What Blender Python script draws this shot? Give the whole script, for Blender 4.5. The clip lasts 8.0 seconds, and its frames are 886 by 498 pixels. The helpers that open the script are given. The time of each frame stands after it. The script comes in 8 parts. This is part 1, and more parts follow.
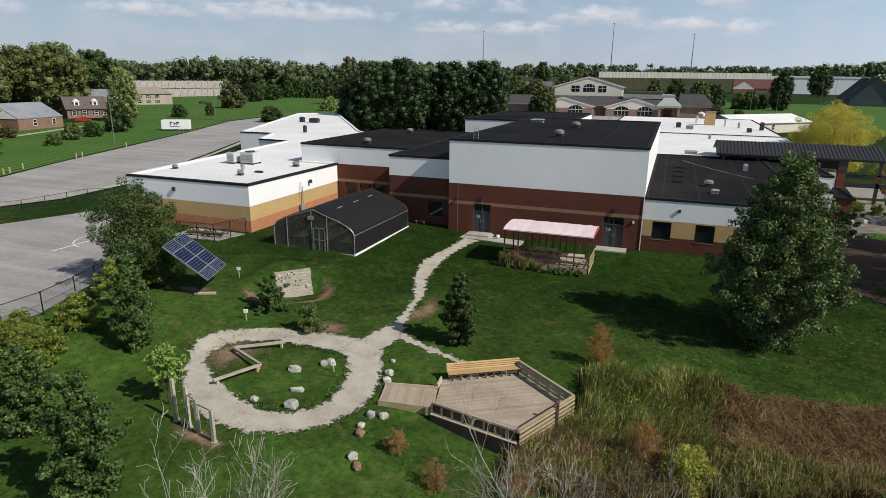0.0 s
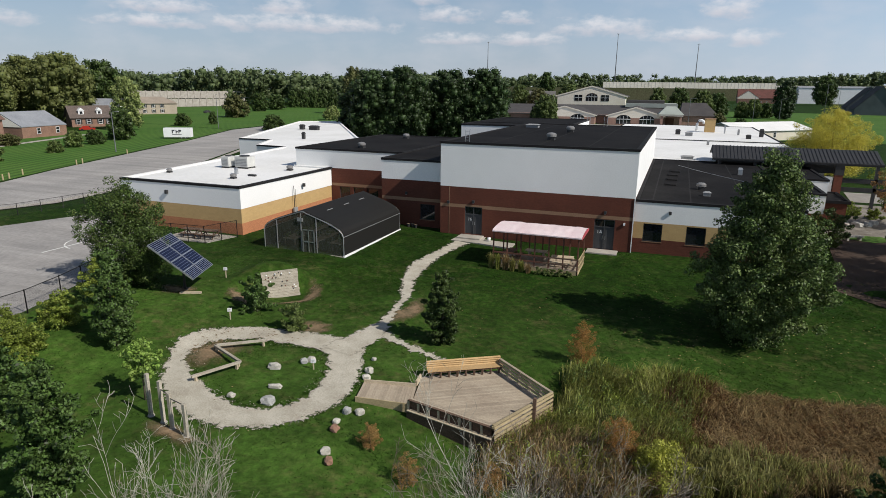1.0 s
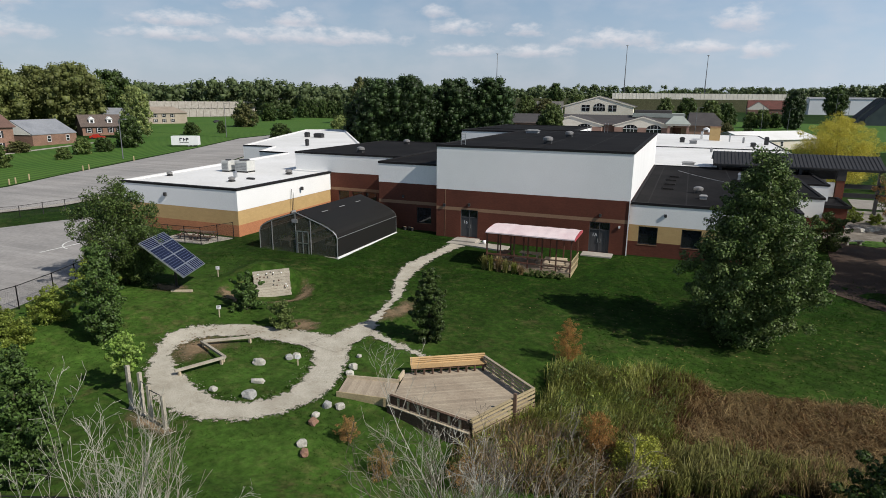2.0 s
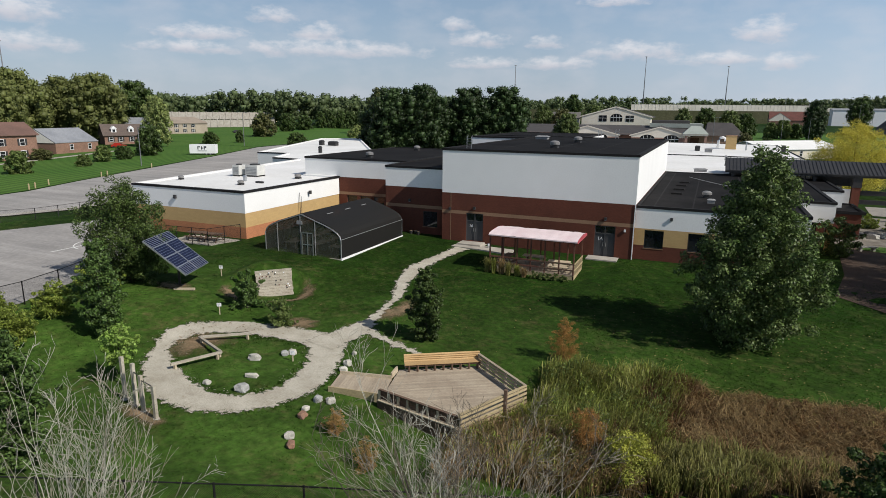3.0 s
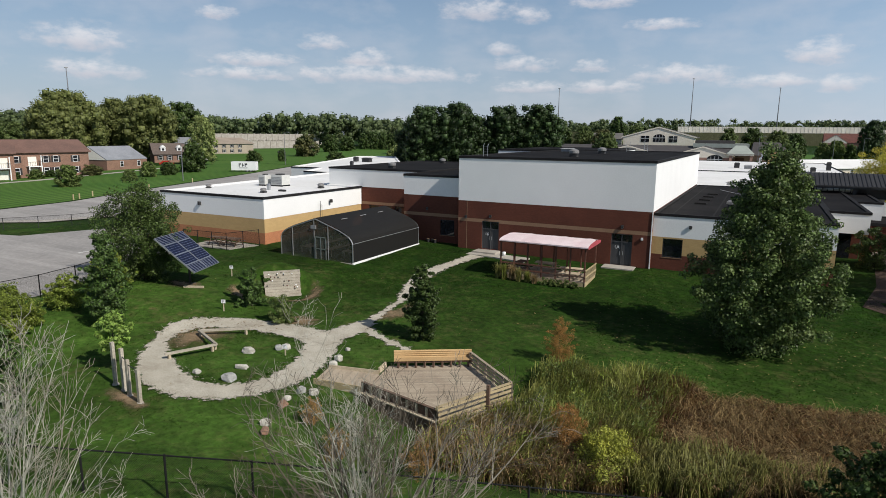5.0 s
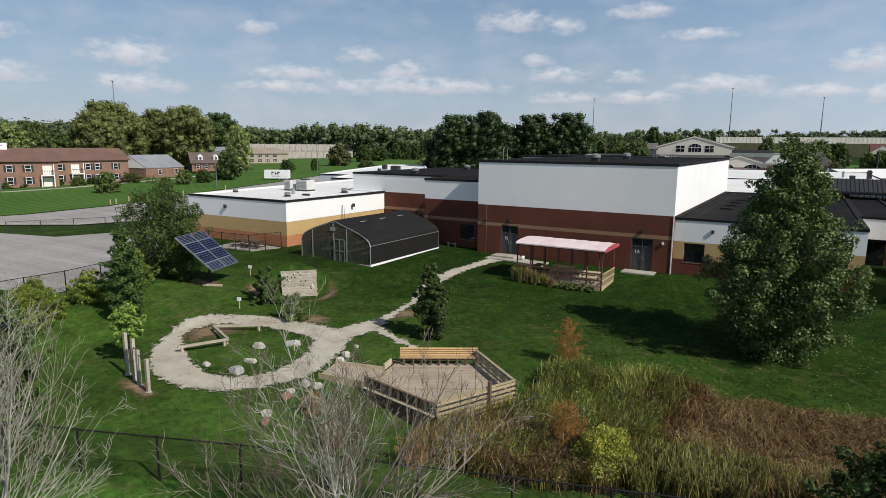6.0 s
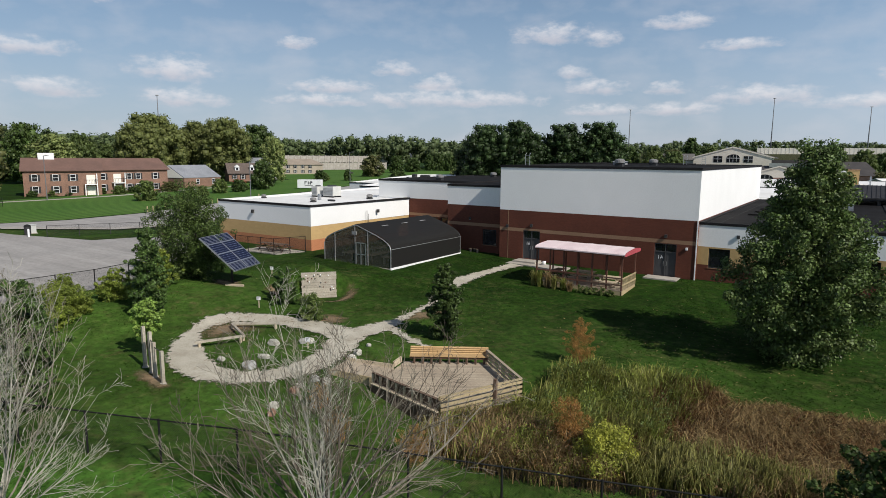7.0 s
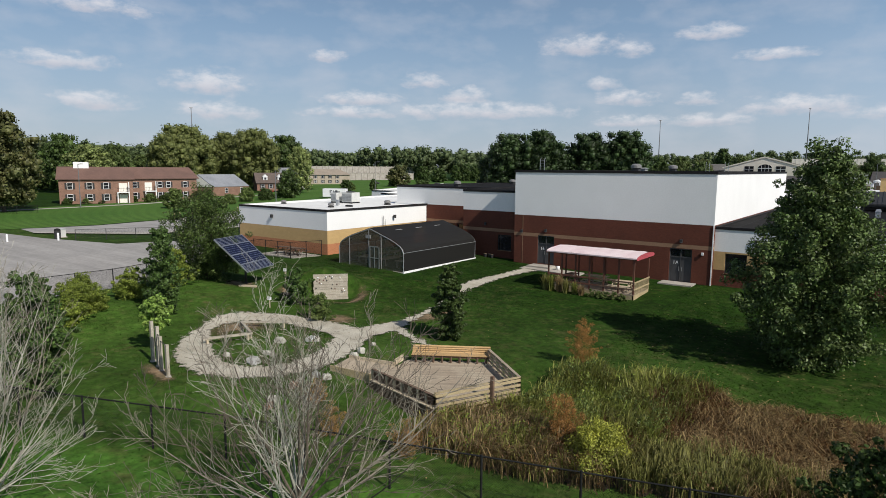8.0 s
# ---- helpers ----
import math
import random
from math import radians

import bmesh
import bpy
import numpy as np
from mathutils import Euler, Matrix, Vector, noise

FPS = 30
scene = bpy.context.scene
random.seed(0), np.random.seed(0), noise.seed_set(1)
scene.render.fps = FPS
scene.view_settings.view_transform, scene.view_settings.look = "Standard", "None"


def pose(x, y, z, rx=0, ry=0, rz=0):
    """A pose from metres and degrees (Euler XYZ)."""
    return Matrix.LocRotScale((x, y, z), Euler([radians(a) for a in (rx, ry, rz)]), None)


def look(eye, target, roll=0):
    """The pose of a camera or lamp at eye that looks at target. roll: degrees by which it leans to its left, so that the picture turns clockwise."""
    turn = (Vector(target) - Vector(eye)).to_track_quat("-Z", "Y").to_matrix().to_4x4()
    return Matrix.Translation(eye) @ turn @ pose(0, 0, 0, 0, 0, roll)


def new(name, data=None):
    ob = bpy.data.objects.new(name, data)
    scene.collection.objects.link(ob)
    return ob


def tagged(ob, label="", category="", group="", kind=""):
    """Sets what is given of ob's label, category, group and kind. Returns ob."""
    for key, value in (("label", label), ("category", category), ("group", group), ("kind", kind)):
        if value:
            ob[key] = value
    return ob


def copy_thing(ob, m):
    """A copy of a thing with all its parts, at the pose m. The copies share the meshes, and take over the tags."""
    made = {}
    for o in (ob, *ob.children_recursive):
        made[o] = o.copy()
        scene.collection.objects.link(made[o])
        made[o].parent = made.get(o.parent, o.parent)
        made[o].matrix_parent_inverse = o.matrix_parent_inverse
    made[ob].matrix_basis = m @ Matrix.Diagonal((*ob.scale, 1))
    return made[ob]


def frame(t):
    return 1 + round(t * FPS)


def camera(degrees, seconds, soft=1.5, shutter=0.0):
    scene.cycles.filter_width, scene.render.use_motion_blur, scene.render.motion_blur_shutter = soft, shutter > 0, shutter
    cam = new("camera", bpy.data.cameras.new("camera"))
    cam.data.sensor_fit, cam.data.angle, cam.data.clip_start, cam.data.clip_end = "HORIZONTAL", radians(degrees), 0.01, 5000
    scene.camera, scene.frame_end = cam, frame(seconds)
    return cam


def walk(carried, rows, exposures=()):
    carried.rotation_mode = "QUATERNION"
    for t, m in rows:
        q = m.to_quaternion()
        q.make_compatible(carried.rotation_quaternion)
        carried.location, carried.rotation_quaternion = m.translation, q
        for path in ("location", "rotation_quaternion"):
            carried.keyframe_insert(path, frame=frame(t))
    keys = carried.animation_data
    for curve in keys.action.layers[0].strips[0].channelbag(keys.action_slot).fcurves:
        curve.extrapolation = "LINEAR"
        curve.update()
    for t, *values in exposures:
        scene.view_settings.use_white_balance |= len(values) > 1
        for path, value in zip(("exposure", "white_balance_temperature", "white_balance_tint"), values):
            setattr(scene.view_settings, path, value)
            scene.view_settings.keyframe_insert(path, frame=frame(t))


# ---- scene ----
cam = camera(72.4, 8.0, soft=0.7)
PATH = [
    (0, (1.582, -54.861, 14.614), (0.915, -53.056, 14.069), 0.7),
    (0.5, (2.221, -54.652, 14.278), (1.544, -52.846, 13.748), 0.7),
    (1, (2.88, -54.472, 13.926), (2.193, -52.665, 13.413), 0.6),
    (1.5, (3.555, -54.314, 13.558), (2.856, -52.507, 13.062), 0.6),
    (3, (5.399, -53.842, 12.467), (4.621, -52.053, 12.024), 0.6),
    (3.5, (6.003, -53.618, 12.116), (5.194, -51.839, 11.69), 0.6),
    (4, (6.621, -53.36, 11.778), (5.781, -51.591, 11.37), 0.6),
    (5.5, (8.445, -52.361, 10.698), (7.486, -50.642, 10.344), 0.5),
    (6, (9.091, -52.135, 10.389), (8.079, -50.443, 10.052), 0.5),
    (6.5, (9.664, -51.923, 10.047), (8.599, -50.26, 9.73), 0.5),
    (7, (10.239, -51.685, 9.751), (9.129, -50.049, 9.452), 0.4),
    (7.5, (10.816, -51.417, 9.437), (9.665, -49.806, 9.156), 0.5),
    (8, (11.43, -51.088, 9.15), (10.242, -49.501, 8.887), 0.4),
]
walk(cam, [(t, look(eye, target, roll)) for t, eye, target, roll in PATH])

# ---- light and sky ----
SUN_AZ, SUN_EL = -12.0, 41.0
scene.view_settings.exposure = 0.0
sun_dir = Vector((math.cos(radians(SUN_AZ)) * math.cos(radians(SUN_EL)), math.sin(radians(SUN_AZ)) * math.cos(radians(SUN_EL)), math.sin(radians(SUN_EL))))
sun_data = bpy.data.lights.new("sun", "SUN")
sun_data.energy, sun_data.angle, sun_data.color = 4.6, radians(0.5), (1.0, 0.95, 0.87)
sun = new("sun", sun_data)
sun.matrix_world = look((30, -10, 60), Vector((30, -10, 60)) - sun_dir)


def link(nt, a, b):
    nt.links.new(a, b)


CLOUDS = [(158.4, 8.2, 3.1, 0.6), (155.8, 12.6, 3.6, 0.7), (156.5, 5.3, 2.6, 0.7), (147.5, 7.2, 3.0, 0.9), (137.5, 9.9, 1.4, 0.5), (146.9, 4.9, 3.0, 0.7), (128.7, 7.9, 1.8, 0.6),
          (134.5, 6.3, 3.2, 0.6), (124.6, 6.7, 2.0, 0.7), (135.6, 5.1, 3.7, 0.5), (124.2, 5.3, 8.0, 0.7), (114.4, 10.9, 2.9, 0.8), (110.0, 10.4, 1.3, 0.6), (112.6, 7.6, 1.2, 0.5), (110.4, 6.3, 2.4, 0.6),
          (104.6, 6.1, 1.6, 0.5), (103.6, 11.4, 2.4, 0.6), (99.0, 9.3, 2.4, 0.4), (97.2, 5.3, 3.9, 0.7), (103.6, 4.3, 2.9, 0.5), (109.8, 4.3, 2.9, 0.5), (87.0, 6.6, 1.9, 0.9),
          (90.0, 4.5, 3.0, 0.5), (85.3, 4.2, 1.6, 0.6)]


def make_world():
    w = bpy.data.worlds.new("sky")
    w.use_nodes = True
    nt = w.node_tree
    nt.nodes.clear()
    out, bg = nt.nodes.new("ShaderNodeOutputWorld"), nt.nodes.new("ShaderNodeBackground")
    sky = nt.nodes.new("ShaderNodeTexSky")
    sky.sky_type, sky.sun_disc = "NISHITA", False
    sky.sun_elevation, sky.sun_rotation = radians(SUN_EL), radians(90 - SUN_AZ)
    sky.air_density, sky.dust_density, sky.ozone_density = 1.0, 0.35, 2.0
    bg.inputs["Strength"].default_value = 0.07
    tc, sep = nt.nodes.new("ShaderNodeTexCoord"), nt.nodes.new("ShaderNodeSeparateXYZ")
    link(nt, tc.outputs["Generated"], sep.inputs[0])

    def m(op, a, b=None, clamp=False):
        n = nt.nodes.new("ShaderNodeMath")
        n.operation, n.use_clamp = op, clamp
        for i, v in enumerate((a, b)):
            if v is None:
                continue
            if isinstance(v, (int, float)):
                n.inputs[i].default_value = v
            else:
                link(nt, v, n.inputs[i])
        return n.outputs[0]
    # low fair-weather clouds: azimuth, height, half width, half depth in degrees
    az = m("MULTIPLY", m("ARCTAN2", sep.outputs["Y"], sep.outputs["X"]), 180 / math.pi)
    el = m("MULTIPLY", m("ARCSINE", sep.outputs["Z"]), 180 / math.pi)
    com = nt.nodes.new("ShaderNodeCombineXYZ")
    link(nt, az, com.inputs[0])
    link(nt, m("MULTIPLY", el, 2.0), com.inputs[1])
    n1, n2 = nt.nodes.new("ShaderNodeTexNoise"), nt.nodes.new("ShaderNodeTexNoise")
    n1.inputs["Scale"].default_value, n1.inputs["Detail"].default_value, n1.inputs["Roughness"].default_value = 0.6, 6, 0.58
    n2.inputs["Scale"].default_value, n2.inputs["Detail"].default_value, n2.inputs["Roughness"].default_value = 0.22, 4, 0.5
    link(nt, com.outputs[0], n1.inputs["Vector"])
    link(nt, com.outputs[0], n2.inputs["Vector"])
    body, lift = None, None
    for a, e, cw_, ch_ in CLOUDS:
        dx = m("DIVIDE", m("SUBTRACT", az, a), cw_ * 1.4)
        up = m("DIVIDE", m("SUBTRACT", el, e - 0.35 * ch_), ch_ * 1.75)
        dy = m("MAXIMUM", up, m("MULTIPLY", up, -1.9))
        c = m("SUBTRACT", 1.0, m("ADD", m("MULTIPLY", dx, dx), m("MULTIPLY", dy, dy)))
        top = m("MULTIPLY", up, m("MAXIMUM", c, 0.0))
        body = c if body is None else m("MAXIMUM", body, c)
        lift = top if lift is None else m("ADD", lift, top)
    body = m("MAXIMUM", body, -1.0)
    field = m("ADD", m("MULTIPLY", body, 0.4), m("MULTIPLY", m("SUBTRACT", n1.outputs["Fac"], 0.52), 1.3))
    ramp = nt.nodes.new("ShaderNodeMapRange")
    ramp.interpolation_type = "SMOOTHSTEP"
    ramp.inputs[1].default_value, ramp.inputs[2].default_value = -0.1, 0.6
    link(nt, field, ramp.inputs[0])
    # a thin veil of high cloud in wide streaks
    veil = nt.nodes.new("ShaderNodeMapRange")
    veil.inputs[1].default_value, veil.inputs[2].default_value, veil.inputs[4].default_value = 0.45, 0.8, 0.3
    link(nt, n2.outputs["Fac"], veil.inputs[0])
    # pale haze low over the horizon
    hz = nt.nodes.new("ShaderNodeMix")
    hz.data_type = "RGBA"
    link(nt, m("SUBTRACT", 0.86, m("MULTIPLY", m("MAXIMUM", sep.outputs["Z"], 0.0), 2.1), True), hz.inputs[0])
    link(nt, sky.outputs[0], hz.inputs[6])
    tone = nt.nodes.new("ShaderNodeMix")
    tone.data_type = "RGBA"
    link(nt, m("MULTIPLY", m("MAXIMUM", sep.outputs["Z"], 0.0), 4.5, True), tone.inputs[0])
    tone.inputs[6].default_value, tone.inputs[7].default_value = (6.2, 7.15, 8.5, 1), (4.5, 6.7, 9.6, 1)
    # the sky pales towards the sun
    dot, glow = nt.nodes.new("ShaderNodeVectorMath"), nt.nodes.new("ShaderNodeVectorMath")
    dot.operation, glow.operation = "DOT_PRODUCT", "SCALE"
    link(nt, tc.outputs["Generated"], dot.inputs[0])
    dot.inputs[1].default_value = tuple(sun_dir)
    link(nt, tone.outputs[2], glow.inputs[0])
    link(nt, m("ADD", 1.0, m("MULTIPLY", m("MAXIMUM", m("ADD", dot.outputs["Value"], 0.3), 0.0), 0.95)), glow.inputs["Scale"])
    link(nt, glow.outputs[0], hz.inputs[7])
    mix = nt.nodes.new("ShaderNodeMix")
    mix.data_type = "RGBA"
    link(nt, m("MAXIMUM", m("MULTIPLY", ramp.outputs[0], 0.74), veil.outputs[0]), mix.inputs[0])
    link(nt, hz.outputs[2], mix.inputs[6])
    # white crowns over lilac-grey bases
    tint = nt.nodes.new("ShaderNodeMix")
    tint.data_type = "RGBA"
    link(nt, m("ADD", m("MULTIPLY", lift, 1.6), 0.35, True), tint.inputs[0])
    tint.inputs[6].default_value, tint.inputs[7].default_value = (8.6, 8.4, 9.2, 1), (12.6, 12.2, 12.4, 1)
    link(nt, tint.outputs[2], mix.inputs[7])
    link(nt, mix.outputs[2], bg.inputs["Color"])
    link(nt, bg.outputs[0], out.inputs[0])
    scene.world = w


make_world()


# ---- materials ----
def mat(name, col, col2=None, scale=1.0, fine=25.0, rough=0.85, metal=0.0, bump=0.15, spec=0.3, streak=1.0, grain=0.35, island=0.0, objvar=0.0, stretch=(1, 1, 1), trans=0.0, dist=0.02):
    """Principled surface: two colours mixed by large stains, a fine grain, a fine relief."""
    m = bpy.data.materials.new(name)
    m.use_nodes = True
    nt = m.node_tree
    bs = nt.nodes["Principled BSDF"]
    tc, mp = nt.nodes.new("ShaderNodeTexCoord"), nt.nodes.new("ShaderNodeMapping")
    mp.inputs["Scale"].default_value = stretch
    link(nt, tc.outputs["Object"], mp.inputs["Vector"])
    col2 = col2 or tuple(c * 0.7 for c in col)
    n1, n2 = nt.nodes.new("ShaderNodeTexNoise"), nt.nodes.new("ShaderNodeTexNoise")
    n1.inputs["Scale"].default_value, n1.inputs["Detail"].default_value, n1.inputs["Roughness"].default_value = scale, 5, 0.6
    n2.inputs["Scale"].default_value, n2.inputs["Detail"].default_value, n2.inputs["Roughness"].default_value = fine, 4, 0.65
    link(nt, mp.outputs[0], n1.inputs["Vector"])
    link(nt, mp.outputs[0], n2.inputs["Vector"])
    r1 = nt.nodes.new("ShaderNodeMapRange")
    r1.inputs[1].default_value, r1.inputs[2].default_value = 0.32, 0.68
    link(nt, n1.outputs["Fac"], r1.inputs[0])
    mx = nt.nodes.new("ShaderNodeMix")
    mx.data_type = "RGBA"
    mx.inputs[6].default_value, mx.inputs[7].default_value = (*col, 1), (*col2, 1)
    link(nt, r1.outputs[0], mx.inputs[0])
    r2 = nt.nodes.new("ShaderNodeMapRange")
    r2.inputs[1].default_value, r2.inputs[2].default_value, r2.inputs[3].default_value, r2.inputs[4].default_value = 0.25, 0.75, 1 - grain, 1 + grain
    link(nt, n2.outputs["Fac"], r2.inputs[0])
    val = r2.outputs[0]

    def vary(source, amount, val):
        r = nt.nodes.new("ShaderNodeMapRange")
        r.inputs[3].default_value, r.inputs[4].default_value = 1 - amount, 1 + amount
        link(nt, source, r.inputs[0])
        k = nt.nodes.new("ShaderNodeMath")
        k.operation = "MULTIPLY"
        link(nt, val, k.inputs[0])
        link(nt, r.outputs[0], k.inputs[1])
        return k.outputs[0]
    if island:
        val = vary(nt.nodes.new("ShaderNodeNewGeometry").outputs["Random Per Island"], island, val)
    if objvar:
        val = vary(nt.nodes.new("ShaderNodeObjectInfo").outputs["Random"], objvar, val)
    sc = nt.nodes.new("ShaderNodeVectorMath")
    sc.operation = "SCALE"
    link(nt, mx.outputs[2], sc.inputs[0])
    link(nt, val, sc.inputs["Scale"])
    link(nt, sc.outputs[0], bs.inputs["Base Color"])
    bs.inputs["Roughness"].default_value, bs.inputs["Metallic"].default_value = rough, metal
    bs.inputs["Specular IOR Level"].default_value = spec
    if bump:
        bp = nt.nodes.new("ShaderNodeBump")
        bp.inputs["Strength"].default_value, bp.inputs["Distance"].default_value = bump, dist
        link(nt, n2.outputs["Fac"], bp.inputs["Height"])
        link(nt, bp.outputs[0], bs.inputs["Normal"])
    if trans:
        tr, ad = nt.nodes.new("ShaderNodeBsdfTranslucent"), nt.nodes.new("ShaderNodeMixShader")
        ad.inputs[0].default_value = trans
        link(nt, sc.outputs[0], tr.inputs[0])
        link(nt, bs.outputs[0], ad.inputs[1])
        link(nt, tr.outputs[0], ad.inputs[2])
        link(nt, ad.outputs[0], nt.nodes["Material Output"].inputs[0])
    return m


def brick_mat(name, c1, c2, mortar, bw=0.2, bh=0.067, spread=0.1, grain=0.2):
    m = mat(name, c1, c2, scale=0.35, fine=14, rough=0.9, bump=0, grain=grain)
    nt = m.node_tree
    bs = nt.nodes["Principled BSDF"]
    geo = nt.nodes.new("ShaderNodeTexCoord")
    sep, add, com = nt.nodes.new("ShaderNodeSeparateXYZ"), nt.nodes.new("ShaderNodeMath"), nt.nodes.new("ShaderNodeCombineXYZ")
    link(nt, geo.outputs["Object"], sep.inputs[0])
    link(nt, sep.outputs[0], add.inputs[0])
    link(nt, sep.outputs[1], add.inputs[1])
    link(nt, add.outputs[0], com.inputs[0])
    link(nt, sep.outputs[2], com.inputs[1])
    bt = nt.nodes.new("ShaderNodeTexBrick")
    bt.inputs["Scale"].default_value = 1.0
    bt.inputs["Brick Width"].default_value, bt.inputs["Row Height"].default_value, bt.inputs["Mortar Size"].default_value = bw, bh, 0.008
    bt.inputs["Color1"].default_value, bt.inputs["Color2"].default_value = (1 + spread, 1 + spread, 1 + spread, 1), (1 - spread, 1 - spread, 1 - spread, 1)
    bt.inputs["Mortar"].default_value = (*mortar, 1)
    link(nt, com.outputs[0], bt.inputs["Vector"])
    src = bs.inputs["Base Color"].links[0].from_socket
    mul = nt.nodes.new("ShaderNodeVectorMath")
    mul.operation = "MULTIPLY"
    link(nt, src, mul.inputs[0])
    link(nt, bt.outputs["Color"], mul.inputs[1])
    link(nt, mul.outputs[0], bs.inputs["Base Color"])
    bp = nt.nodes.new("ShaderNodeBump")
    bp.inputs["Strength"].default_value, bp.inputs["Distance"].default_value = 0.4, 0.008
    bp.invert = True
    link(nt, bt.outputs["Fac"], bp.inputs["Height"])
    link(nt, bp.outputs[0], bs.inputs["Normal"])
    return m


def glass_mat(name, tint, rough=0.03, clear=0.6):
    m = bpy.data.materials.new(name)
    m.use_nodes = True
    nt = m.node_tree
    bs = nt.nodes["Principled BSDF"]
    bs.inputs["Base Color"].default_value, bs.inputs["Roughness"].default_value = (*tint, 1), rough
    tr, mx = nt.nodes.new("ShaderNodeBsdfTransparent"), nt.nodes.new("ShaderNodeMixShader")
    mx.inputs[0].default_value = clear
    link(nt, bs.outputs[0], mx.inputs[1])
    link(nt, tr.outputs[0], mx.inputs[2])
    link(nt, mx.outputs[0], nt.nodes["Material Output"].inputs[0])
    return m


GRASS = mat("grass", (0.00968, 0.0308, 0.00264), (0.01584, 0.03784, 0.00396), scale=0.3, fine=5.0, rough=0.95, bump=0.8, spec=0.08, grain=0.5, dist=0.08)
BLADE = mat("grass_blade", (0.01232, 0.04136, 0.00352), (0.02288, 0.0528, 0.00616), scale=0.3, fine=3.0, rough=0.8, bump=0, spec=0.1, grain=0.25, island=0.25, trans=0.5)


def paler_lawn(m, pale):
    """Blends the lawn to a paler green round the gravel loop than by the school."""
    nt = m.node_tree
    tc, sep, nz, ad, mr, mx = (nt.nodes.new(k) for k in ("ShaderNodeTexCoord", "ShaderNodeSeparateXYZ", "ShaderNodeTexNoise", "ShaderNodeMath", "ShaderNodeMapRange", "ShaderNodeMix"))
    nz.inputs["Scale"].default_value, nz.inputs["Detail"].default_value = 0.16, 5
    link(nt, tc.outputs["Object"], sep.inputs[0])
    link(nt, tc.outputs["Object"], nz.inputs["Vector"])
    ad.operation = "MULTIPLY_ADD"
    link(nt, nz.outputs["Fac"], ad.inputs[0])
    ad.inputs[1].default_value = 14.0
    link(nt, sep.outputs[1], ad.inputs[2])
    mr.inputs[1].default_value, mr.inputs[2].default_value, mr.inputs[3].default_value, mr.inputs[4].default_value = -4.0, -20.0, 0.0, 0.8
    link(nt, ad.outputs[0], mr.inputs[0])
    mx.data_type = "RGBA"
    mx.inputs[7].default_value = (*pale, 1)
    col = nt.nodes["Principled BSDF"].inputs["Base Color"]
    src = col.links[0].from_socket
    link(nt, mr.outputs[0], mx.inputs[0])
    link(nt, src, mx.inputs[6])
    # outside the fence the grass is mown short and lighter
    n1, n2, m3, m4 = (nt.nodes.new(k) for k in ("ShaderNodeMath", "ShaderNodeMath", "ShaderNodeMapRange", "ShaderNodeMix"))
    n1.operation, n2.operation = "MULTIPLY", "ADD"
    link(nt, sep.outputs[0], n1.inputs[0])
    n1.inputs[1].default_value = -0.408
    link(nt, sep.outputs[1], n2.inputs[0])
    link(nt, n1.outputs[0], n2.inputs[1])
    m3.inputs[1].default_value, m3.inputs[2].default_value, m3.inputs[3].default_value, m3.inputs[4].default_value = -38.0, -40.5, 0.0, 0.8
    link(nt, n2.outputs[0], m3.inputs[0])
    m4.data_type = "RGBA"
    link(nt, m3.outputs[0], m4.inputs[0])
    link(nt, mx.outputs[2], m4.inputs[6])
    m4.inputs[7].default_value = (pale[0] * 1.15, pale[1] * 1.4, pale[2] * 1.3, 1)
    link(nt, m4.outputs[2], col)


paler_lawn(GRASS, (0.047, 0.094, 0.015))
paler_lawn(BLADE, (0.074, 0.148, 0.024))


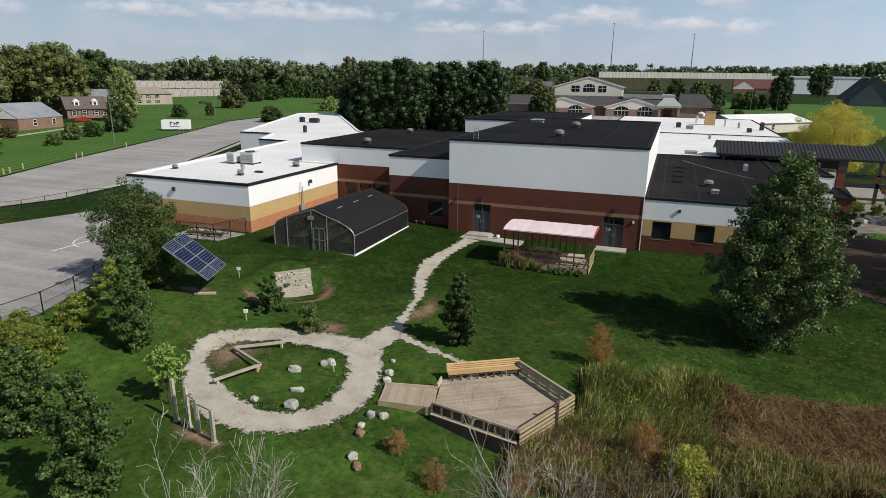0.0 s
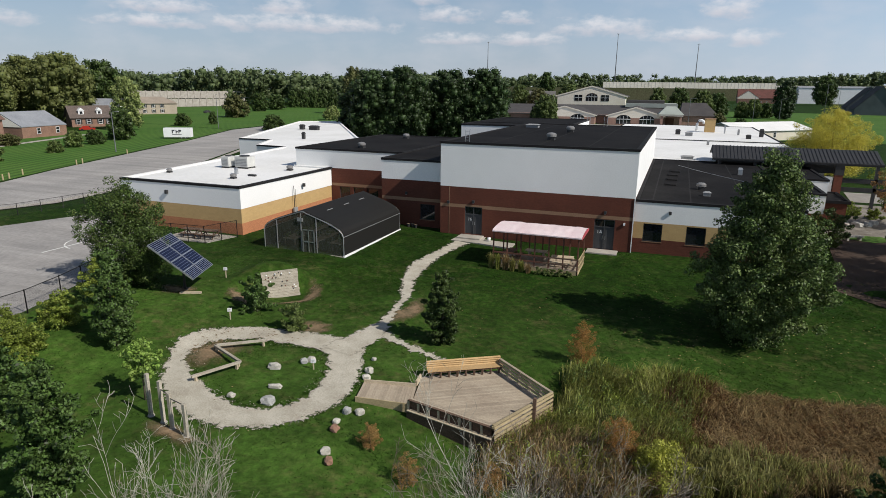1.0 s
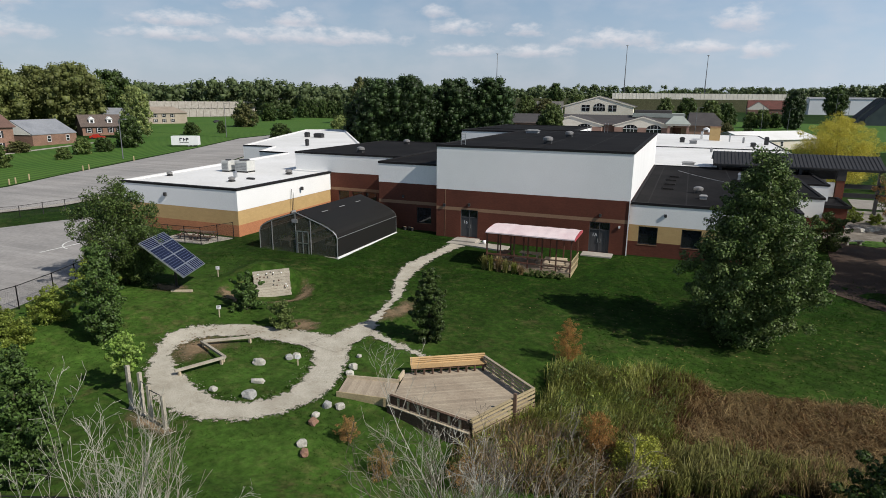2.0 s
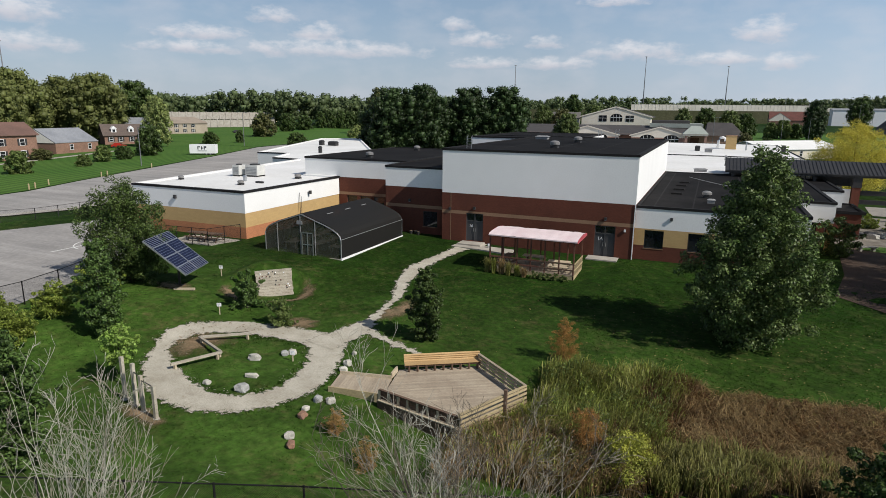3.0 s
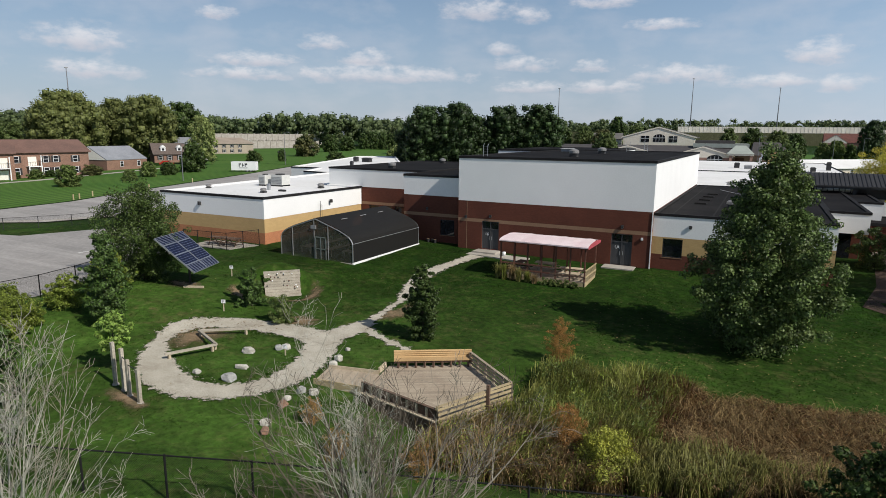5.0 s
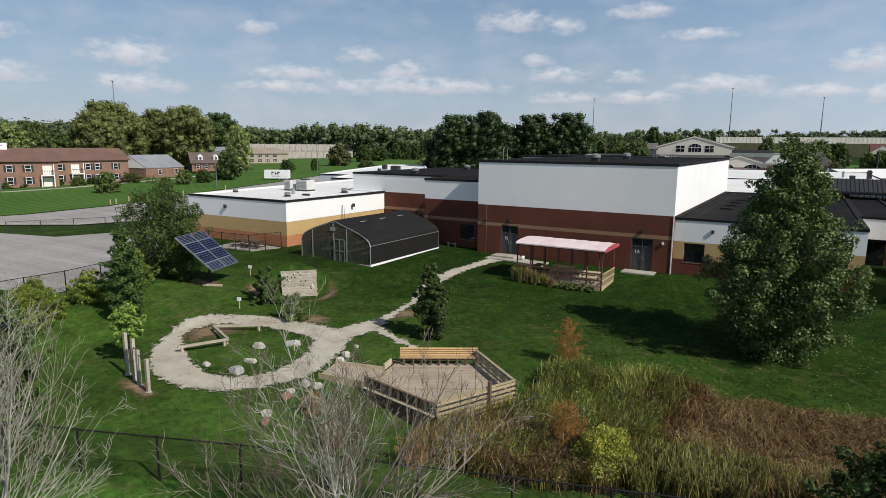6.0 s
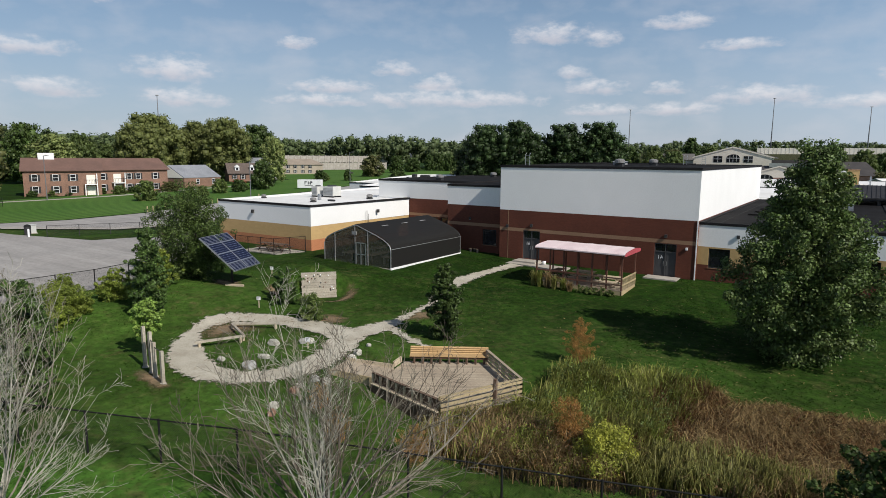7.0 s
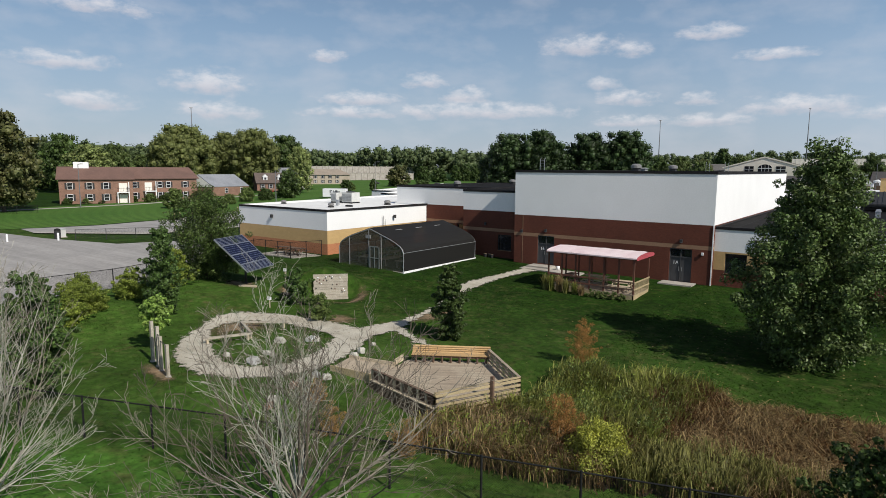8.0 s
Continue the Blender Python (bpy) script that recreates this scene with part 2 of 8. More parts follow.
def mottle(m, dry, amount):
    """Blotches at three scales and thin dry tufts, strongest on the trodden slope round the path."""
    nt = m.node_tree
    col = nt.nodes["Principled BSDF"].inputs["Base Color"]
    tc = nt.nodes.new("ShaderNodeTexCoord")

    def nz(scale, detail, lo, hi, a, b):
        n, r = nt.nodes.new("ShaderNodeTexNoise"), nt.nodes.new("ShaderNodeMapRange")
        n.inputs["Scale"].default_value, n.inputs["Detail"].default_value, n.inputs["Roughness"].default_value = scale, detail, 0.65
        link(nt, tc.outputs["Object"], n.inputs["Vector"])
        link(nt, n.outputs["Fac"], r.inputs[0])
        r.inputs[1].default_value, r.inputs[2].default_value, r.inputs[3].default_value, r.inputs[4].default_value = lo, hi, a, b
        return r.outputs[0]

    def mul(a, b):
        k = nt.nodes.new("ShaderNodeMath")
        k.operation = "MULTIPLY"
        link(nt, a, k.inputs[0])
        link(nt, b, k.inputs[1])
        return k.outputs[0]
    sep, worn = nt.nodes.new("ShaderNodeSeparateXYZ"), nt.nodes.new("ShaderNodeMapRange")
    link(nt, tc.outputs["Object"], sep.inputs[0])
    link(nt, sep.outputs[1], worn.inputs[0])
    worn.inputs[1].default_value, worn.inputs[2].default_value, worn.inputs[3].default_value, worn.inputs[4].default_value = -8.0, -20.0, 0.35, 1.0
    fac = mul(mul(nz(0.22, 3, 0.42, 0.62, 0.25, 1.0), nz(1.7, 7, 0.48, 0.7, 0.0, amount)), worn.outputs[0])
    mx, sc = nt.nodes.new("ShaderNodeMix"), nt.nodes.new("ShaderNodeVectorMath")
    mx.data_type, sc.operation = "RGBA", "SCALE"
    link(nt, fac, mx.inputs[0])
    link(nt, col.links[0].from_socket, mx.inputs[6])
    mx.inputs[7].default_value = (*dry, 1)
    link(nt, mx.outputs[2], sc.inputs[0])
    link(nt, mul(mul(nz(0.09, 4, 0.35, 0.65, 0.78, 1.22), nz(0.55, 5, 0.35, 0.65, 0.75, 1.25)), nz(2.6, 5, 0.35, 0.65, 0.72, 1.28)), sc.inputs["Scale"])
    link(nt, sc.outputs[0], col)


mottle(GRASS, (0.1, 0.092, 0.035), 0.8)
mottle(BLADE, (0.15, 0.14, 0.055), 0.7)
LAWN = mat("mown_lawn", (0.05, 0.115, 0.02), (0.075, 0.14, 0.028), scale=0.05, fine=3.0, rough=0.95, bump=0.3, spec=0.1, dist=0.05)


def mown_stripes(m, turn, width):
    """Alternate light and dark bands left by the mower."""
    nt = m.node_tree
    tc, mp, wv, mr, mul = (nt.nodes.new(k) for k in ("ShaderNodeTexCoord", "ShaderNodeMapping", "ShaderNodeTexWave", "ShaderNodeMapRange", "ShaderNodeVectorMath"))
    mp.inputs["Rotation"].default_value = (0, 0, radians(turn))
    wv.inputs["Scale"].default_value, wv.inputs["Distortion"].default_value = math.pi / 10 / width, 0.6
    mr.inputs[1].default_value, mr.inputs[2].default_value, mr.inputs[3].default_value, mr.inputs[4].default_value = 0.3, 0.7, 0.8, 1.2
    link(nt, tc.outputs["Object"], mp.inputs["Vector"])
    link(nt, mp.outputs[0], wv.inputs["Vector"])
    link(nt, wv.outputs["Fac"], mr.inputs[0])
    col = m.node_tree.nodes["Principled BSDF"].inputs["Base Color"]
    src = col.links[0].from_socket
    mul.operation = "SCALE"
    link(nt, src, mul.inputs[0])
    link(nt, mr.outputs[0], mul.inputs["Scale"])
    link(nt, mul.outputs[0], col)


mown_stripes(LAWN, -21, 2.0)
FIELD = mat("far_field", (0.075, 0.085, 0.04), (0.11, 0.105, 0.06), scale=0.02, fine=0.6, rough=0.95, bump=0.2, spec=0.1)
GRAVEL = mat("gravel", (0.49, 0.455, 0.375), (0.36, 0.325, 0.258), scale=0.9, fine=16, rough=0.95, bump=0.7, grain=0.32, dist=0.05)
DIRT = mat("bare_earth", (0.25, 0.17, 0.1), (0.12, 0.095, 0.05), scale=1.1, fine=9, rough=0.95, bump=0.5, dist=0.04, grain=0.4)


def frayed(m, lo, hi, scale, swing):
    """Worn thin towards the edge, so that grass shows through in ragged islands."""
    nt = m.node_tree
    at, tc, nz, ad, mr = (nt.nodes.new(k) for k in ("ShaderNodeAttribute", "ShaderNodeTexCoord", "ShaderNodeTexNoise", "ShaderNodeMath", "ShaderNodeMapRange"))
    at.attribute_name = "edge"
    nz.inputs["Scale"].default_value, nz.inputs["Detail"].default_value, nz.inputs["Roughness"].default_value = scale, 7, 0.7
    link(nt, tc.outputs["Object"], nz.inputs["Vector"])
    ad.operation = "MULTIPLY_ADD"
    link(nt, nz.outputs["Fac"], ad.inputs[0])
    ad.inputs[1].default_value = swing
    link(nt, at.outputs["Fac"], ad.inputs[2])
    mr.inputs[1].default_value, mr.inputs[2].default_value = lo + swing / 2, hi + swing / 2
    link(nt, ad.outputs[0], mr.inputs[0])
    tr, mx = nt.nodes.new("ShaderNodeBsdfTransparent"), nt.nodes.new("ShaderNodeMixShader")
    link(nt, mr.outputs[0], mx.inputs[0])
    link(nt, nt.nodes["Principled BSDF"].outputs[0], mx.inputs[1])
    link(nt, tr.outputs[0], mx.inputs[2])
    link(nt, mx.outputs[0], nt.nodes["Material Output"].inputs[0])


frayed(GRAVEL, 0.4, 0.6, 2.6, 1.9)
frayed(DIRT, 0.25, 0.95, 1.6, 1.3)
ASPHALT = mat("worn_asphalt", (0.35, 0.33, 0.31), (0.27, 0.258, 0.245), scale=0.12, fine=4.5, rough=0.9, bump=0.15, grain=0.2, stretch=(1, 0.55, 1))


def tyre_streaks(m, turn):
    """Long faint streaks along the way the cars drive, and pale worn patches."""
    nt = m.node_tree
    tc, mp, nz, mr, sc = (nt.nodes.new(k) for k in ("ShaderNodeTexCoord", "ShaderNodeMapping", "ShaderNodeTexNoise", "ShaderNodeMapRange", "ShaderNodeVectorMath"))
    mp.inputs["Rotation"].default_value, mp.inputs["Scale"].default_value = (0, 0, radians(turn)), (0.03, 0.7, 1)
    nz.inputs["Scale"].default_value, nz.inputs["Detail"].default_value, nz.inputs["Roughness"].default_value = 1.0, 5, 0.6
    mr.inputs[1].default_value, mr.inputs[2].default_value, mr.inputs[3].default_value, mr.inputs[4].default_value = 0.3, 0.7, 0.84, 1.16
    col = nt.nodes["Principled BSDF"].inputs["Base Color"]
    link(nt, tc.outputs["Object"], mp.inputs["Vector"])
    link(nt, mp.outputs[0], nz.inputs["Vector"])
    link(nt, nz.outputs["Fac"], mr.inputs[0])
    sc.operation = "SCALE"
    link(nt, col.links[0].from_socket, sc.inputs[0])
    link(nt, mr.outputs[0], sc.inputs["Scale"])
    link(nt, sc.outputs[0], col)


tyre_streaks(ASPHALT, 67)
LINE = mat("road_paint", (0.75, 0.75, 0.72), (0.55, 0.55, 0.53), scale=1.2, fine=9, rough=0.8, bump=0.1)
CONCRETE = mat("concrete", (0.43, 0.4, 0.35), (0.3, 0.27, 0.23), scale=0.6, fine=15, rough=0.9, bump=0.2, grain=0.15)
WHITE = mat("white_painted_block", (0.84, 0.835, 0.82), (0.79, 0.785, 0.77), scale=0.25, fine=9, rough=0.75, bump=0.05, grain=0.05)
BRICK = brick_mat("red_brown_brick", (0.135, 0.042, 0.025), (0.105, 0.034, 0.021), (0.9, 1.1, 1.2))
ORANGE = brick_mat("orange_brick", (0.46, 0.19, 0.09), (0.4, 0.165, 0.08), (1.0, 1.1, 1.2))
TAN = brick_mat("tan_split_block", (0.5, 0.34, 0.155), (0.46, 0.31, 0.14), (0.97, 0.98, 1.0), 0.4, 0.2, 0.04, 0.1)
STRIPE = mat("tan_stone_band", (0.3, 0.18, 0.11), (0.25, 0.15, 0.09), scale=0.5, fine=10, rough=0.9, bump=0.1, grain=0.15)
COPING = mat("black_metal_coping", (0.016, 0.015, 0.016), (0.026, 0.025, 0.025), scale=0.8, fine=20, rough=0.75, metal=0.0, bump=0.05, spec=0.08)
ROOFB = mat("black_roof_membrane", (0.011, 0.0105, 0.011), (0.021, 0.02, 0.02), scale=0.18, fine=3, rough=0.85, bump=0.1, grain=0.3, spec=0.04)
ROOFW = mat("white_roof_membrane", (0.82, 0.81, 0.79), (0.7, 0.69, 0.66), scale=0.12, fine=2.5, rough=0.6, bump=0.06, grain=0.08)
METAL = mat("galvanised_metal", (0.5, 0.51, 0.52), (0.38, 0.39, 0.4), scale=1.5, fine=25, rough=0.4, metal=0.7, bump=0.05)
GREYP = mat("grey_unit_paint", (0.3, 0.3, 0.3), (0.22, 0.22, 0.22), scale=1.2, fine=18, rough=0.55, bump=0.05)
SEAM = mat("dusty_seam", (0.035, 0.034, 0.034), (0.02, 0.02, 0.02), scale=0.7, fine=9, rough=0.85, bump=0.05, spec=0.05)
DARKM = mat("dark_metal", (0.03, 0.03, 0.032), (0.045, 0.043, 0.042), scale=2, fine=30, rough=0.5, bump=0.05)
DOORM = mat("grey_steel_door", (0.075, 0.075, 0.078), (0.06, 0.06, 0.063), scale=1.5, fine=15, rough=0.5, bump=0.05, grain=0.1)
DGLASS = mat("dark_window_glass", (0.012, 0.013, 0.016), (0.018, 0.02, 0.024), scale=0.8, fine=3, rough=0.06, bump=0.0, spec=0.6)
WOODG = mat("weathered_deck_board", (0.4, 0.335, 0.25), (0.31, 0.25, 0.185), scale=0.7, fine=12, rough=0.85, bump=0.3, stretch=(1, 1, 1), objvar=0.13, grain=0.2)
WOODN = mat("new_cedar_board", (0.5, 0.335, 0.165), (0.42, 0.27, 0.125), scale=0.9, fine=14, rough=0.7, bump=0.2, objvar=0.08, grain=0.18)
WOODP = mat("pale_timber", (0.52, 0.44, 0.32), (0.4, 0.33, 0.23), scale=1.2, fine=14, rough=0.85, bump=0.3, grain=0.25)
WOODS = mat("silvered_timber", (0.44, 0.4, 0.33), (0.33, 0.29, 0.23), scale=1.6, fine=16, rough=0.9, bump=0.3, grain=0.3, objvar=0.12)
WOODY = mat("weathered_pine_rail", (0.42, 0.34, 0.2), (0.33, 0.26, 0.15), scale=1.0, fine=14, rough=0.85, bump=0.25, grain=0.25, objvar=0.1)
WOODD = mat("dark_timber", (0.16, 0.1, 0.07), (0.1, 0.065, 0.045), scale=1.0, fine=14, rough=0.85, bump=0.3)
WOODR = mat("red_stained_timber", (0.15, 0.065, 0.044), (0.105, 0.048, 0.034), scale=1.0, fine=14, rough=0.8, bump=0.2)
ROCK = mat("pale_limestone", (0.54, 0.51, 0.45), (0.36, 0.345, 0.3), scale=2.2, fine=16, rough=0.9, bump=0.6, grain=0.3, objvar=0.12, dist=0.05)
ROCKG = mat("grey_granite", (0.4, 0.4, 0.38), (0.27, 0.27, 0.26), scale=2.2, fine=18, rough=0.85, bump=0.5, grain=0.3, dist=0.05)
ROCKR = mat("red_brown_fieldstone", (0.3, 0.17, 0.11), (0.2, 0.12, 0.09), scale=2.2, fine=18, rough=0.9, bump=0.5, dist=0.05)
BARK = mat("bark", (0.1, 0.08, 0.06), (0.06, 0.05, 0.04), scale=2.5, fine=20, rough=0.95, bump=0.7, stretch=(1, 1, 0.3))
# three tones of one bark: sunlit and shaded wood put into the colour
PALEBARK = mat("sunlit_bare_branch", (0.42, 0.4, 0.34), (0.26, 0.245, 0.205), scale=1.5, fine=20, rough=0.9, bump=0.3)
MIDBARK = mat("half_lit_bare_branch", (0.28, 0.25, 0.2), (0.17, 0.145, 0.115), scale=1.5, fine=20, rough=0.9, bump=0.3)
DARKBARK = mat("shaded_bare_branch", (0.13, 0.105, 0.08), (0.085, 0.068, 0.055), scale=1.5, fine=20, rough=0.9, bump=0.3)


def leaf_mat(name, c1, c2, trans=0.35, island=0.45):
    return mat(name, c1, c2, scale=0.6, fine=3.0, rough=0.5, bump=0, spec=0.3, grain=0.2, island=island, trans=trans, objvar=0.1)


LEAF = leaf_mat("dark_green_leaf", (0.068, 0.112, 0.028), (0.115, 0.155, 0.048), 0.22, 0.7)
LEAFD = leaf_mat("deep_green_leaf", (0.045, 0.08, 0.018), (0.07, 0.102, 0.026), 0.25, 0.6)
LEAFM2 = leaf_mat("olive_green_leaf", (0.062, 0.105, 0.022), (0.095, 0.135, 0.034), 0.25, 0.65)
LEAFG = leaf_mat("fresh_dark_leaf", (0.055, 0.105, 0.022), (0.095, 0.15, 0.04), 0.22, 0.7)
LEAFM = leaf_mat("mid_green_leaf", (0.11, 0.16, 0.04), (0.145, 0.185, 0.055))
LEAFL = leaf_mat("light_green_leaf", (0.2, 0.33, 0.06), (0.27, 0.36, 0.09))
LEAFYG = leaf_mat("yellow_green_leaf", (0.24, 0.285, 0.048), (0.17, 0.23, 0.04), 0.35, 0.5)
LEAFY = leaf_mat("yellow_leaf", (0.56, 0.47, 0.06), (0.42, 0.39, 0.07))
LEAFYB = leaf_mat("lemon_leaf", (0.4, 0.4, 0.06), (0.24, 0.27, 0.055), 0.3, 0.5)
LEAFO = leaf_mat("orange_autumn_leaf", (0.4, 0.21, 0.065), (0.31, 0.16, 0.05))
LEAFRU = leaf_mat("rust_autumn_leaf", (0.38, 0.22, 0.085), (0.28, 0.16, 0.06))
LEAFOL = leaf_mat("olive_leaf", (0.18, 0.215, 0.07), (0.23, 0.24, 0.085), 0.35, 0.4)
FARLEAF = leaf_mat("far_wood_leaf", (0.085, 0.125, 0.05), (0.12, 0.15, 0.06), trans=0.3, island=0.3)
REEDG = leaf_mat("green_reed", (0.215, 0.26, 0.05), (0.29, 0.28, 0.075), island=0.6)
REEDY = leaf_mat("yellow_green_reed", (0.26, 0.24, 0.075), (0.18, 0.19, 0.055), island=0.6)
REEDT = leaf_mat("straw_reed", (0.33, 0.24, 0.115), (0.22, 0.15, 0.07), island=0.6)
REEDB = leaf_mat("rust_brown_reed", (0.1, 0.05, 0.02), (0.17, 0.095, 0.038), island=0.6)
DEADST = leaf_mat("dark_dead_stem", (0.05, 0.034, 0.02), (0.08, 0.052, 0.03), island=0.5)
MARSH = mat("dark_marsh_soil", (0.02, 0.017, 0.01), (0.035, 0.027, 0.015), scale=0.8, fine=9, rough=0.95, bump=0.6, grain=0.4)
PINK = mat("sun_bleached_red_canvas", (0.82, 0.7, 0.7), (0.72, 0.56, 0.57), scale=0.6, fine=10, rough=0.85, bump=0.2, grain=0.08, trans=0.1)
RED = mat("red_canvas", (0.5, 0.09, 0.11), (0.42, 0.08, 0.1), scale=1.2, fine=10, rough=0.85, bump=0.2, trans=0.2)
CELL = mat("solar_cell", (0.007, 0.01, 0.03), (0.011, 0.014, 0.04), scale=1.5, fine=14, rough=0.15, bump=0.0, spec=0.5)
ALU = mat("aluminium_frame", (0.6, 0.61, 0.63), (0.5, 0.51, 0.53), scale=2, fine=30, rough=0.35, metal=0.8, bump=0.03)
FILM = glass_mat("clear_film", (0.1, 0.1, 0.075), 0.45, 0.5)
TRAILER = mat("white_trailer_paint", (0.82, 0.82, 0.82), (0.74, 0.74, 0.74), scale=0.6, fine=8, rough=0.5, bump=0.03, grain=0.05)
CREAM = mat("cream_wall", (0.6, 0.55, 0.45), (0.52, 0.47, 0.38), scale=0.3, fine=5, rough=0.85, bump=0.05, grain=0.1)
SIDING = mat("cream_siding", (0.82, 0.78, 0.7), (0.74, 0.7, 0.62), scale=0.3, fine=5, rough=0.8, bump=0.05, grain=0.1)
SHINGLER = mat("brown_shingle", (0.17, 0.1, 0.08), (0.13, 0.08, 0.065), scale=0.3, fine=3, rough=0.95, bump=0.2, grain=0.2)
SHINGLEN = mat("tan_shingle", (0.3, 0.25, 0.2), (0.24, 0.2, 0.16), scale=0.3, fine=3, rough=0.95, bump=0.2, grain=0.2)
SHINGLEG = mat("grey_shingle", (0.26, 0.27, 0.29), (0.2, 0.21, 0.23), scale=0.3, fine=3, rough=0.95, bump=0.2, grain=0.2)
SHINGLED = mat("dark_shingle", (0.11, 0.105, 0.1), (0.15, 0.14, 0.13), scale=0.3, fine=3, rough=0.95, bump=0.2, grain=0.2)
FBRICK = brick_mat("house_brick", (0.27, 0.155, 0.11), (0.19, 0.11, 0.08), (1.15, 1.25, 1.3), spread=0.25)
INK = mat("sign_ink", (0.03, 0.03, 0.04), (0.04, 0.04, 0.05), rough=0.8, bump=0)
CARRED = mat("red_car_paint", (0.4, 0.03, 0.02), (0.36, 0.03, 0.02), rough=0.25, bump=0, spec=0.5)
RUBBER = mat("tyre_rubber", (0.02, 0.02, 0.02), (0.03, 0.03, 0.03), rough=0.9)


# ---- mesh helpers ----
class Mesh:
    """Collects corners and faces of one mesh."""

    def __init__(self):
        self.v, self.f = [], []

    def add(self, vs, fs):
        o = len(self.v)
        self.v += [tuple(p) for p in vs]
        self.f += [tuple(o + i for i in f) for f in fs]
        return self

    def box(self, x0, x1, y0, y1, z0, z1, m=None):
        vs = [Vector((x, y, z)) for z in (z0, z1) for y in (y0, y1) for x in (x0, x1)]
        if m is not None:
            vs = [m @ p for p in vs]
        return self.add(vs, [(0, 2, 3, 1), (4, 5, 7, 6), (0, 1, 5, 4), (2, 6, 7, 3), (0, 4, 6, 2), (1, 3, 7, 5)])

    def beam(self, a, b, w, h, up=(0, 0, 1)):
        """A bar of w by h from a to b."""
        a, b = Vector(a), Vector(b)
        d = (b - a).normalized()
        s = d.cross(Vector(up))
        s = s.normalized() if s.length > 1e-4 else Vector((1, 0, 0))
        u = s.cross(d)
        vs = [p + s * (i * w / 2) + u * (j * h / 2) for p in (a, b) for j in (-1, 1) for i in (-1, 1)]
        return self.add(vs, [(0, 1, 3, 2), (4, 6, 7, 5), (0, 4, 5, 1), (2, 3, 7, 6), (0, 2, 6, 4), (1, 5, 7, 3)])

    def tube(self, pts, radii, n=8, caps=True):
        rings = []
        for i, p in enumerate(pts):
            p = Vector(p)
            d = (Vector(pts[min(i + 1, len(pts) - 1)]) - Vector(pts[max(i - 1, 0)])).normalized()
            s = d.cross(Vector((0, 0, 1)) if abs(d.z) < 0.95 else Vector((1, 0, 0))).normalized()
            u = s.cross(d)
            rings.append([p + (s * math.cos(2 * math.pi * k / n) + u * math.sin(2 * math.pi * k / n)) * radii[i] for k in range(n)])
        o = len(self.v)
        for r in rings:
            self.v += [tuple(p) for p in r]
        for i in range(len(rings) - 1):
            for k in range(n):
                k2 = (k + 1) % n
                self.f.append((o + i * n + k, o + i * n + k2, o + (i + 1) * n + k2, o + (i + 1) * n + k))
        if caps:
            self.f.append(tuple(o + k for k in reversed(range(n))))
            self.f.append(tuple(o + (len(rings) - 1) * n + k for k in range(n)))
        return self

    def prism(self, poly, z0, z1):
        """A flat polygon (x, y), anticlockwise, between two heights."""
        n = len(poly)
        vs = [(x, y, z0) for x, y in poly] + [(x, y, z1) for x, y in poly]
        return self.add(vs, [tuple(reversed(range(n))), tuple(range(n, 2 * n))] + [(i, (i + 1) % n, n + (i + 1) % n, n + i) for i in range(n)])

    def data(self, name, material, smooth=False):
        me = bpy.data.meshes.new(name)
        me.from_pydata(self.v, [], self.f)
        me.materials.append(material)
        if smooth:
            me.polygons.foreach_set("use_smooth", [True] * len(me.polygons))
        me.update()
        return me


def part(name, mb, material, parent, label="", smooth=False):
    ob = new(name, mb if isinstance(mb, bpy.types.Mesh) else mb.data(name, material, smooth))
    ob.parent = parent
    return tagged(ob, label)


def thing(name, x, y, z, label, category, rz=0, group="", kind=""):
    ob = new(name)
    ob.matrix_basis = pose(x, y, z, 0, 0, rz)
    ob.empty_display_size = 0.3
    return tagged(ob, label, category, group, kind)


def structure(name, mb, material, label, category, smooth=False):
    return tagged(new(name, mb.data(name, material, smooth)), label, category, kind="structure")


def smooth01(u):
    u = max(0.0, min(1.0, u))
    return u * u * (3 - 2 * u)


FENCE_A, FENCE_B = (-7.1, -41.7), (5.27, -36.65)


def fence_off(x, y):
    """How far beyond the chain-link fence, on the school's side, a place lies."""
    return y - (FENCE_A[1] + 0.408 * (x - FENCE_A[0]))


def ground(x, y):
    """The height of the ground: level by the school, falling to the wet hollow, with a bank under the fence."""
    n = fence_off(x, y)
    near = smooth01((y + 90) / 20) * smooth01((45 - x) / 30)
    z = 0.35 * (1 - smooth01((x + 34) / 30))
    edge = -24 + max(-8, min(0, (y + 12) * 0.28))
    z -= 0.9 * smooth01((2 - y) / 24) * smooth01((x - edge) / 8) * near
    z -= 0.75 * smooth01((x + 11) / 9) * smooth01((-23 - y) / 4) * smooth01((n - 0.3) / 3) * near
    z += max(0.45, 0.95 - 0.035 * max(0, x + 5)) * smooth01((5.5 - n) / 5) * smooth01((x + 26) / 8) * near
    # the mound behind the climbing wall
    side = (x + 23.0) * 0.75 - (y + 19.75) * 0.66
    z += 1.2 * math.exp(-(((x + 24.2) / 2.2) ** 2 + ((y + 18.9) / 2.4) ** 2)) * smooth01((-0.55 - side) / 0.6)
    along = (x + 22.85) * 0.67 + (y + 19.65) * 0.74
    z -= 0.8 * math.exp(-(along / 2.3) ** 4) * smooth01((side + 0.6) / 0.4) * (1 - smooth01((side - 0.3) / 3.2))
    return z


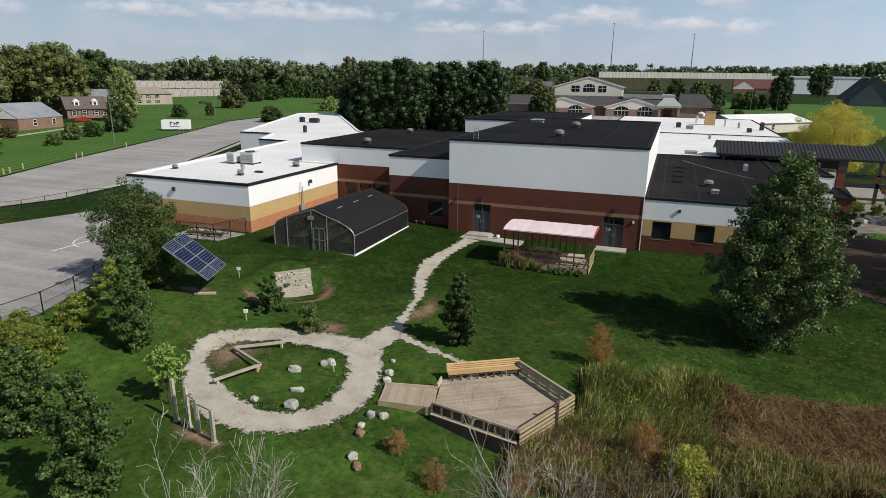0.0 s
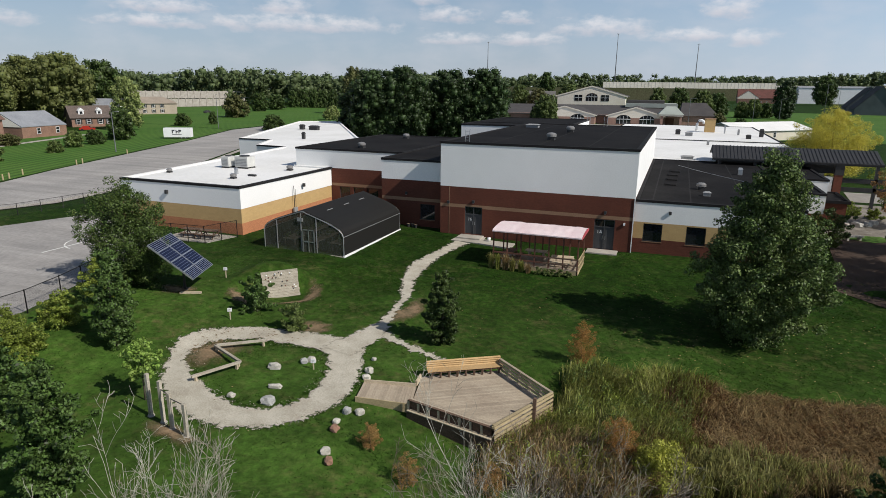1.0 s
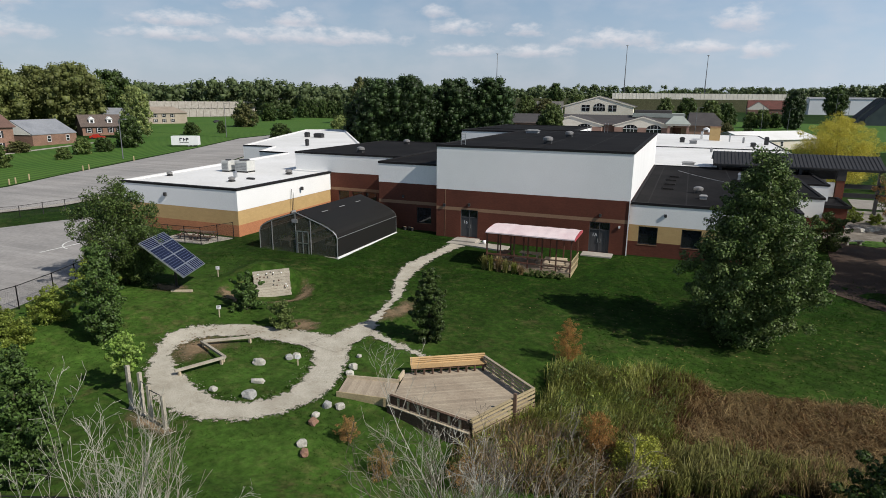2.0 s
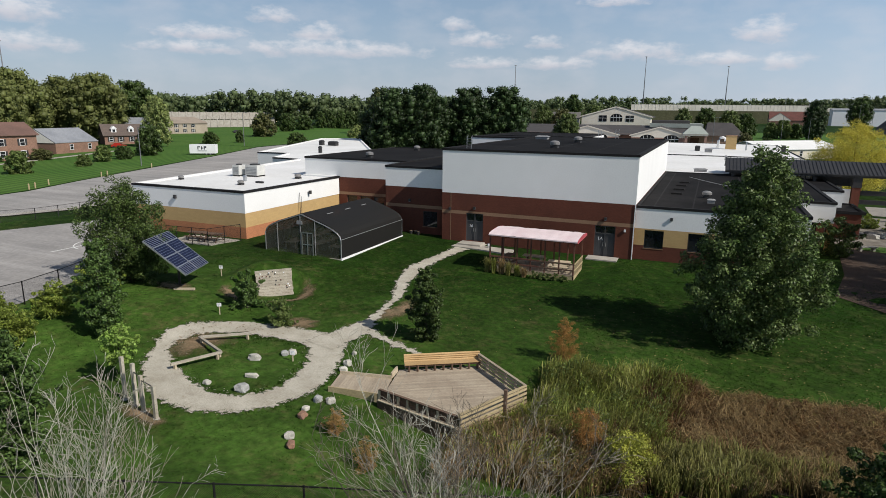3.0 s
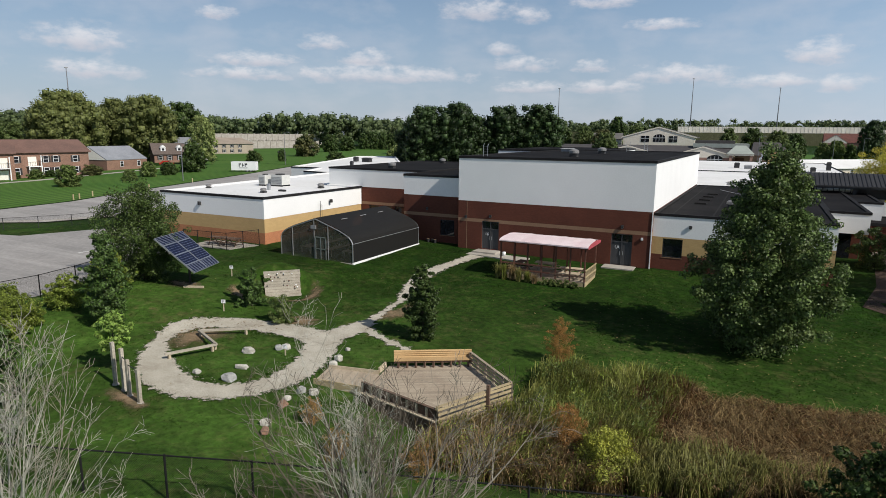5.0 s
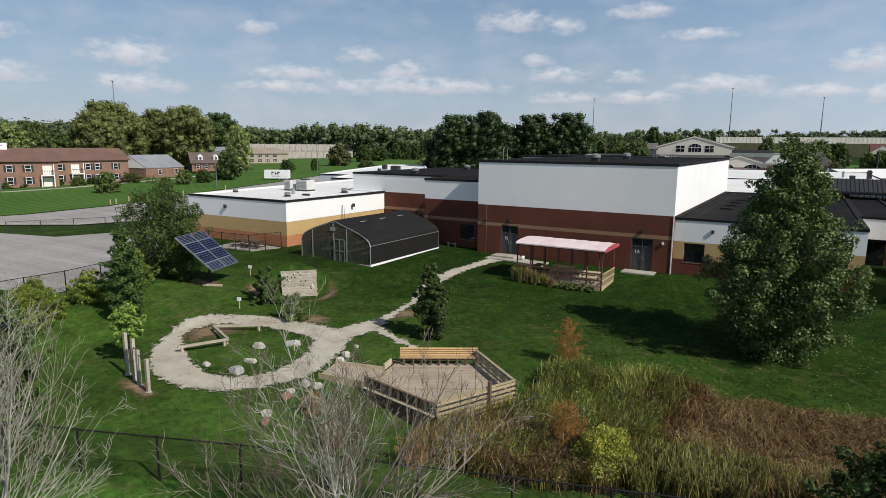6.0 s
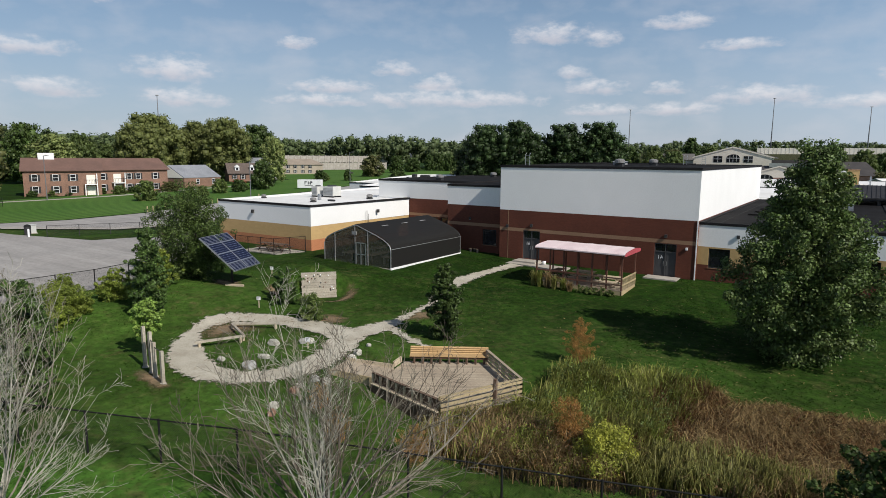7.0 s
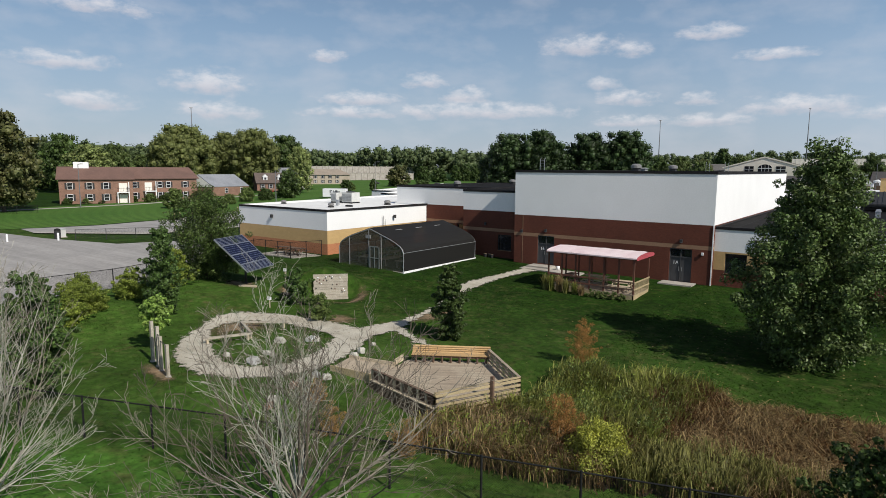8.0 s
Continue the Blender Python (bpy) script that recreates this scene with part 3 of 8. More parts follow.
WALLC = mat("pale_precast_wall", (0.72, 0.68, 0.6), (0.62, 0.58, 0.5), scale=0.08, fine=1.5, rough=0.9, bump=0.05, grain=0.12, objvar=0.06)
BLACKV = mat("black_coated_wire", (0.012, 0.012, 0.012), (0.02, 0.02, 0.02), scale=1.5, fine=20, rough=0.75, bump=0, spec=0.1)
LEAFDK = leaf_mat("blackish_green_leaf", (0.026, 0.05, 0.014), (0.04, 0.066, 0.02), 0.2, 0.6)


# ---- ground ----
def lines(lo, hi, step, far):
    """Grid lines, close between lo and hi and ever wider out to far."""
    mid = list(np.arange(lo, hi + step / 2, step))
    a, s = [], step
    p = hi
    while p < far:
        s *= 1.35
        p += s
        a.append(p)
    b, s, p = [], step, lo
    while p > -far:
        s *= 1.35
        p -= s
        b.append(p)
    return b[::-1] + mid + a


def make_ground():
    xs, ys = lines(-40, 22, 0.5, 3500), lines(-52, 4, 0.5, 3500)
    mb = Mesh()
    rnd = random.Random(4)
    for y in ys:
        for x in xs:
            rough = 0.03 * noise.noise(Vector((x * 0.8, y * 0.8, 0))) if -60 < x < 40 and -60 < y < 10 else 0
            mb.v.append((x, y, ground(x, y) + rough))
    w = len(xs)
    for j in range(len(ys) - 1):
        for i in range(w - 1):
            mb.f.append((j * w + i, j * w + i + 1, (j + 1) * w + i + 1, (j + 1) * w + i))
    structure("ground", mb, GRASS, "dark green mown grass sloping to a wet hollow", "ground", True)


def sheet(name, poly, lift, material, label, category, step=1.0):
    """A thin sheet laid on the ground inside a convex outline."""
    bm = bmesh.new()
    bm.faces.new([bm.verts.new((x, y, 0)) for x, y in poly])
    bmesh.ops.triangulate(bm, faces=bm.faces[:])
    xs, ys = [p[0] for p in poly], [p[1] for p in poly]
    for ax, lo, hi in ((0, min(xs), max(xs)), (1, min(ys), max(ys))):
        k = math.floor(lo / step) * step + step
        while k < hi:
            co, no = [0, 0, 0], [0, 0, 0]
            co[ax], no[ax] = k, 1
            bmesh.ops.bisect_plane(bm, geom=bm.verts[:] + bm.edges[:] + bm.faces[:], plane_co=co, plane_no=no)
            k += step
    for v in bm.verts:
        v.co.z = ground(v.co.x, v.co.y) + lift
    bm.normal_update()
    for f in bm.faces:
        if f.normal.z < 0:
            f.normal_flip()
    me = bpy.data.meshes.new(name)
    bm.to_mesh(me)
    bm.free()
    me.materials.append(material)
    return tagged(new(name, me), label, category, kind="structure")


def ribbon(name, pts, lift, material, label, category, ragged=0.18, closed=False, seed=1):
    """A path of changing width along its middle line: rows of x, y, width."""
    n = len(pts)
    dense = []
    segs = n if closed else n - 1
    for i in range(segs):
        p = [np.array(pts[k % n] if closed else pts[max(0, min(n - 1, k))], float) for k in (i - 1, i, i + 1, i + 2)]
        for k in range(14):
            t = k / 14
            dense.append(0.5 * (2 * p[1] + (p[2] - p[0]) * t + (2 * p[0] - 5 * p[1] + 4 * p[2] - p[3]) * t * t + (3 * p[1] - p[0] - 3 * p[2] + p[3]) * t ** 3))
    if not closed:
        dense.append(np.array(pts[-1], float))
    mb, c, m, worn = Mesh(), 12, len(dense), []
    soft = material is DIRT
    for i, d in enumerate(dense):
        a, b = dense[i - 1 if closed or i else 0], dense[(i + 1) % m if closed or i + 1 < m else i]
        tx, ty = b[0] - a[0], b[1] - a[1]
        ln = math.hypot(tx, ty) or 1
        nx, ny = -ty / ln, tx / ln
        wl = d[2] / 2 + (0.3 if soft else 0.25) + ragged * (noise.noise(Vector((d[0] * 1.3, d[1] * 1.3, seed))) + 0.7 * noise.noise(Vector((d[0] * 4.5, d[1] * 4.5, seed))))
        wr = d[2] / 2 + (0.3 if soft else 0.25) + ragged * (noise.noise(Vector((d[0] * 1.3, d[1] * 1.3, seed + 9))) + 0.7 * noise.noise(Vector((d[0] * 4.5, d[1] * 4.5, seed + 9))))
        for k in range(c + 1):
            o = -wr + (wl + wr) * k / c
            x, y = d[0] + nx * o, d[1] + ny * o
            edge = min(k, c - k)
            rim = min(o + wr, wl - o)
            ends = 1.0 if closed else min(1.0, 2.5 * min(i, m - 1 - i) / m)
            worn.append(1 - min(1.0, rim / max(0.05, (wl + wr) / 2)) * ends if soft else 1 - min(1.0, rim / 0.75))
            mb.v.append((x, y, ground(x, y) + (lift if edge else lift - 0.055) + 0.012 * noise.noise(Vector((x * 3, y * 3, 3)))))
    for i in range(m if closed else m - 1):
        for k in range(c):
            a, b = i * (c + 1) + k, ((i + 1) % m) * (c + 1) + k
            mb.f.append((a, b, b + 1, a + 1))
    me = mb.data(name, material, True)
    bm = bmesh.new()
    bm.from_mesh(me)
    bmesh.ops.recalc_face_normals(bm, faces=bm.faces)
    if sum(f.normal.z for f in bm.faces) < 0:
        bmesh.ops.reverse_faces(bm, faces=bm.faces)
    bm.to_mesh(me)
    bm.free()
    me.attributes.new("edge", "FLOAT", "POINT").data.foreach_set("value", worn)
    return tagged(new(name, me), label, category, kind="structure")


make_ground()
LOOP = [(-21.9, -30.6, 1.2), (-22.4, -28.6, 1.9), (-20.6, -26.6, 1.9), (-17.5, -25.9, 2.0), (-14.2, -26.1, 2.4), (-12.6, -28.6, 2.0), (-12.0, -31.2, 2.0),
        (-12.7, -33.4, 1.8), (-14.8, -34.6, 2.0), (-17.4, -34.2, 2.2), (-20.0, -32.7, 1.7)]
ribbon("path", LOOP, 0.06, GRAVEL, "pale crushed-limestone path looping round a grass island", "path", closed=True)
ribbon("path", [(-14.2, -26.6, 2.4), (-13.6, -23.6, 1.9), (-13.7, -21.0, 0.9), (-14.1, -18.6, 0.7), (-14.3, -16.8, 0.9), (-15.6, -13.2, 1.3), (-16.0, -9.5, 1.7), (-15.5, -5.6, 1.3), (-14.9, -2.6, 1.7)], 0.075,
       GRAVEL, "narrow pale gravel path worn through the grass to a school door", "path", seed=3)
ribbon("path", [(-13.0, -23.3, 1.1), (-11.3, -24.0, 0.7), (-9.6, -24.6, 0.8), (-7.9, -25.3, 0.9)], 0.05, GRAVEL, "thin gravel spur that peters out in the grass by the deck", "path", ragged=0.3, seed=5)
ribbon("bare_patch", [(-13.9, -21.6, 0.8), (-13.3, -20.2, 1.5), (-12.8, -18.4, 1.2), (-13.4, -16.2, 0.5)], 0.045, DIRT, "bare brown earth beside the path under a young tree", "bare earth", ragged=0.35, seed=6)
ribbon("bare_patch", [(-19.8, -32.0, 1.2), (-20.5, -30.6, 2.3), (-20.7, -29.3, 2.3), (-19.8, -28.6, 1.8), (-18.6, -28.2, 0.7)], 0.05, DIRT, "thin worn grass inside the path loop", "bare earth", ragged=0.4, seed=7)
ribbon("bare_patch", [(-18.3, -36.3, 0.3), (-17.0, -36.6, 0.7), (-15.6, -36.8, 0.5), (-15.0, -36.5, 0.2)], 0.05, DIRT, "bare trodden earth under the timber climbing frame", "bare earth", ragged=0.3, seed=8)
ribbon("bare_patch", [(-18.6, -23.9, 0.5), (-17.4, -24.0, 1.7), (-16.1, -24.5, 0.6)], 0.05, DIRT, "worn earth at the edge of the path", "bare earth", ragged=0.3, seed=9)
ribbon("bare_patch", [(-23.5, -22.2, 0.2), (-22.1, -21.0, 0.5), (-20.9, -19.5, 0.7), (-21.0, -18.0, 1.0), (-21.8, -16.9, 0.3)], 0.05, DIRT, "eroded brown earth round the foot of the climbing wall", "bare earth", ragged=0.35, seed=10)
ribbon("bare_patch", [(-25.4, -21.9, 0.2), (-24.6, -22.5, 0.7), (-23.6, -23.0, 0.8), (-22.9, -23.3, 0.3)], 0.05, DIRT, "bare earth under a shrub beside the climbing wall", "bare earth", ragged=0.35, seed=12)
ribbon("bare_patch", [(-30.2, -23.6, 0.5), (-28.4, -24.0, 1.3), (-26.8, -23.4, 0.7)], 0.05, DIRT, "bare shaded earth below the solar panel", "bare earth", ragged=0.3, seed=11)

# asphalt: the lower play court, the long upper lot, and the strip of grass between them
sheet("parking_lot", [(-34.2, -45), (-33.6, -31), (-35.0, -27), (-36.6, -22), (-38.5, -16.5), (-40, -13.2), (-49.6, -9.6), (-55.8, -8.3), (-59.5, -18.4), (-72, -21.5), (-95, -24), (-120, -44), (-110, -70), (-60, -66)][::1],
      0.03, ASPHALT, "pale worn asphalt play court with faded white marks", "asphalt", 4)
sheet("parking_lot", [(-67.6, 7.6), (-66.2, -5), (-68.5, -11), (-80, -19.8), (-86.5, -19), (-84, -10), (-86.2, 3), (-92.3, 16), (-101, 37.4), (-113.5, 68), (-131, 106), (-134, 128), (-122, 136), (-104, 100), (-88.3, 56), (-79.8, 37)],
      0.034, ASPHALT, "wide pale asphalt parking lot with tyre streaks", "asphalt", 4)
sheet("kerb", [(-66.0, 7.6), (-66.9, 7.8), (-79.0, 37.6), (-87.6, 56.4), (-86.4, 56.8), (-78.0, 37.4)], 0.12, CONCRETE, "pale concrete kerb beside the parking lot", "kerb", 6)
sheet("kerb", [(-79.5, -19.4), (-68.2, -10.8), (-66.0, -4.9), (-67.2, 7.6), (-65.9, 7.7), (-64.4, -5.2), (-66.8, -12.0), (-78.5, -20.4)], 0.13, CONCRETE, "pale concrete kerb beside the parking lot", "kerb", 6)
sheet("lawn", [(-87.2, -21), (-84.8, -10), (-87, 3), (-93, 16), (-101.8, 37.4), (-114.3, 68), (-132, 106), (-180, 118), (-158, 62), (-142, 30), (-134, -2), (-126, -34)], 0.05, LAWN, "bright green lawn mown in stripes", "lawn", 5)
ribbon("pavement", [(-128, -10, 1.4), (-131, 18, 1.4), (-140, 42, 1.4), (-152, 70, 1.4)], 0.12, CONCRETE, "pale concrete footpath along the flats", "pavement", ragged=0.0)


def arc_mark(cx, cy, r, a0, a1, w):
    mb, n = Mesh(), 28
    for i in range(n + 1):
        a = radians(a0 + (a1 - a0) * i / n)
        for rr in (r - w / 2, r + w / 2):
            x, y = cx + rr * math.cos(a), cy + rr * math.sin(a)
            mb.v.append((x, y, ground(x, y) + 0.045))
    for i in range(n):
        mb.f.append((2 * i, 2 * i + 2, 2 * i + 3, 2 * i + 1))
    tagged(new("court_marking", mb.data("court_marking", LINE)), "white painted arc on the asphalt play court", "road marking", kind="structure")


arc_mark(-44.2, -16.2, 3.0, 95, 262, 0.12)
structure("court_marking", Mesh().box(-45.6, -45.45, -21, -12, 0.39, 0.398), LINE, "white painted line on the asphalt play court", "road marking")


# ---- the school ----
school = thing("school_building", 0, 0, 0, "low flat-roofed school with white upper walls over red-brown brick", "school building")


def wall_box(x0, x1, y0, y1, z0, z1, material, parent=None, name="wall", holes=(), face="y0", depth=0.35):
    """A block; holes (a0, a1, z0, z1) are cut into the named face."""
    mb = Mesh()
    if not holes:
        mb.box(x0, x1, y0, y1, z0, z1)
    else:
        # the pierced face is made of panels round the holes
        cuts = sorted({x0, x1, *[h for q in holes for h in q[:2]]})
        lv = sorted({z0, z1, *[h for q in holes for h in q[2:]]})
        for a, b in zip(cuts, cuts[1:]):
            for c, d in zip(lv, lv[1:]):
                if not any(q[0] <= a and b <= q[1] and q[2] <= c and d <= q[3] for q in holes):
                    mb.box(a, b, y0, y0 + depth, c, d)
        mb.box(x0, x1, y0 + depth, y1, z0, z1)
    return part(name, mb, material, parent or school)


def flat_roof(x0, x1, y0, y1, z, material, cop=COPING, ch=0.22, cw=0.28, lip=0.05):
    """A membrane a little below the coping that runs round the edge."""
    part("roof", Mesh().box(x0 + 0.05, x1 - 0.05, y0 + 0.05, y1 - 0.05, z - 0.19, z - 0.09), material, school)
    for q in ((x0 - lip, x1 + lip, y0 - lip, y0 + cw), (x0 - lip, x1 + lip, y1 - cw, y1 + lip), (x0 - lip, x0 + cw, y0 + cw, y1 - cw), (x1 - cw, x1 + lip, y0 + cw, y1 - cw)):
        part("coping", Mesh().box(*q, z - ch, z), cop, school)


def block(x0, x1, y0, y1, z, layers, roof, holes=(), cop=COPING, stripe=None):
    """A wing of the school: layers are (bottom, top, material)."""
    for a, b, m in layers:
        hs = [(h[0], h[1], max(h[2], a), min(h[3], b)) for h in holes if h[2] < b and h[3] > a]
        wall_box(x0, x1, y0, y1, a, min(b, z - 0.2), m, holes=hs)
    flat_roof(x0, x1, y0, y1, z, roof, cop)


def window(x0, x1, z0, z1, y, n=1, parent=None, name="window"):
    w = part(name, Mesh().box(x0, x1, y + 0.16, y + 0.19, z0, z1), DGLASS, parent or school)
    f = 0.06
    fr = Mesh().box(x0, x1, y + 0.1, y + 0.22, z0, z0 + f).box(x0, x1, y + 0.1, y + 0.22, z1 - f, z1)
    for k in range(n + 1):
        c = x0 + f / 2 + (x1 - x0 - f) * k / n
        fr.box(c - f / 2, c + f / 2, y + 0.1, y + 0.22, z0 + f, z1 - f)
    part("window_frame", fr, DARKM, w, "dark metal window frame")
    part("window_sill", Mesh().box(x0 - 0.05, x1 + 0.05, y - 0.03, y + 0.12, z0 - 0.05, z0), STRIPE, w)
    return w


def letters(text, x, y, z, size, parent, material):
    cu = bpy.data.curves.new("letters", "FONT")
    cu.body, cu.size, cu.extrude, cu.align_x = text, size, 0.004, "CENTER"
    tmp = bpy.data.objects.new("letters", cu)
    scene.collection.objects.link(tmp)
    me = bpy.data.meshes.new_from_object(tmp.evaluated_get(bpy.context.evaluated_depsgraph_get()))
    bpy.data.objects.remove(tmp)
    me.materials.clear()
    me.materials.append(material)
    ob = new("door_mark", me)
    ob.matrix_basis = pose(x, y, z, 90, 0, 0)
    ob.parent = parent
    return ob


def double_door(x0, x1, z0, z1, y, head, mark):
    """Grey steel double door under a dark two-light transom."""
    d = part("door", Mesh().box(x0, x1, y + 0.2, y + 0.24, z0, z0 + 0.02), DARKM, school, "grey steel double door with dark transom")
    c = (x0 + x1) / 2
    fr = Mesh()
    for a, b, p, q in ((x0, x0 + 0.07, z0, z1), (x1 - 0.07, x1, z0, z1), (c - 0.035, c + 0.035, z0, z1), (x0 + 0.07, c - 0.035, head - 0.04, head + 0.04), (c + 0.035, x1 - 0.07, head - 0.04, head + 0.04),
                       (x0 + 0.07, c - 0.035, z1 - 0.07, z1), (c + 0.035, x1 - 0.07, z1 - 0.07, z1)):
        fr.box(a, b, y + 0.08, y + 0.22, p, q)
    part("door_frame", fr, DOORM, d)
    for a, b in ((x0 + 0.07, c - 0.035), (c + 0.035, x1 - 0.07)):
        lf = part("door_leaf", Mesh().box(a + 0.008, b - 0.008, y + 0.13, y + 0.175, z0 + 0.02, head - 0.05), DOORM, d)
        part("transom", Mesh().box(a, b, y + 0.14, y + 0.16, head + 0.04, z1 - 0.07), DGLASS, d, "dark glass transom light")
    part("handle", Mesh().tube([(c - 0.12, y + 0.09, z0 + 0.9), (c - 0.12, y + 0.09, z0 + 1.25)], [0.018, 0.018]), METAL, d, "steel pull handle")
    part("handle", Mesh().tube([(c + 0.12, y + 0.09, z0 + 0.9), (c + 0.12, y + 0.09, z0 + 1.25)], [0.018, 0.018]), METAL, d, "steel pull handle")
    letters(mark, x0 + 0.5, y + 0.122, head - 0.62, 0.42, d, TRAILER)
    return d


# gym hall
GZ = 9.08
D1, D2 = (-15.62, -13.87, 0.26, 2.96), (-3.34, -1.55, 0.02, 2.78)
block(-18.15, 0, 0, 36, GZ, [(-0.6, 2.82, BRICK), (2.82, 3.14, STRIPE), (3.14, 4.82, BRICK), (4.82, GZ - 0.02, WHITE)], ROOFB, holes=[D1, D2])
block(-26.4, -11.5, 36, 53, GZ, [(-0.6, GZ - 0.02, WHITE)], ROOFB)
block(-26.4, -18.15, 29.5, 36, GZ, [(-0.6, GZ - 0.02, WHITE)], ROOFB)
double_door(*D1, 0, 2.2, "16")
double_door(*D2, 0, 2.08, "1A")
# white strip paints the sunlit edge of the brick corner
part("downpipe", Mesh().box(-0.06, 0.015, -0.06, 0.015, -0.3, 4.84), TRAILER, school, "white strip painting the sunlit brick edge at the hall corner")
part("expansion_joint", Mesh().box(-17.25, -17.2, -0.012, 0.0, 0, 4.8), STRIPE, school)
# lower halls beside it
W3 = (-20.9, -19.3, 0.95, 2.55)
block(-25.2, -18.15, 1.4, 29.5, 7.04, [(-0.6, 2.82, BRICK), (2.82, 3.14, STRIPE), (3.14, 4.92, BRICK), (4.92, 7.02, WHITE)], ROOFB, holes=[W3])
window(*W3, 1.4)
W4 = [(-33.4, -32.0, 0.9, 2.75), (-31.6, -30.2, 0.9, 2.75), (-29.8, -28.4, 0.9, 2.75)]
block(-39.2, -25.2, 6.8, 29.5, 7.08, [(-0.6, 2.82, BRICK), (2.82, 3.14, STRIPE), (3.14, 4.85, BRICK), (4.85, 7.06, WHITE)], ROOFB, holes=W4)
for q in W4:
    window(*q, 6.8)
# west wing: one long white roof behind low parapets, black coping along some edges
WZ = 4.87
WING = [(-49.2, -9.35, 1), (-34.45, -9.35, 1), (-34.35, 6.8, 0), (-39.2, 6.8, 0), (-39.2, 33.0, 0), (-53.0, 47.0, 0), (-84.8, 94.3, 0), (-93.6, 88.6, 0), (-70.6, 35.2, 1), (-64.0, 35.4, 0), (-59.8, 26.1, 1), (-54.1, 25.4, 0)]
for a, b, m in ((-0.6, 1.47, ORANGE), (1.47, 2.83, TAN)):
    wall_box(-49.16, -34.45, -9.35, 6.7, a, b, m)
part("wall", Mesh().prism([(-49.2, -9.35), (-34.45, -9.35), (-34.4, 6.7), (-39.2, 6.7), (-39.2, 25.3), (-54.1, 25.3)], 2.83, WZ - 0.15), WHITE, school)
part("wall", Mesh().prism([(-54.1, 25.4), (-39.2, 25.4), (-39.2, 33.0), (-53.0, 47.0), (-84.8, 94.3), (-93.6, 88.6), (-70.6, 35.2), (-64.0, 35.4), (-59.8, 26.1)], -0.6, WZ - 0.15), WHITE, school)
part("wall", Mesh().prism([(-49.3, 6.72), (-39.22, 6.72), (-39.22, 25.3), (-54.0, 25.3)], -0.6, 2.82), WHITE, school)
part("roof", Mesh().prism([(-49.1, -9.25), (-34.55, -9.25), (-34.35, 6.7), (-39.3, 6.9), (-39.3, 32.9), (-53.0, 46.9), (-84.8, 94.1), (-93.4, 88.5), (-70.5, 35.3), (-63.9, 35.5), (-59.7, 26.2), (-54.0, 25.5)], WZ - 0.149, WZ - 0.1), ROOFW, school, "white roof membrane")
for (ax, ay, dark), (bx, by, _) in zip(WING, WING[1:] + WING[:1]):
    ln = math.hypot(bx - ax, by - ay)
    px, py = (by - ay) / ln, -(bx - ax) / ln
    for w0, w1, z0, z1, m in ((0.0, 0.36, WZ - 0.16, WZ + 0.02, WHITE), (-0.05, 0.4, WZ + 0.02, WZ + 0.07, COPING if dark else ROOFW)) + (((-0.05, -0.005, WZ - 0.12, WZ + 0.02, COPING),) if dark else ()):
        q = [(ax + px * -w0, ay + py * -w0), (bx + px * -w0, by + py * -w0), (bx + px * -w1, by + py * -w1), (ax + px * -w1, ay + py * -w1)]
        part("coping" if z1 > WZ + 0.03 else "parapet", Mesh().prism(q, z0, z1), m, school)
# east block with a dark roof
RW = [(0.84, 2.43, 1.05, 2.64), (4.38, 5.95, 1.05, 2.64), (7.9, 9.5, 1.05, 2.64), (10.6, 12.2, 1.05, 2.64)]
block(0, 13.2, 0.42, 35.4, 4.74, [(-0.6, 1.28, BRICK), (1.28, 2.76, TAN), (2.76, 4.72, WHITE)], ROOFB, holes=RW)
for q in RW:
    window(*q, 0.42)
block(13.2, 16.5, 11, 35.4, 4.7, [(2.75, 4.68, WHITE)], ROOFB)
wall_box(13.2, 16.3, 14.2, 35.3, -0.6, 2.74, BRICK)
part("porch_door", Mesh().box(13.9, 15.6, 14.1, 14.19, 0.0, 2.3), DGLASS, school, "dark glazed porch door")
for x in (13.3, 16.05):
    part("porch_pillar", Mesh().box(x, x + 0.4, 11.05, 11.45, -0.6, 2.749), TAN, school, "tan porch pillar")
block(16.5, 19.0, 23, 35.4, 4.6, [(-0.6, 4.58, WHITE)], ROOFB)
# rear block, cream walls and a white roof
block(0, 7.3, 35.4, 36.0, 4.78, [(-0.6, 4.6, CREAM)], ROOFW, cop=ROOFW)
block(-11.5, 21, 36.0, 72, 4.75, [(-0.6, 4.6, CREAM)], ROOFW, cop=ROOFW)
block(-11.5, 21, 72, 126, 4.9, [(-0.6, 4.8, CREAM)], ROOFW, cop=SEAM)


def roof_pitch(mb, x0, x1, ya, za, yb, zb, t=0.12):
    mb.add([(x0, ya, za), (x1, ya, za), (x1, yb, zb), (x0, yb, zb), (x0, ya, za - t), (x1, ya, za - t), (x1, yb, zb - t), (x0, yb, zb - t)],
           [(0, 1, 2, 3), (7, 6, 5, 4), (0, 4, 5, 1), (1, 5, 6, 2), (2, 6, 7, 3), (3, 7, 4, 0)])
    return mb


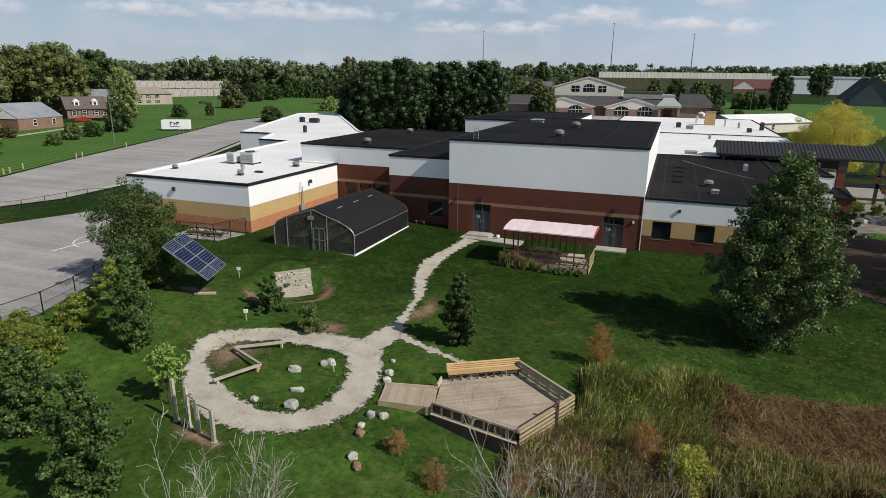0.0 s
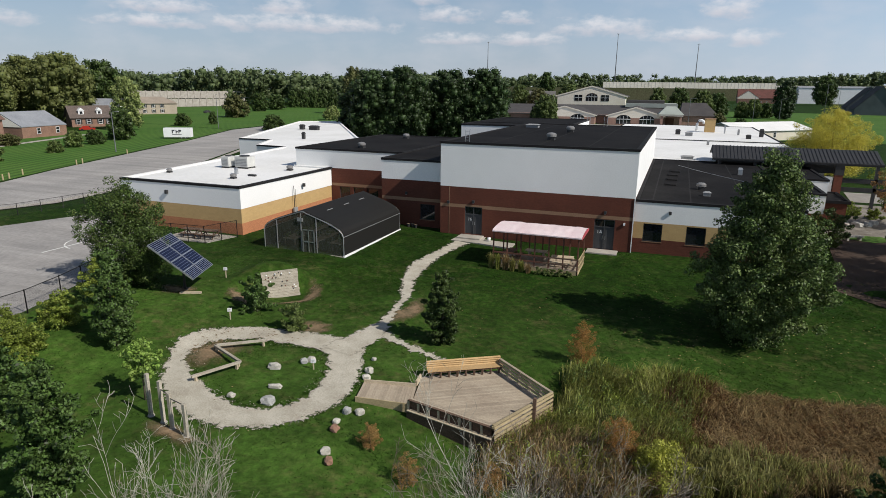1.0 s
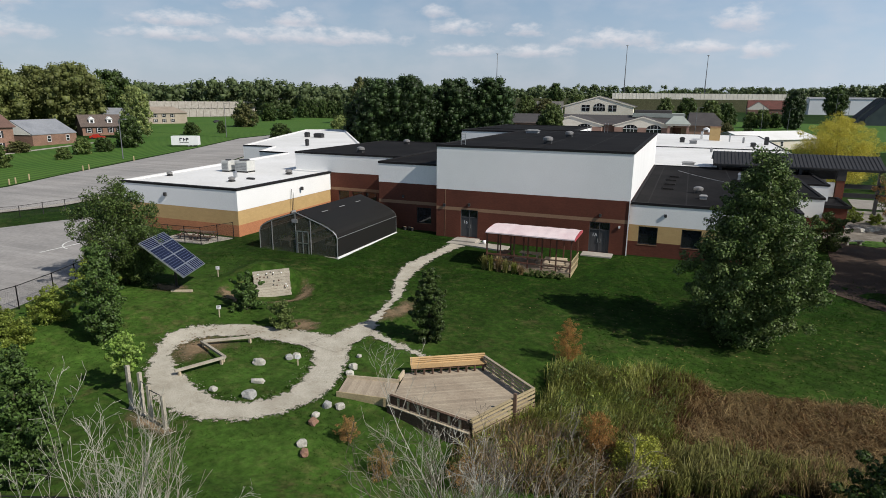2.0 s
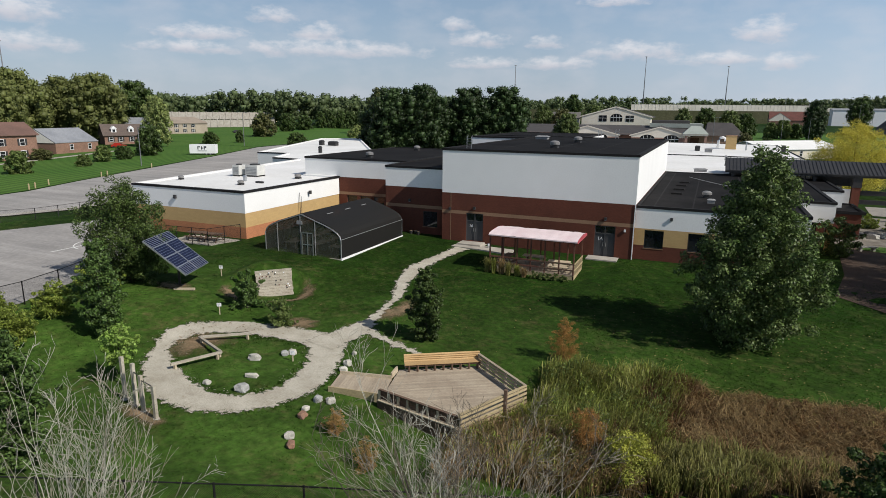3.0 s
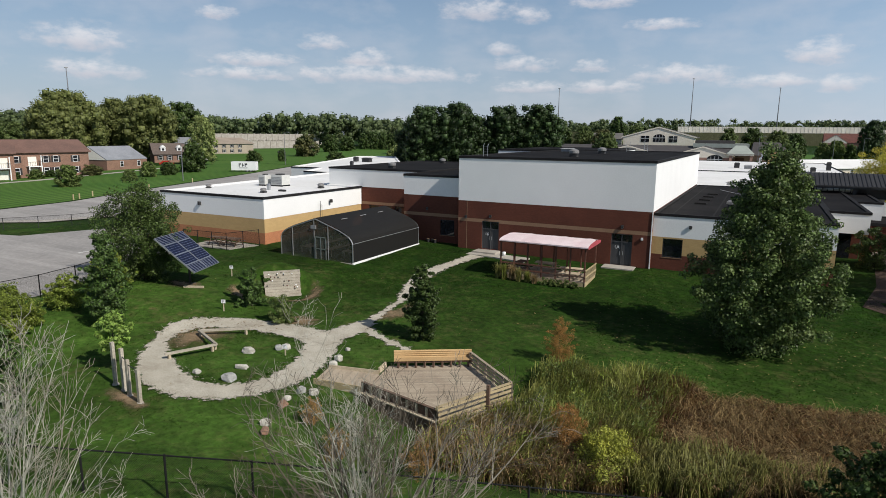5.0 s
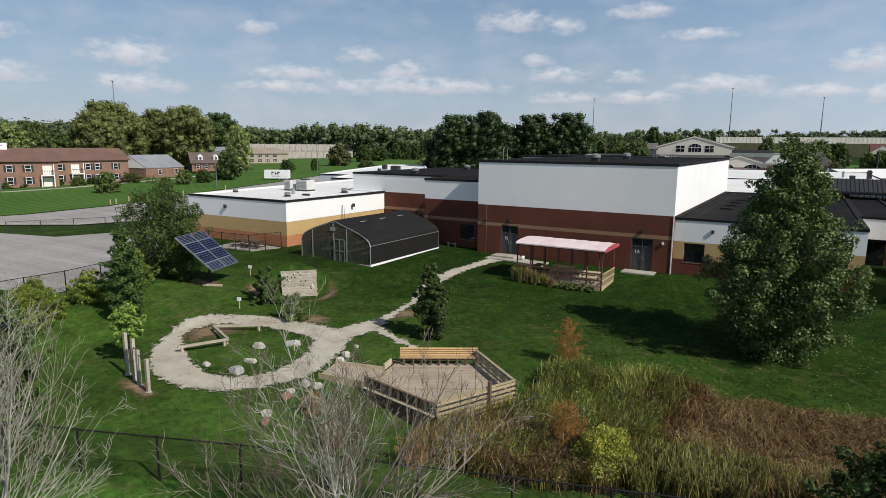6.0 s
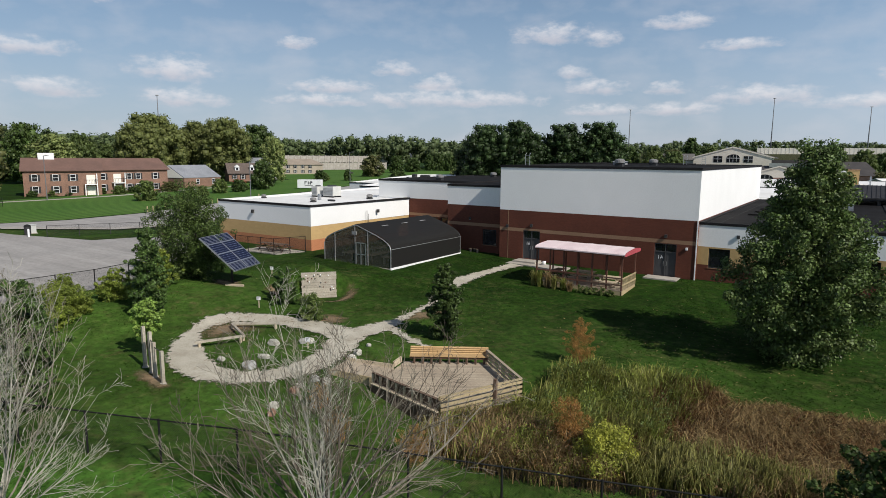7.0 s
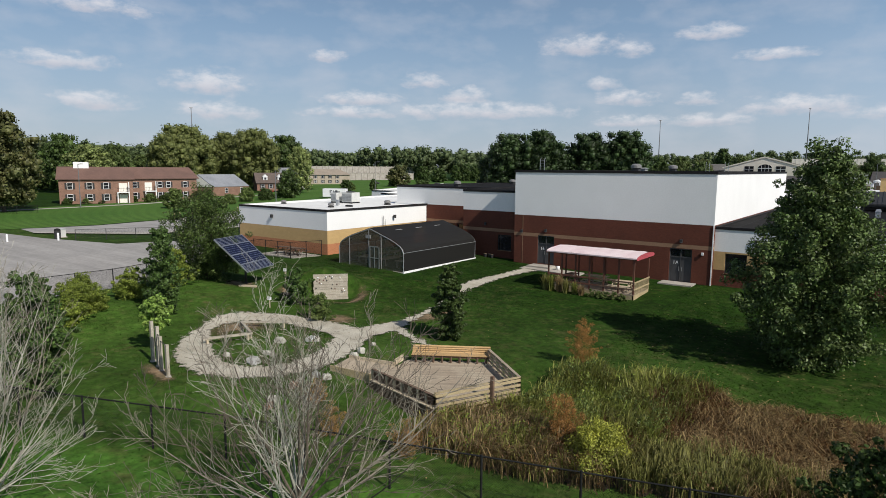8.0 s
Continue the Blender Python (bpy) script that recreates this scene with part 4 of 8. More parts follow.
canopy = thing("metal_canopy", 7.4, 33, 0, "long dark standing-seam metal canopy roof on posts", "canopy")
part("roof", roof_pitch(Mesh(), 0, 19.2, 0, 5.5, 4.1, 6.82), DARKM, canopy)
part("roof", roof_pitch(Mesh(), 0, 19.2, 8.2, 5.5, 4.1, 6.82), DARKM, canopy)
part("fascia", Mesh().box(0, 19.2, -0.1, 0.02, 5.2, 5.52), DARKM, canopy)
part("gutter", Mesh().box(0, 19.2, -0.22, -0.105, 5.38, 5.5), DARKM, canopy)
for k in range(44):
    x = 0.1 + k * 0.435
    part("seam", Mesh().beam((x, 0, 5.53), (x, 4.1, 6.85), 0.06, 0.07), DARKM, canopy)
for x0, x1, z0, z1 in ((0.6, 15.0, 3.9, 4.5), (0.6, 6.2, 4.5, 5.0), (10.2, 15.0, 4.5, 5.0), (0.6, 15.0, 5.0, 5.2)):
    part("screen_wall", Mesh().box(x0, x1, 2.6, 2.75, z0, z1), DARKM, canopy, "dark clerestory screen below the canopy")
for k in range(7):
    part("mullion", Mesh().box(6.4 + k * 0.6, 6.48 + k * 0.6, 2.62, 2.72, 4.5, 5.0), DARKM, canopy)
for x in (0.8, 5.0, 10.0):
    part("post", Mesh().box(x, x + 0.35, 0.3, 0.65, -0.2, 5.2), DARKM, canopy)
part("pier", Mesh().box(14.2, 15.05, 0.0, 0.8, -0.2, 4.0), BRICK, canopy, "square brick pier")
part("pier_cap", Mesh().box(14.15, 15.1, -0.05, 0.85, 4.0, 5.2), DARKM, canopy)
part("post", Mesh().box(18.5, 18.85, 0.3, 0.65, -0.2, 5.2), DARKM, canopy)
part("low_wall", Mesh().box(11.7, 14.1, 0.35, 0.55, -0.2, 3.75), WHITE, canopy, "white wall panel between the piers")


# ---- courtyard on the east side ----
sheet("mulch_bed", [(14.6, -4.5), (16.2, 2.0), (17.0, 9.0), (18.5, 16.5), (24.0, 18.0), (34.0, 14.0), (36.0, 0.0), (32.0, -12.0), (24.0, -11.0), (18.0, -8.0)], 0.03, mat("bark_mulch", (0.075, 0.048, 0.034), (0.05, 0.034, 0.025), scale=0.6, fine=12, rough=0.95, bump=0.7, dist=0.05), "shaded red-brown bark mulch bed", "mulch bed", 8)
sheet("patio", [(25.0, 38.0), (36.0, 38.0), (38.0, 47.0), (26.0, 47.0)], 0.04, mat("weathered_paving", (0.3, 0.28, 0.25), (0.22, 0.2, 0.18), scale=0.5, fine=8, rough=0.9, bump=0.15), "weathered grey courtyard patio", "patio", 3)
sheet("pavement", [(-80.0, 168.0), (18.0, 176.0), (18.0, 206.5), (-80.0, 201.0)], 0.06, ASPHALT, "grey car park before the second school", "car park", 8)
sheet("lawn", [(-133.0, 107.0), (-136.0, 130.0), (-120.0, 142.0), (-130.0, 200.0), (-200.0, 300.0), (-290.0, 310.0), (-318.0, 205.0), (-182.0, 119.0)], 0.05, LAWN, "bright green open lawn before the highway wall", "lawn", 10)
sheet("lawn", [(-25.0, 150.0), (18.0, 150.0), (60.0, 150.0), (170.0, 220.0), (190.0, 420.0), (20.0, 430.0), (-40.0, 300.0)], 0.05, LAWN, "bright green open lawn beyond the school", "lawn", 10)


# the dark second colour blotches in the dappled shade of the trees
PAVE = mat("dappled_shade_paving", (0.26, 0.235, 0.2), (0.1, 0.085, 0.065), scale=0.5, fine=6, rough=0.9, bump=0.3, grain=0.35)
sheet("patio", [(17.5, 15.0), (24.5, 14.0), (31.0, 20.0), (33.0, 36.0), (20.0, 36.0)], 0.045, PAVE, "pale worn courtyard paving with gravel beds, dappled shade in its colour", "patio", 3)
sheet("lawn", [(19.0, 13.6), (20.5, 15.6), (22.8, 15.8), (23.6, 14.0), (21.5, 12.6)], 0.07, LAWN, "small bright green patch of courtyard lawn", "lawn", 2)
lr = thing("garden_store", 17.6, 19.0, ground(17.6, 19.0), "low dark-roofed garden store by the school's east end", "garden store")
part("wall", Mesh().box(0.15, 2.6, 0.15, 6.5, -0.2, 2.6), BRICK, lr)
part("roof", Mesh().box(0.2, 2.7, 0.2, 6.6, 2.62, 2.74), ROOFB, lr)
for q in ((0, 2.9, 0, 0.2), (0, 2.9, 6.6, 6.8), (0, 0.2, 0.2, 6.6), (2.7, 2.9, 0.2, 6.6)):
    part("coping", Mesh().box(*q, 2.6, 2.92), COPING, lr)
for z0, z1 in ((2.0, 2.55), (3.1, 3.65)):
    t = thing("courtyard_rail", 22.4, 33.3, ground(22.4, 33.3), "dark painted timber rail across the courtyard", "rail", group="courtyard rails")
    part("board", Mesh().box(0, 5.2, 0, 0.12, z0, z1), DARKM, t)
    part("post", Mesh().box(4.9, 5.05, 0.125, 0.27, -0.2, z1), DARKM, t)


# ---- trees and plants ----
def leaf_cloud(centers, radii, counts, size, rs, flat=1.0, up=0.0, wide=0.3, core=0.35, face=1.0):
    """Corners and faces of many small pointed leaves gathered in clumps, most of them facing out of their clump."""
    c = np.repeat(np.array(centers, float), counts, axis=0)
    r = np.repeat(np.array(radii, float), counts)
    n = len(c)
    d = rs.normal(size=(n, 3))
    d /= np.linalg.norm(d, axis=1)[:, None]
    p = c + d * (r * rs.uniform(core, 1.0, n) ** 0.5)[:, None] * np.array([1, 1, flat])
    o = d * face + rs.normal(size=(n, 3)) * 0.5 + np.array([0, 0, 0.25 * face])
    o /= np.linalg.norm(o, axis=1)[:, None]
    a = np.cross(o, rs.normal(size=(n, 3))) + np.array([0, 0, up])
    a /= np.linalg.norm(a, axis=1)[:, None]
    b = np.cross(o, a)
    b /= np.linalg.norm(b, axis=1)[:, None] + 1e-9
    s = size * rs.uniform(0.6, 1.3, n)[:, None]
    k = o * s * 0.12
    v = np.stack([p - a * s * 0.5, p + b * s * wide + k, p + a * s * 0.5, p - b * s * wide + k], axis=1).reshape(-1, 3)
    f = np.arange(4 * n).reshape(-1, 4)
    return v, f


def raw_mesh(name, v, f, material):
    me = bpy.data.meshes.new(name)
    me.vertices.add(len(v))
    me.vertices.foreach_set("co", np.asarray(v, np.float32).ravel())
    k = f.shape[1]
    me.loops.add(f.size)
    me.loops.foreach_set("vertex_index", f.ravel().astype(np.int32))
    me.polygons.add(len(f))
    me.polygons.foreach_set("loop_start", np.arange(0, f.size, k, dtype=np.int32))
    me.polygons.foreach_set("loop_total", np.full(len(f), k, np.int32))
    me.materials.append(material)
    me.update(calc_edges=True)
    me.validate()
    return me


PROFILE = {
    "oval": lambda h: math.sqrt(max(0.02, 1 - (2 * h - 0.9) ** 2 / 1.21)),
    "cone": lambda h: (1 - h) ** 0.7 * min(1, 0.6 + 2.2 * h) + 0.06,
    "egg": lambda h: max(0.08, math.sin(math.pi * min(1, 0.16 + h * 0.84))) ** 0.7 * (1.08 - 0.45 * h),
    "shade": lambda h: min(1, 0.58 + 1.5 * h) * max(0.05, 1 - (max(0, h - 0.28) / 0.74) ** 1.75),
    "dome": lambda h: math.sqrt(max(0.03, 1 - h * h)) * min(1, 0.7 + h),
    "broad": lambda h: min(1, 0.62 + 1.5 * h) * math.sqrt(max(0.04, 1 - (max(0, h - 0.35) / 0.68) ** 2.4)),
    "column": lambda h: min(1, 0.62 + 1.8 * h) * (1 - max(0, h - 0.55) / 0.5) ** 0.7 if h < 1 else 0.1,
}


def crown_mesh(name, height, radius, shape, clumps, leaves, leaf, material, seed, rise=0.45, fill=1.0, wide=0.3, core=0.35):
    """Leaves in sprays along many limbs that reach out unevenly from the stem, so that the outline is ragged with gaps."""
    rs = np.random.RandomState(seed)
    cs, rr, ct, tips = [], [], [], []
    limbs = max(6, clumps // 5)
    turn = rs.uniform(0, 6.28)
    for i in range(limbs):
        h = (i + rs.uniform(0, 1)) / limbs
        prof = PROFILE[shape](h)
        ang = turn + i * 2.4 + rs.normal() * 0.25
        reach = radius * prof * (0.84 + 0.2 * math.sin(2.3 * ang + seed) + rs.normal() * 0.1)
        reach = max(0.12 * radius, min(1.16 * radius * prof + 0.05 * radius, reach))
        drop = rise * reach * (0.5 + 0.5 * h)
        tip = np.array((reach * math.cos(ang), reach * math.sin(ang), h * height))
        foot = np.array((0, 0, max(0.0, h * height - drop)))
        tips.append(tuple(foot + (tip - foot) * 0.85))
        for k in range(5):
            u = (0.3, 0.5, 0.68, 0.85, 1.0)[k]
            off = rs.normal(size=3) * radius * 0.1 * (1.15 - 0.5 * u)
            cs.append(tuple(foot + (tip - foot) * u + off))
            rr.append(radius * (0.24, 0.22, 0.19, 0.15, 0.1)[k] * (0.75 + 0.5 * rs.uniform()) * (0.55 + 0.5 * prof) * fill)
            ct.append(max(3, int(leaves / (limbs * 5) * (0.8, 1.0, 1.2, 1.1, 0.7)[k] * (0.5 + rs.uniform()) * (0.45 + 0.75 * prof))))
    v, f = leaf_cloud(cs, rr, ct, leaf, rs, 0.8, 0.0, wide, core)
    return raw_mesh(name, v, f, material), tips


def trunk_mesh(height, r, cs, base, seed, limbs=14, stems=1):
    rnd = random.Random(seed)
    mb = Mesh()
    top = Vector((rnd.uniform(-0.1, 0.1), rnd.uniform(-0.1, 0.1), height))
    for s in range(stems):
        o = Vector((rnd.uniform(-0.15, 0.15), rnd.uniform(-0.15, 0.15), 0)) if s else Vector((0, 0, 0))
        mb.tube([(0, 0, -0.3), (r * 0.2, 0, base * 0.6), top * 0.55 + o * 3, top + o * 5], [r * 1.25, r, r * 0.6, r * 0.12], 8)
    for c in rnd.sample(cs, min(limbs, len(cs))):
        c = Vector((c[0], c[1], c[2] + base))
        z0 = max(base * 0.5, min(height * 0.85, c.z - 0.8 * Vector((c.x, c.y, 0)).length))
        a = top * (z0 / height)
        mid = (a + c) / 2 + Vector((0, 0, -0.05 * (c - a).length))
        mb.tube([a, mid, c], [r * 0.34, r * 0.22, r * 0.06], 5, False)
    return mb


def tree(x, y, height, radius, shape, material, leaves, leaf, label, base=0.8, clumps=60, seed=1, name="tree", category="tree", trunk=0.14, bark=None, z=None, group="", limbs=14, rise=0.45, fill=1.0):
    t = thing(name, x, y, ground(x, y) if z is None else z, label, category, group=group)
    me, cs = crown_mesh("crown", height - base, radius, shape, clumps, leaves, leaf, material, seed, rise, fill)
    cr = part("crown", me, material, t)
    cr.location.z = base
    part("trunk", trunk_mesh(height * 0.92, trunk, cs, base, seed, limbs), bark or BARK, t, smooth=True)
    return t


tree(8.45, -15.2, 10.8, 4.1, "shade", LEAF, 100000, 0.165, "large full dark-green shade tree standing alone on the lawn", base=0.45, clumps=640, seed=3, trunk=0.2, limbs=40, rise=0.6)
tree(-32.2, -24.2, 6.9, 3.2, "oval", LEAFM2, 40000, 0.14, "broad dark-green leafy tree beside the play court", base=0.4, clumps=400, seed=5, trunk=0.16, limbs=30, rise=0.7, fill=1.1)
tree(-25.3, -31.6, 5.6, 1.3, "column", LEAFG, 20000, 0.13, "narrow dark-green young tree in the grass", base=0.3, clumps=260, seed=7, trunk=0.09, rise=0.7, fill=1.1)
tree(-9.1, -22.9, 4.4, 1.15, "column", LEAFD, 24000, 0.12, "narrow dark-green young tree beside the gravel path", base=0.2, clumps=240, seed=9, trunk=0.08, rise=0.5)
tree(-23.4, -39.2, 4.1, 1.3, "column", LEAFG, 15000, 0.14, "rounded dark-green young tree in the grass", base=0.3, clumps=220, seed=11, trunk=0.09, rise=0.7)
tree(-16.7, -41.9, 5.3, 1.4, "column", LEAFG, 20000, 0.14, "bushy dark-green young tree near the fence", base=0.25, clumps=240, seed=13, trunk=0.1, rise=0.7)
tree(-19.75, -35.0, 3.15, 0.95, "oval", LEAFL, 3800, 0.14, "light-green sapling on a thin stem", base=1.3, clumps=110, seed=16, trunk=0.035, name="sapling", category="sapling")
tree(-21.9, -23.7, 2.6, 1.15, "oval", LEAFG, 11000, 0.12, "dark leafy shrub beside the climbing wall", base=0.15, clumps=80, seed=17, name="shrub", category="shrub", trunk=0.04, rise=0.7)
tree(-18.2, -24.9, 1.8, 1.15, "dome", LEAFM, 5200, 0.12, "low green shrub at the edge of the gravel path", base=0.1, clumps=70, seed=19, name="shrub", category="shrub", trunk=0.03, rise=0.7)
for x, y, h, r, sd in ((-28.6, -35.0, 1.7, 1.9, 21), (-30.6, -34.4, 1.8, 1.6, 22), (-29.7, -31.4, 1.9, 1.5, 23), (-27.2, -36.6, 1.5, 1.3, 24), (-30.9, -27.6, 2.9, 1.4, 25)):
    tree(x, y, h, r, "dome", LEAFYG, 11000, 0.11, "yellow-green spreading shrub by the chain-link fence", base=0.1, clumps=110, seed=sd, name="shrub", category="shrub", trunk=0.04, group="shrubs by the play court", rise=0.6)
for x, y, h, r, m, lab, sd in ((-0.9, -22.5, 2.4, 0.8, LEAFO, "small orange autumn sapling at the lawn's edge", 31), (-8.1, -34.1, 1.2, 0.55, LEAFRU, "small orange-brown autumn shrub in the grass", 32),
                               (-5.8, -35.4, 1.3, 0.65, LEAFRU, "small rust-orange autumn shrub in the grass", 33), (-2.6, -34.6, 1.5, 0.8, LEAFRU, "rust-orange autumn shrub by the timber deck", 34),
                               (1.9, -30.6, 2.3, 0.85, LEAFO, "bright orange autumn sapling among the reeds", 35), (3.6, -31.2, 1.8, 1.45, LEAFYB, "yellow-green autumn bush among the reeds", 36)):
    tree(x, y, h, r, "dome" if m is LEAFYB else "oval", m, 15000 if m is LEAFYB else 13000 if m is LEAFO else 4200, 0.08 if m is LEAFYB else 0.042, lab, base=0.5 if m is LEAFYB else 0.12, clumps=240 if m is LEAFO else 110, seed=sd, name="shrub", category="shrub", trunk=0.02, rise=0.9, fill=1.5 if m is LEAFYB else 1.2)
tree(11.9, -32.3, 3.0, 1.8, "dome", LEAFD, 11000, 0.15, "dense dark evergreen bush near the fence", base=0.1, clumps=160, seed=41, name="shrub", category="shrub", trunk=0.06)
tree(16.9, 9.5, 3.6, 2.0, "oval", LEAFD, 9000, 0.16, "dark evergreen shrub by the school's east end", base=0.2, clumps=90, seed=43, name="shrub", category="shrub", trunk=0.07)
tree(23.5, 1.5, 9.0, 4.2, "oval", LEAFOL, 16000, 0.22, "spreading tree turning brown by the courtyard", base=1.8, clumps=260, seed=45, trunk=0.17)
tree(27.5, -7.5, 9.0, 4.6, "oval", LEAFOL, 16000, 0.22, "spreading tree at the edge of the lawn", base=1.8, clumps=260, seed=46, trunk=0.17)
tree(24.5, -3.0, 9.5, 4.2, "oval", LEAFOL, 14000, 0.22, "spreading tree turning brown by the courtyard", base=1.8, clumps=240, seed=49, trunk=0.17)
tree(25.0, 9.0, 9.5, 4.4, "oval", LEAFOL, 14000, 0.22, "spreading tree turning brown by the courtyard", base=1.8, clumps=240, seed=50, trunk=0.17)
tree(25.8, 22.0, 7.5, 3.4, "oval", LEAFRU, 9000, 0.2, "small tree with rusty autumn leaves in the courtyard", base=1.6, clumps=180, seed=48, trunk=0.12)
for x, y, h, r, sd in ((20.2, 24.5, 1.3, 1.2, 141), (22.6, 27.5, 1.5, 1.4, 142), (24.6, 26.0, 1.2, 1.1, 143), (33.0, 58.0, 3.0, 2.4, 144)):
    tree(x, y, h, r, "dome", LEAFYG, 2600, 0.16, "leafy yellow-green shrub in the courtyard bed", base=0.1, clumps=60, seed=sd, name="shrub", category="shrub", trunk=0.04, group="courtyard shrubs")
tree(26.6, 62, 10.6, 7.9, "dome", LEAFY, 80000, 0.15, "wide yellow autumn tree behind the metal canopy", base=2.0, clumps=260, seed=47, trunk=0.25)


def bare_tree(x, y, h, r, label, seed, limbs, barks, fork, thick, spread, twigs=1.0):
    """A leafless tree: a short stout trunk, curved limbs that turn up towards their ends, side branches and fine twigs along them all."""
    t = thing("bare_tree", x, y, ground(x, y), label, "bare tree")
    rnd = random.Random(seed)
    part("trunk", Mesh().tube([(0, 0, -0.3), (0.05, 0, 0.2 * fork), (0.0, 0.06, 0.6 * fork), (0.03, 0.02, fork), (0.0, 0.0, fork * 1.25)], [0.19 * thick, 0.16 * thick, 0.13 * thick, 0.1 * thick, 0.05 * thick], 10), DARKBARK, t, smooth=True)

    def grow(mb, p, d, ln, rad, level):
        steps = (9, 6, 4, 2)[level]
        wob = (0.075, 0.12, 0.16, 0.22)[level]
        pts, rads, q, dd = [p], [rad], p, d
        for k in range(steps):
            u = (k + 1) / steps
            dd = (dd + Vector((rnd.uniform(-wob, wob), rnd.uniform(-wob, wob), rnd.uniform(-wob, wob) * 0.7 + (0.07 if level == 0 else 0.03)))).normalized()
            q = q + dd * (ln / steps)
            pts.append(q)
            rads.append(max(0.0045, rad * (1 - 0.85 * u)))
            if level > 2 or u < (0.2, 0.15, 0.3)[level]:
                continue
            for _ in range((2, 2, 1)[level]):
                if rnd.random() > (0.92, 0.72, 0.5)[level] * twigs:
                    continue
                side = dd.cross(Vector((rnd.uniform(-1, 1), rnd.uniform(-1, 1), rnd.uniform(-1, 1)))).normalized()
                nd = (dd * 0.85 + side * rnd.uniform(0.45, 0.95) + Vector((0, 0, 0.12))).normalized()
                cl = (ln * (1 - 0.75 * u) * rnd.uniform(0.4, 0.75), ln * (1 - 0.6 * u) * rnd.uniform(0.35, 0.7), rnd.uniform(0.14, 0.34))[level]
                grow(mb, q, nd, max(0.16, cl), max(0.0045, rads[-1] * rnd.uniform(0.5, 0.72)), level + 1)
        mb.tube(pts, rads, (6, 4, 3, 3)[level], False)
    for s in range(limbs):
        f = s / (limbs - 1)
        a = 2.4 * s + rnd.uniform(-0.35, 0.35)
        el = radians(86 - spread * f ** 0.85)
        d = Vector((math.cos(a) * math.cos(el), math.sin(a) * math.cos(el), math.sin(el)))
        reach = min((h - fork) / max(0.05, math.sin(el)), r / max(0.05, math.cos(el))) * rnd.uniform(0.78, 1.05)
        mb = Mesh()
        grow(mb, Vector((d.x * 0.06, d.y * 0.06, fork * (1.15 - 0.55 * f))), d, reach, rnd.uniform(0.03, 0.05) * thick * (0.7 + 0.3 * f), 0)
        part("branch", mb, barks[s % len(barks)], t)
    return t


# limbs alternate between the lit and shaded bark tones
bare_tree(0.7, -42.4, 5.3, 4.9, "leafless pale-grey tree with long low spreading branches", 57, 30, (MIDBARK, DARKBARK, PALEBARK, DARKBARK), 1.5, 1.05, 91, 0.7)
bare_tree(-6.6, -46.4, 6.5, 3.2, "leafless pale-grey tree with thin branches fanning up", 52, 28, (PALEBARK, PALEBARK, MIDBARK), 1.0, 0.75, 72, 0.55)


def reed_bed(name, label, count, seed, where, hmin, hmax, width, material, lean=0.35, tuft=14, spread=0.22, droop=0.0):
    """Bent blades in tufts over a patch; where(x, y) gives how dense, 0 to 1. The blades of a tuft lean about the same way."""
    rs = np.random.RandomState(seed)
    roots, tries = [], 0
    while len(roots) < count // tuft and tries < count * 12:
        tries += 1
        x, y = rs.uniform(-8, 34), rs.uniform(-44, -20)
        if rs.uniform() <= where(x, y):
            roots.append((x, y, noise.noise(Vector((x * 0.35, y * 0.35, 77))) * 5 + rs.normal() * 0.7, rs.uniform(0.65, 1.15)))
    t = np.repeat(np.array(roots), tuft, axis=0)
    n = len(t)
    x, y = t[:, 0] + rs.normal(size=n) * spread, t[:, 1] + rs.normal(size=n) * spread
    z = np.array([ground(a, b) for a, b in zip(x, y)]) - 0.03
    h = rs.uniform(hmin, hmax, n) * t[:, 3]
    a = t[:, 2] + rs.normal(size=n) * 0.8
    l = lean * h * rs.uniform(0.3, 1.4, n)
    dx, dy = np.cos(a) * l, np.sin(a) * l
    b = rs.uniform(0, np.pi, n)
    wx, wy = np.cos(b) * width / 2, np.sin(b) * width / 2
    rows = []
    for u, k, g in ((0.0, 0.0, 1.0), (0.18, 0.5, 1.0), (0.5, 0.88, 0.85), (1.0, 1.0 - droop, 0.15)):
        for sgn in (-1, 1):
            rows.append(np.stack([x + dx * u + sgn * wx * g, y + dy * u + sgn * wy * g, z + h * k], 1))
    v = np.stack(rows, 1).reshape(-1, 3)
    o = np.arange(n)[:, None] * 8
    f = np.concatenate([o + np.array([0, 1, 3, 2]), o + np.array([2, 3, 5, 4]), o + np.array([4, 5, 7, 6])])
    tagged(new(name, raw_mesh(name, v, f, material)), label, "reeds", kind="stuff")


def north_edge(x):
    return -23.4 - 0.25 * max(0, -x) + 0.9 * noise.noise(Vector((x * 0.35, 2.0, 0)))


def on_deck(x, y):
    return -9 < x < -1.2 and (x + 1.5) * 0.907 - (y + 28.0) * 0.419 < 0.2 and y > -31.2 - 0.207 * (x + 7.65)


def wet(x, y):
    n = fence_off(x, y)
    if y > north_edge(x) or n < 4.8 + 0.35 * max(0, 1.5 - x) + 0.4 * noise.noise(Vector((x * 0.5, 7.0, 0))) or x < -5.5 or on_deck(x, y):
        return 0
    if x < -3.3 + 0.4 * noise.noise(Vector((0, y, 3))) and y < -31.0:
        return 0
    return 1


def blotch(x, y, size, k):
    return smooth01(noise.noise(Vector((x / size, y / size, k))) * 2.2 + 0.55)


def field_line(x, y):
    """How far north of the line between the matted field and the standing reeds by the fence."""
    return y + 29.3 - 0.16 * (x - 4.8) + 0.8 * noise.noise(Vector((x * 0.6, y * 0.6, 12)))


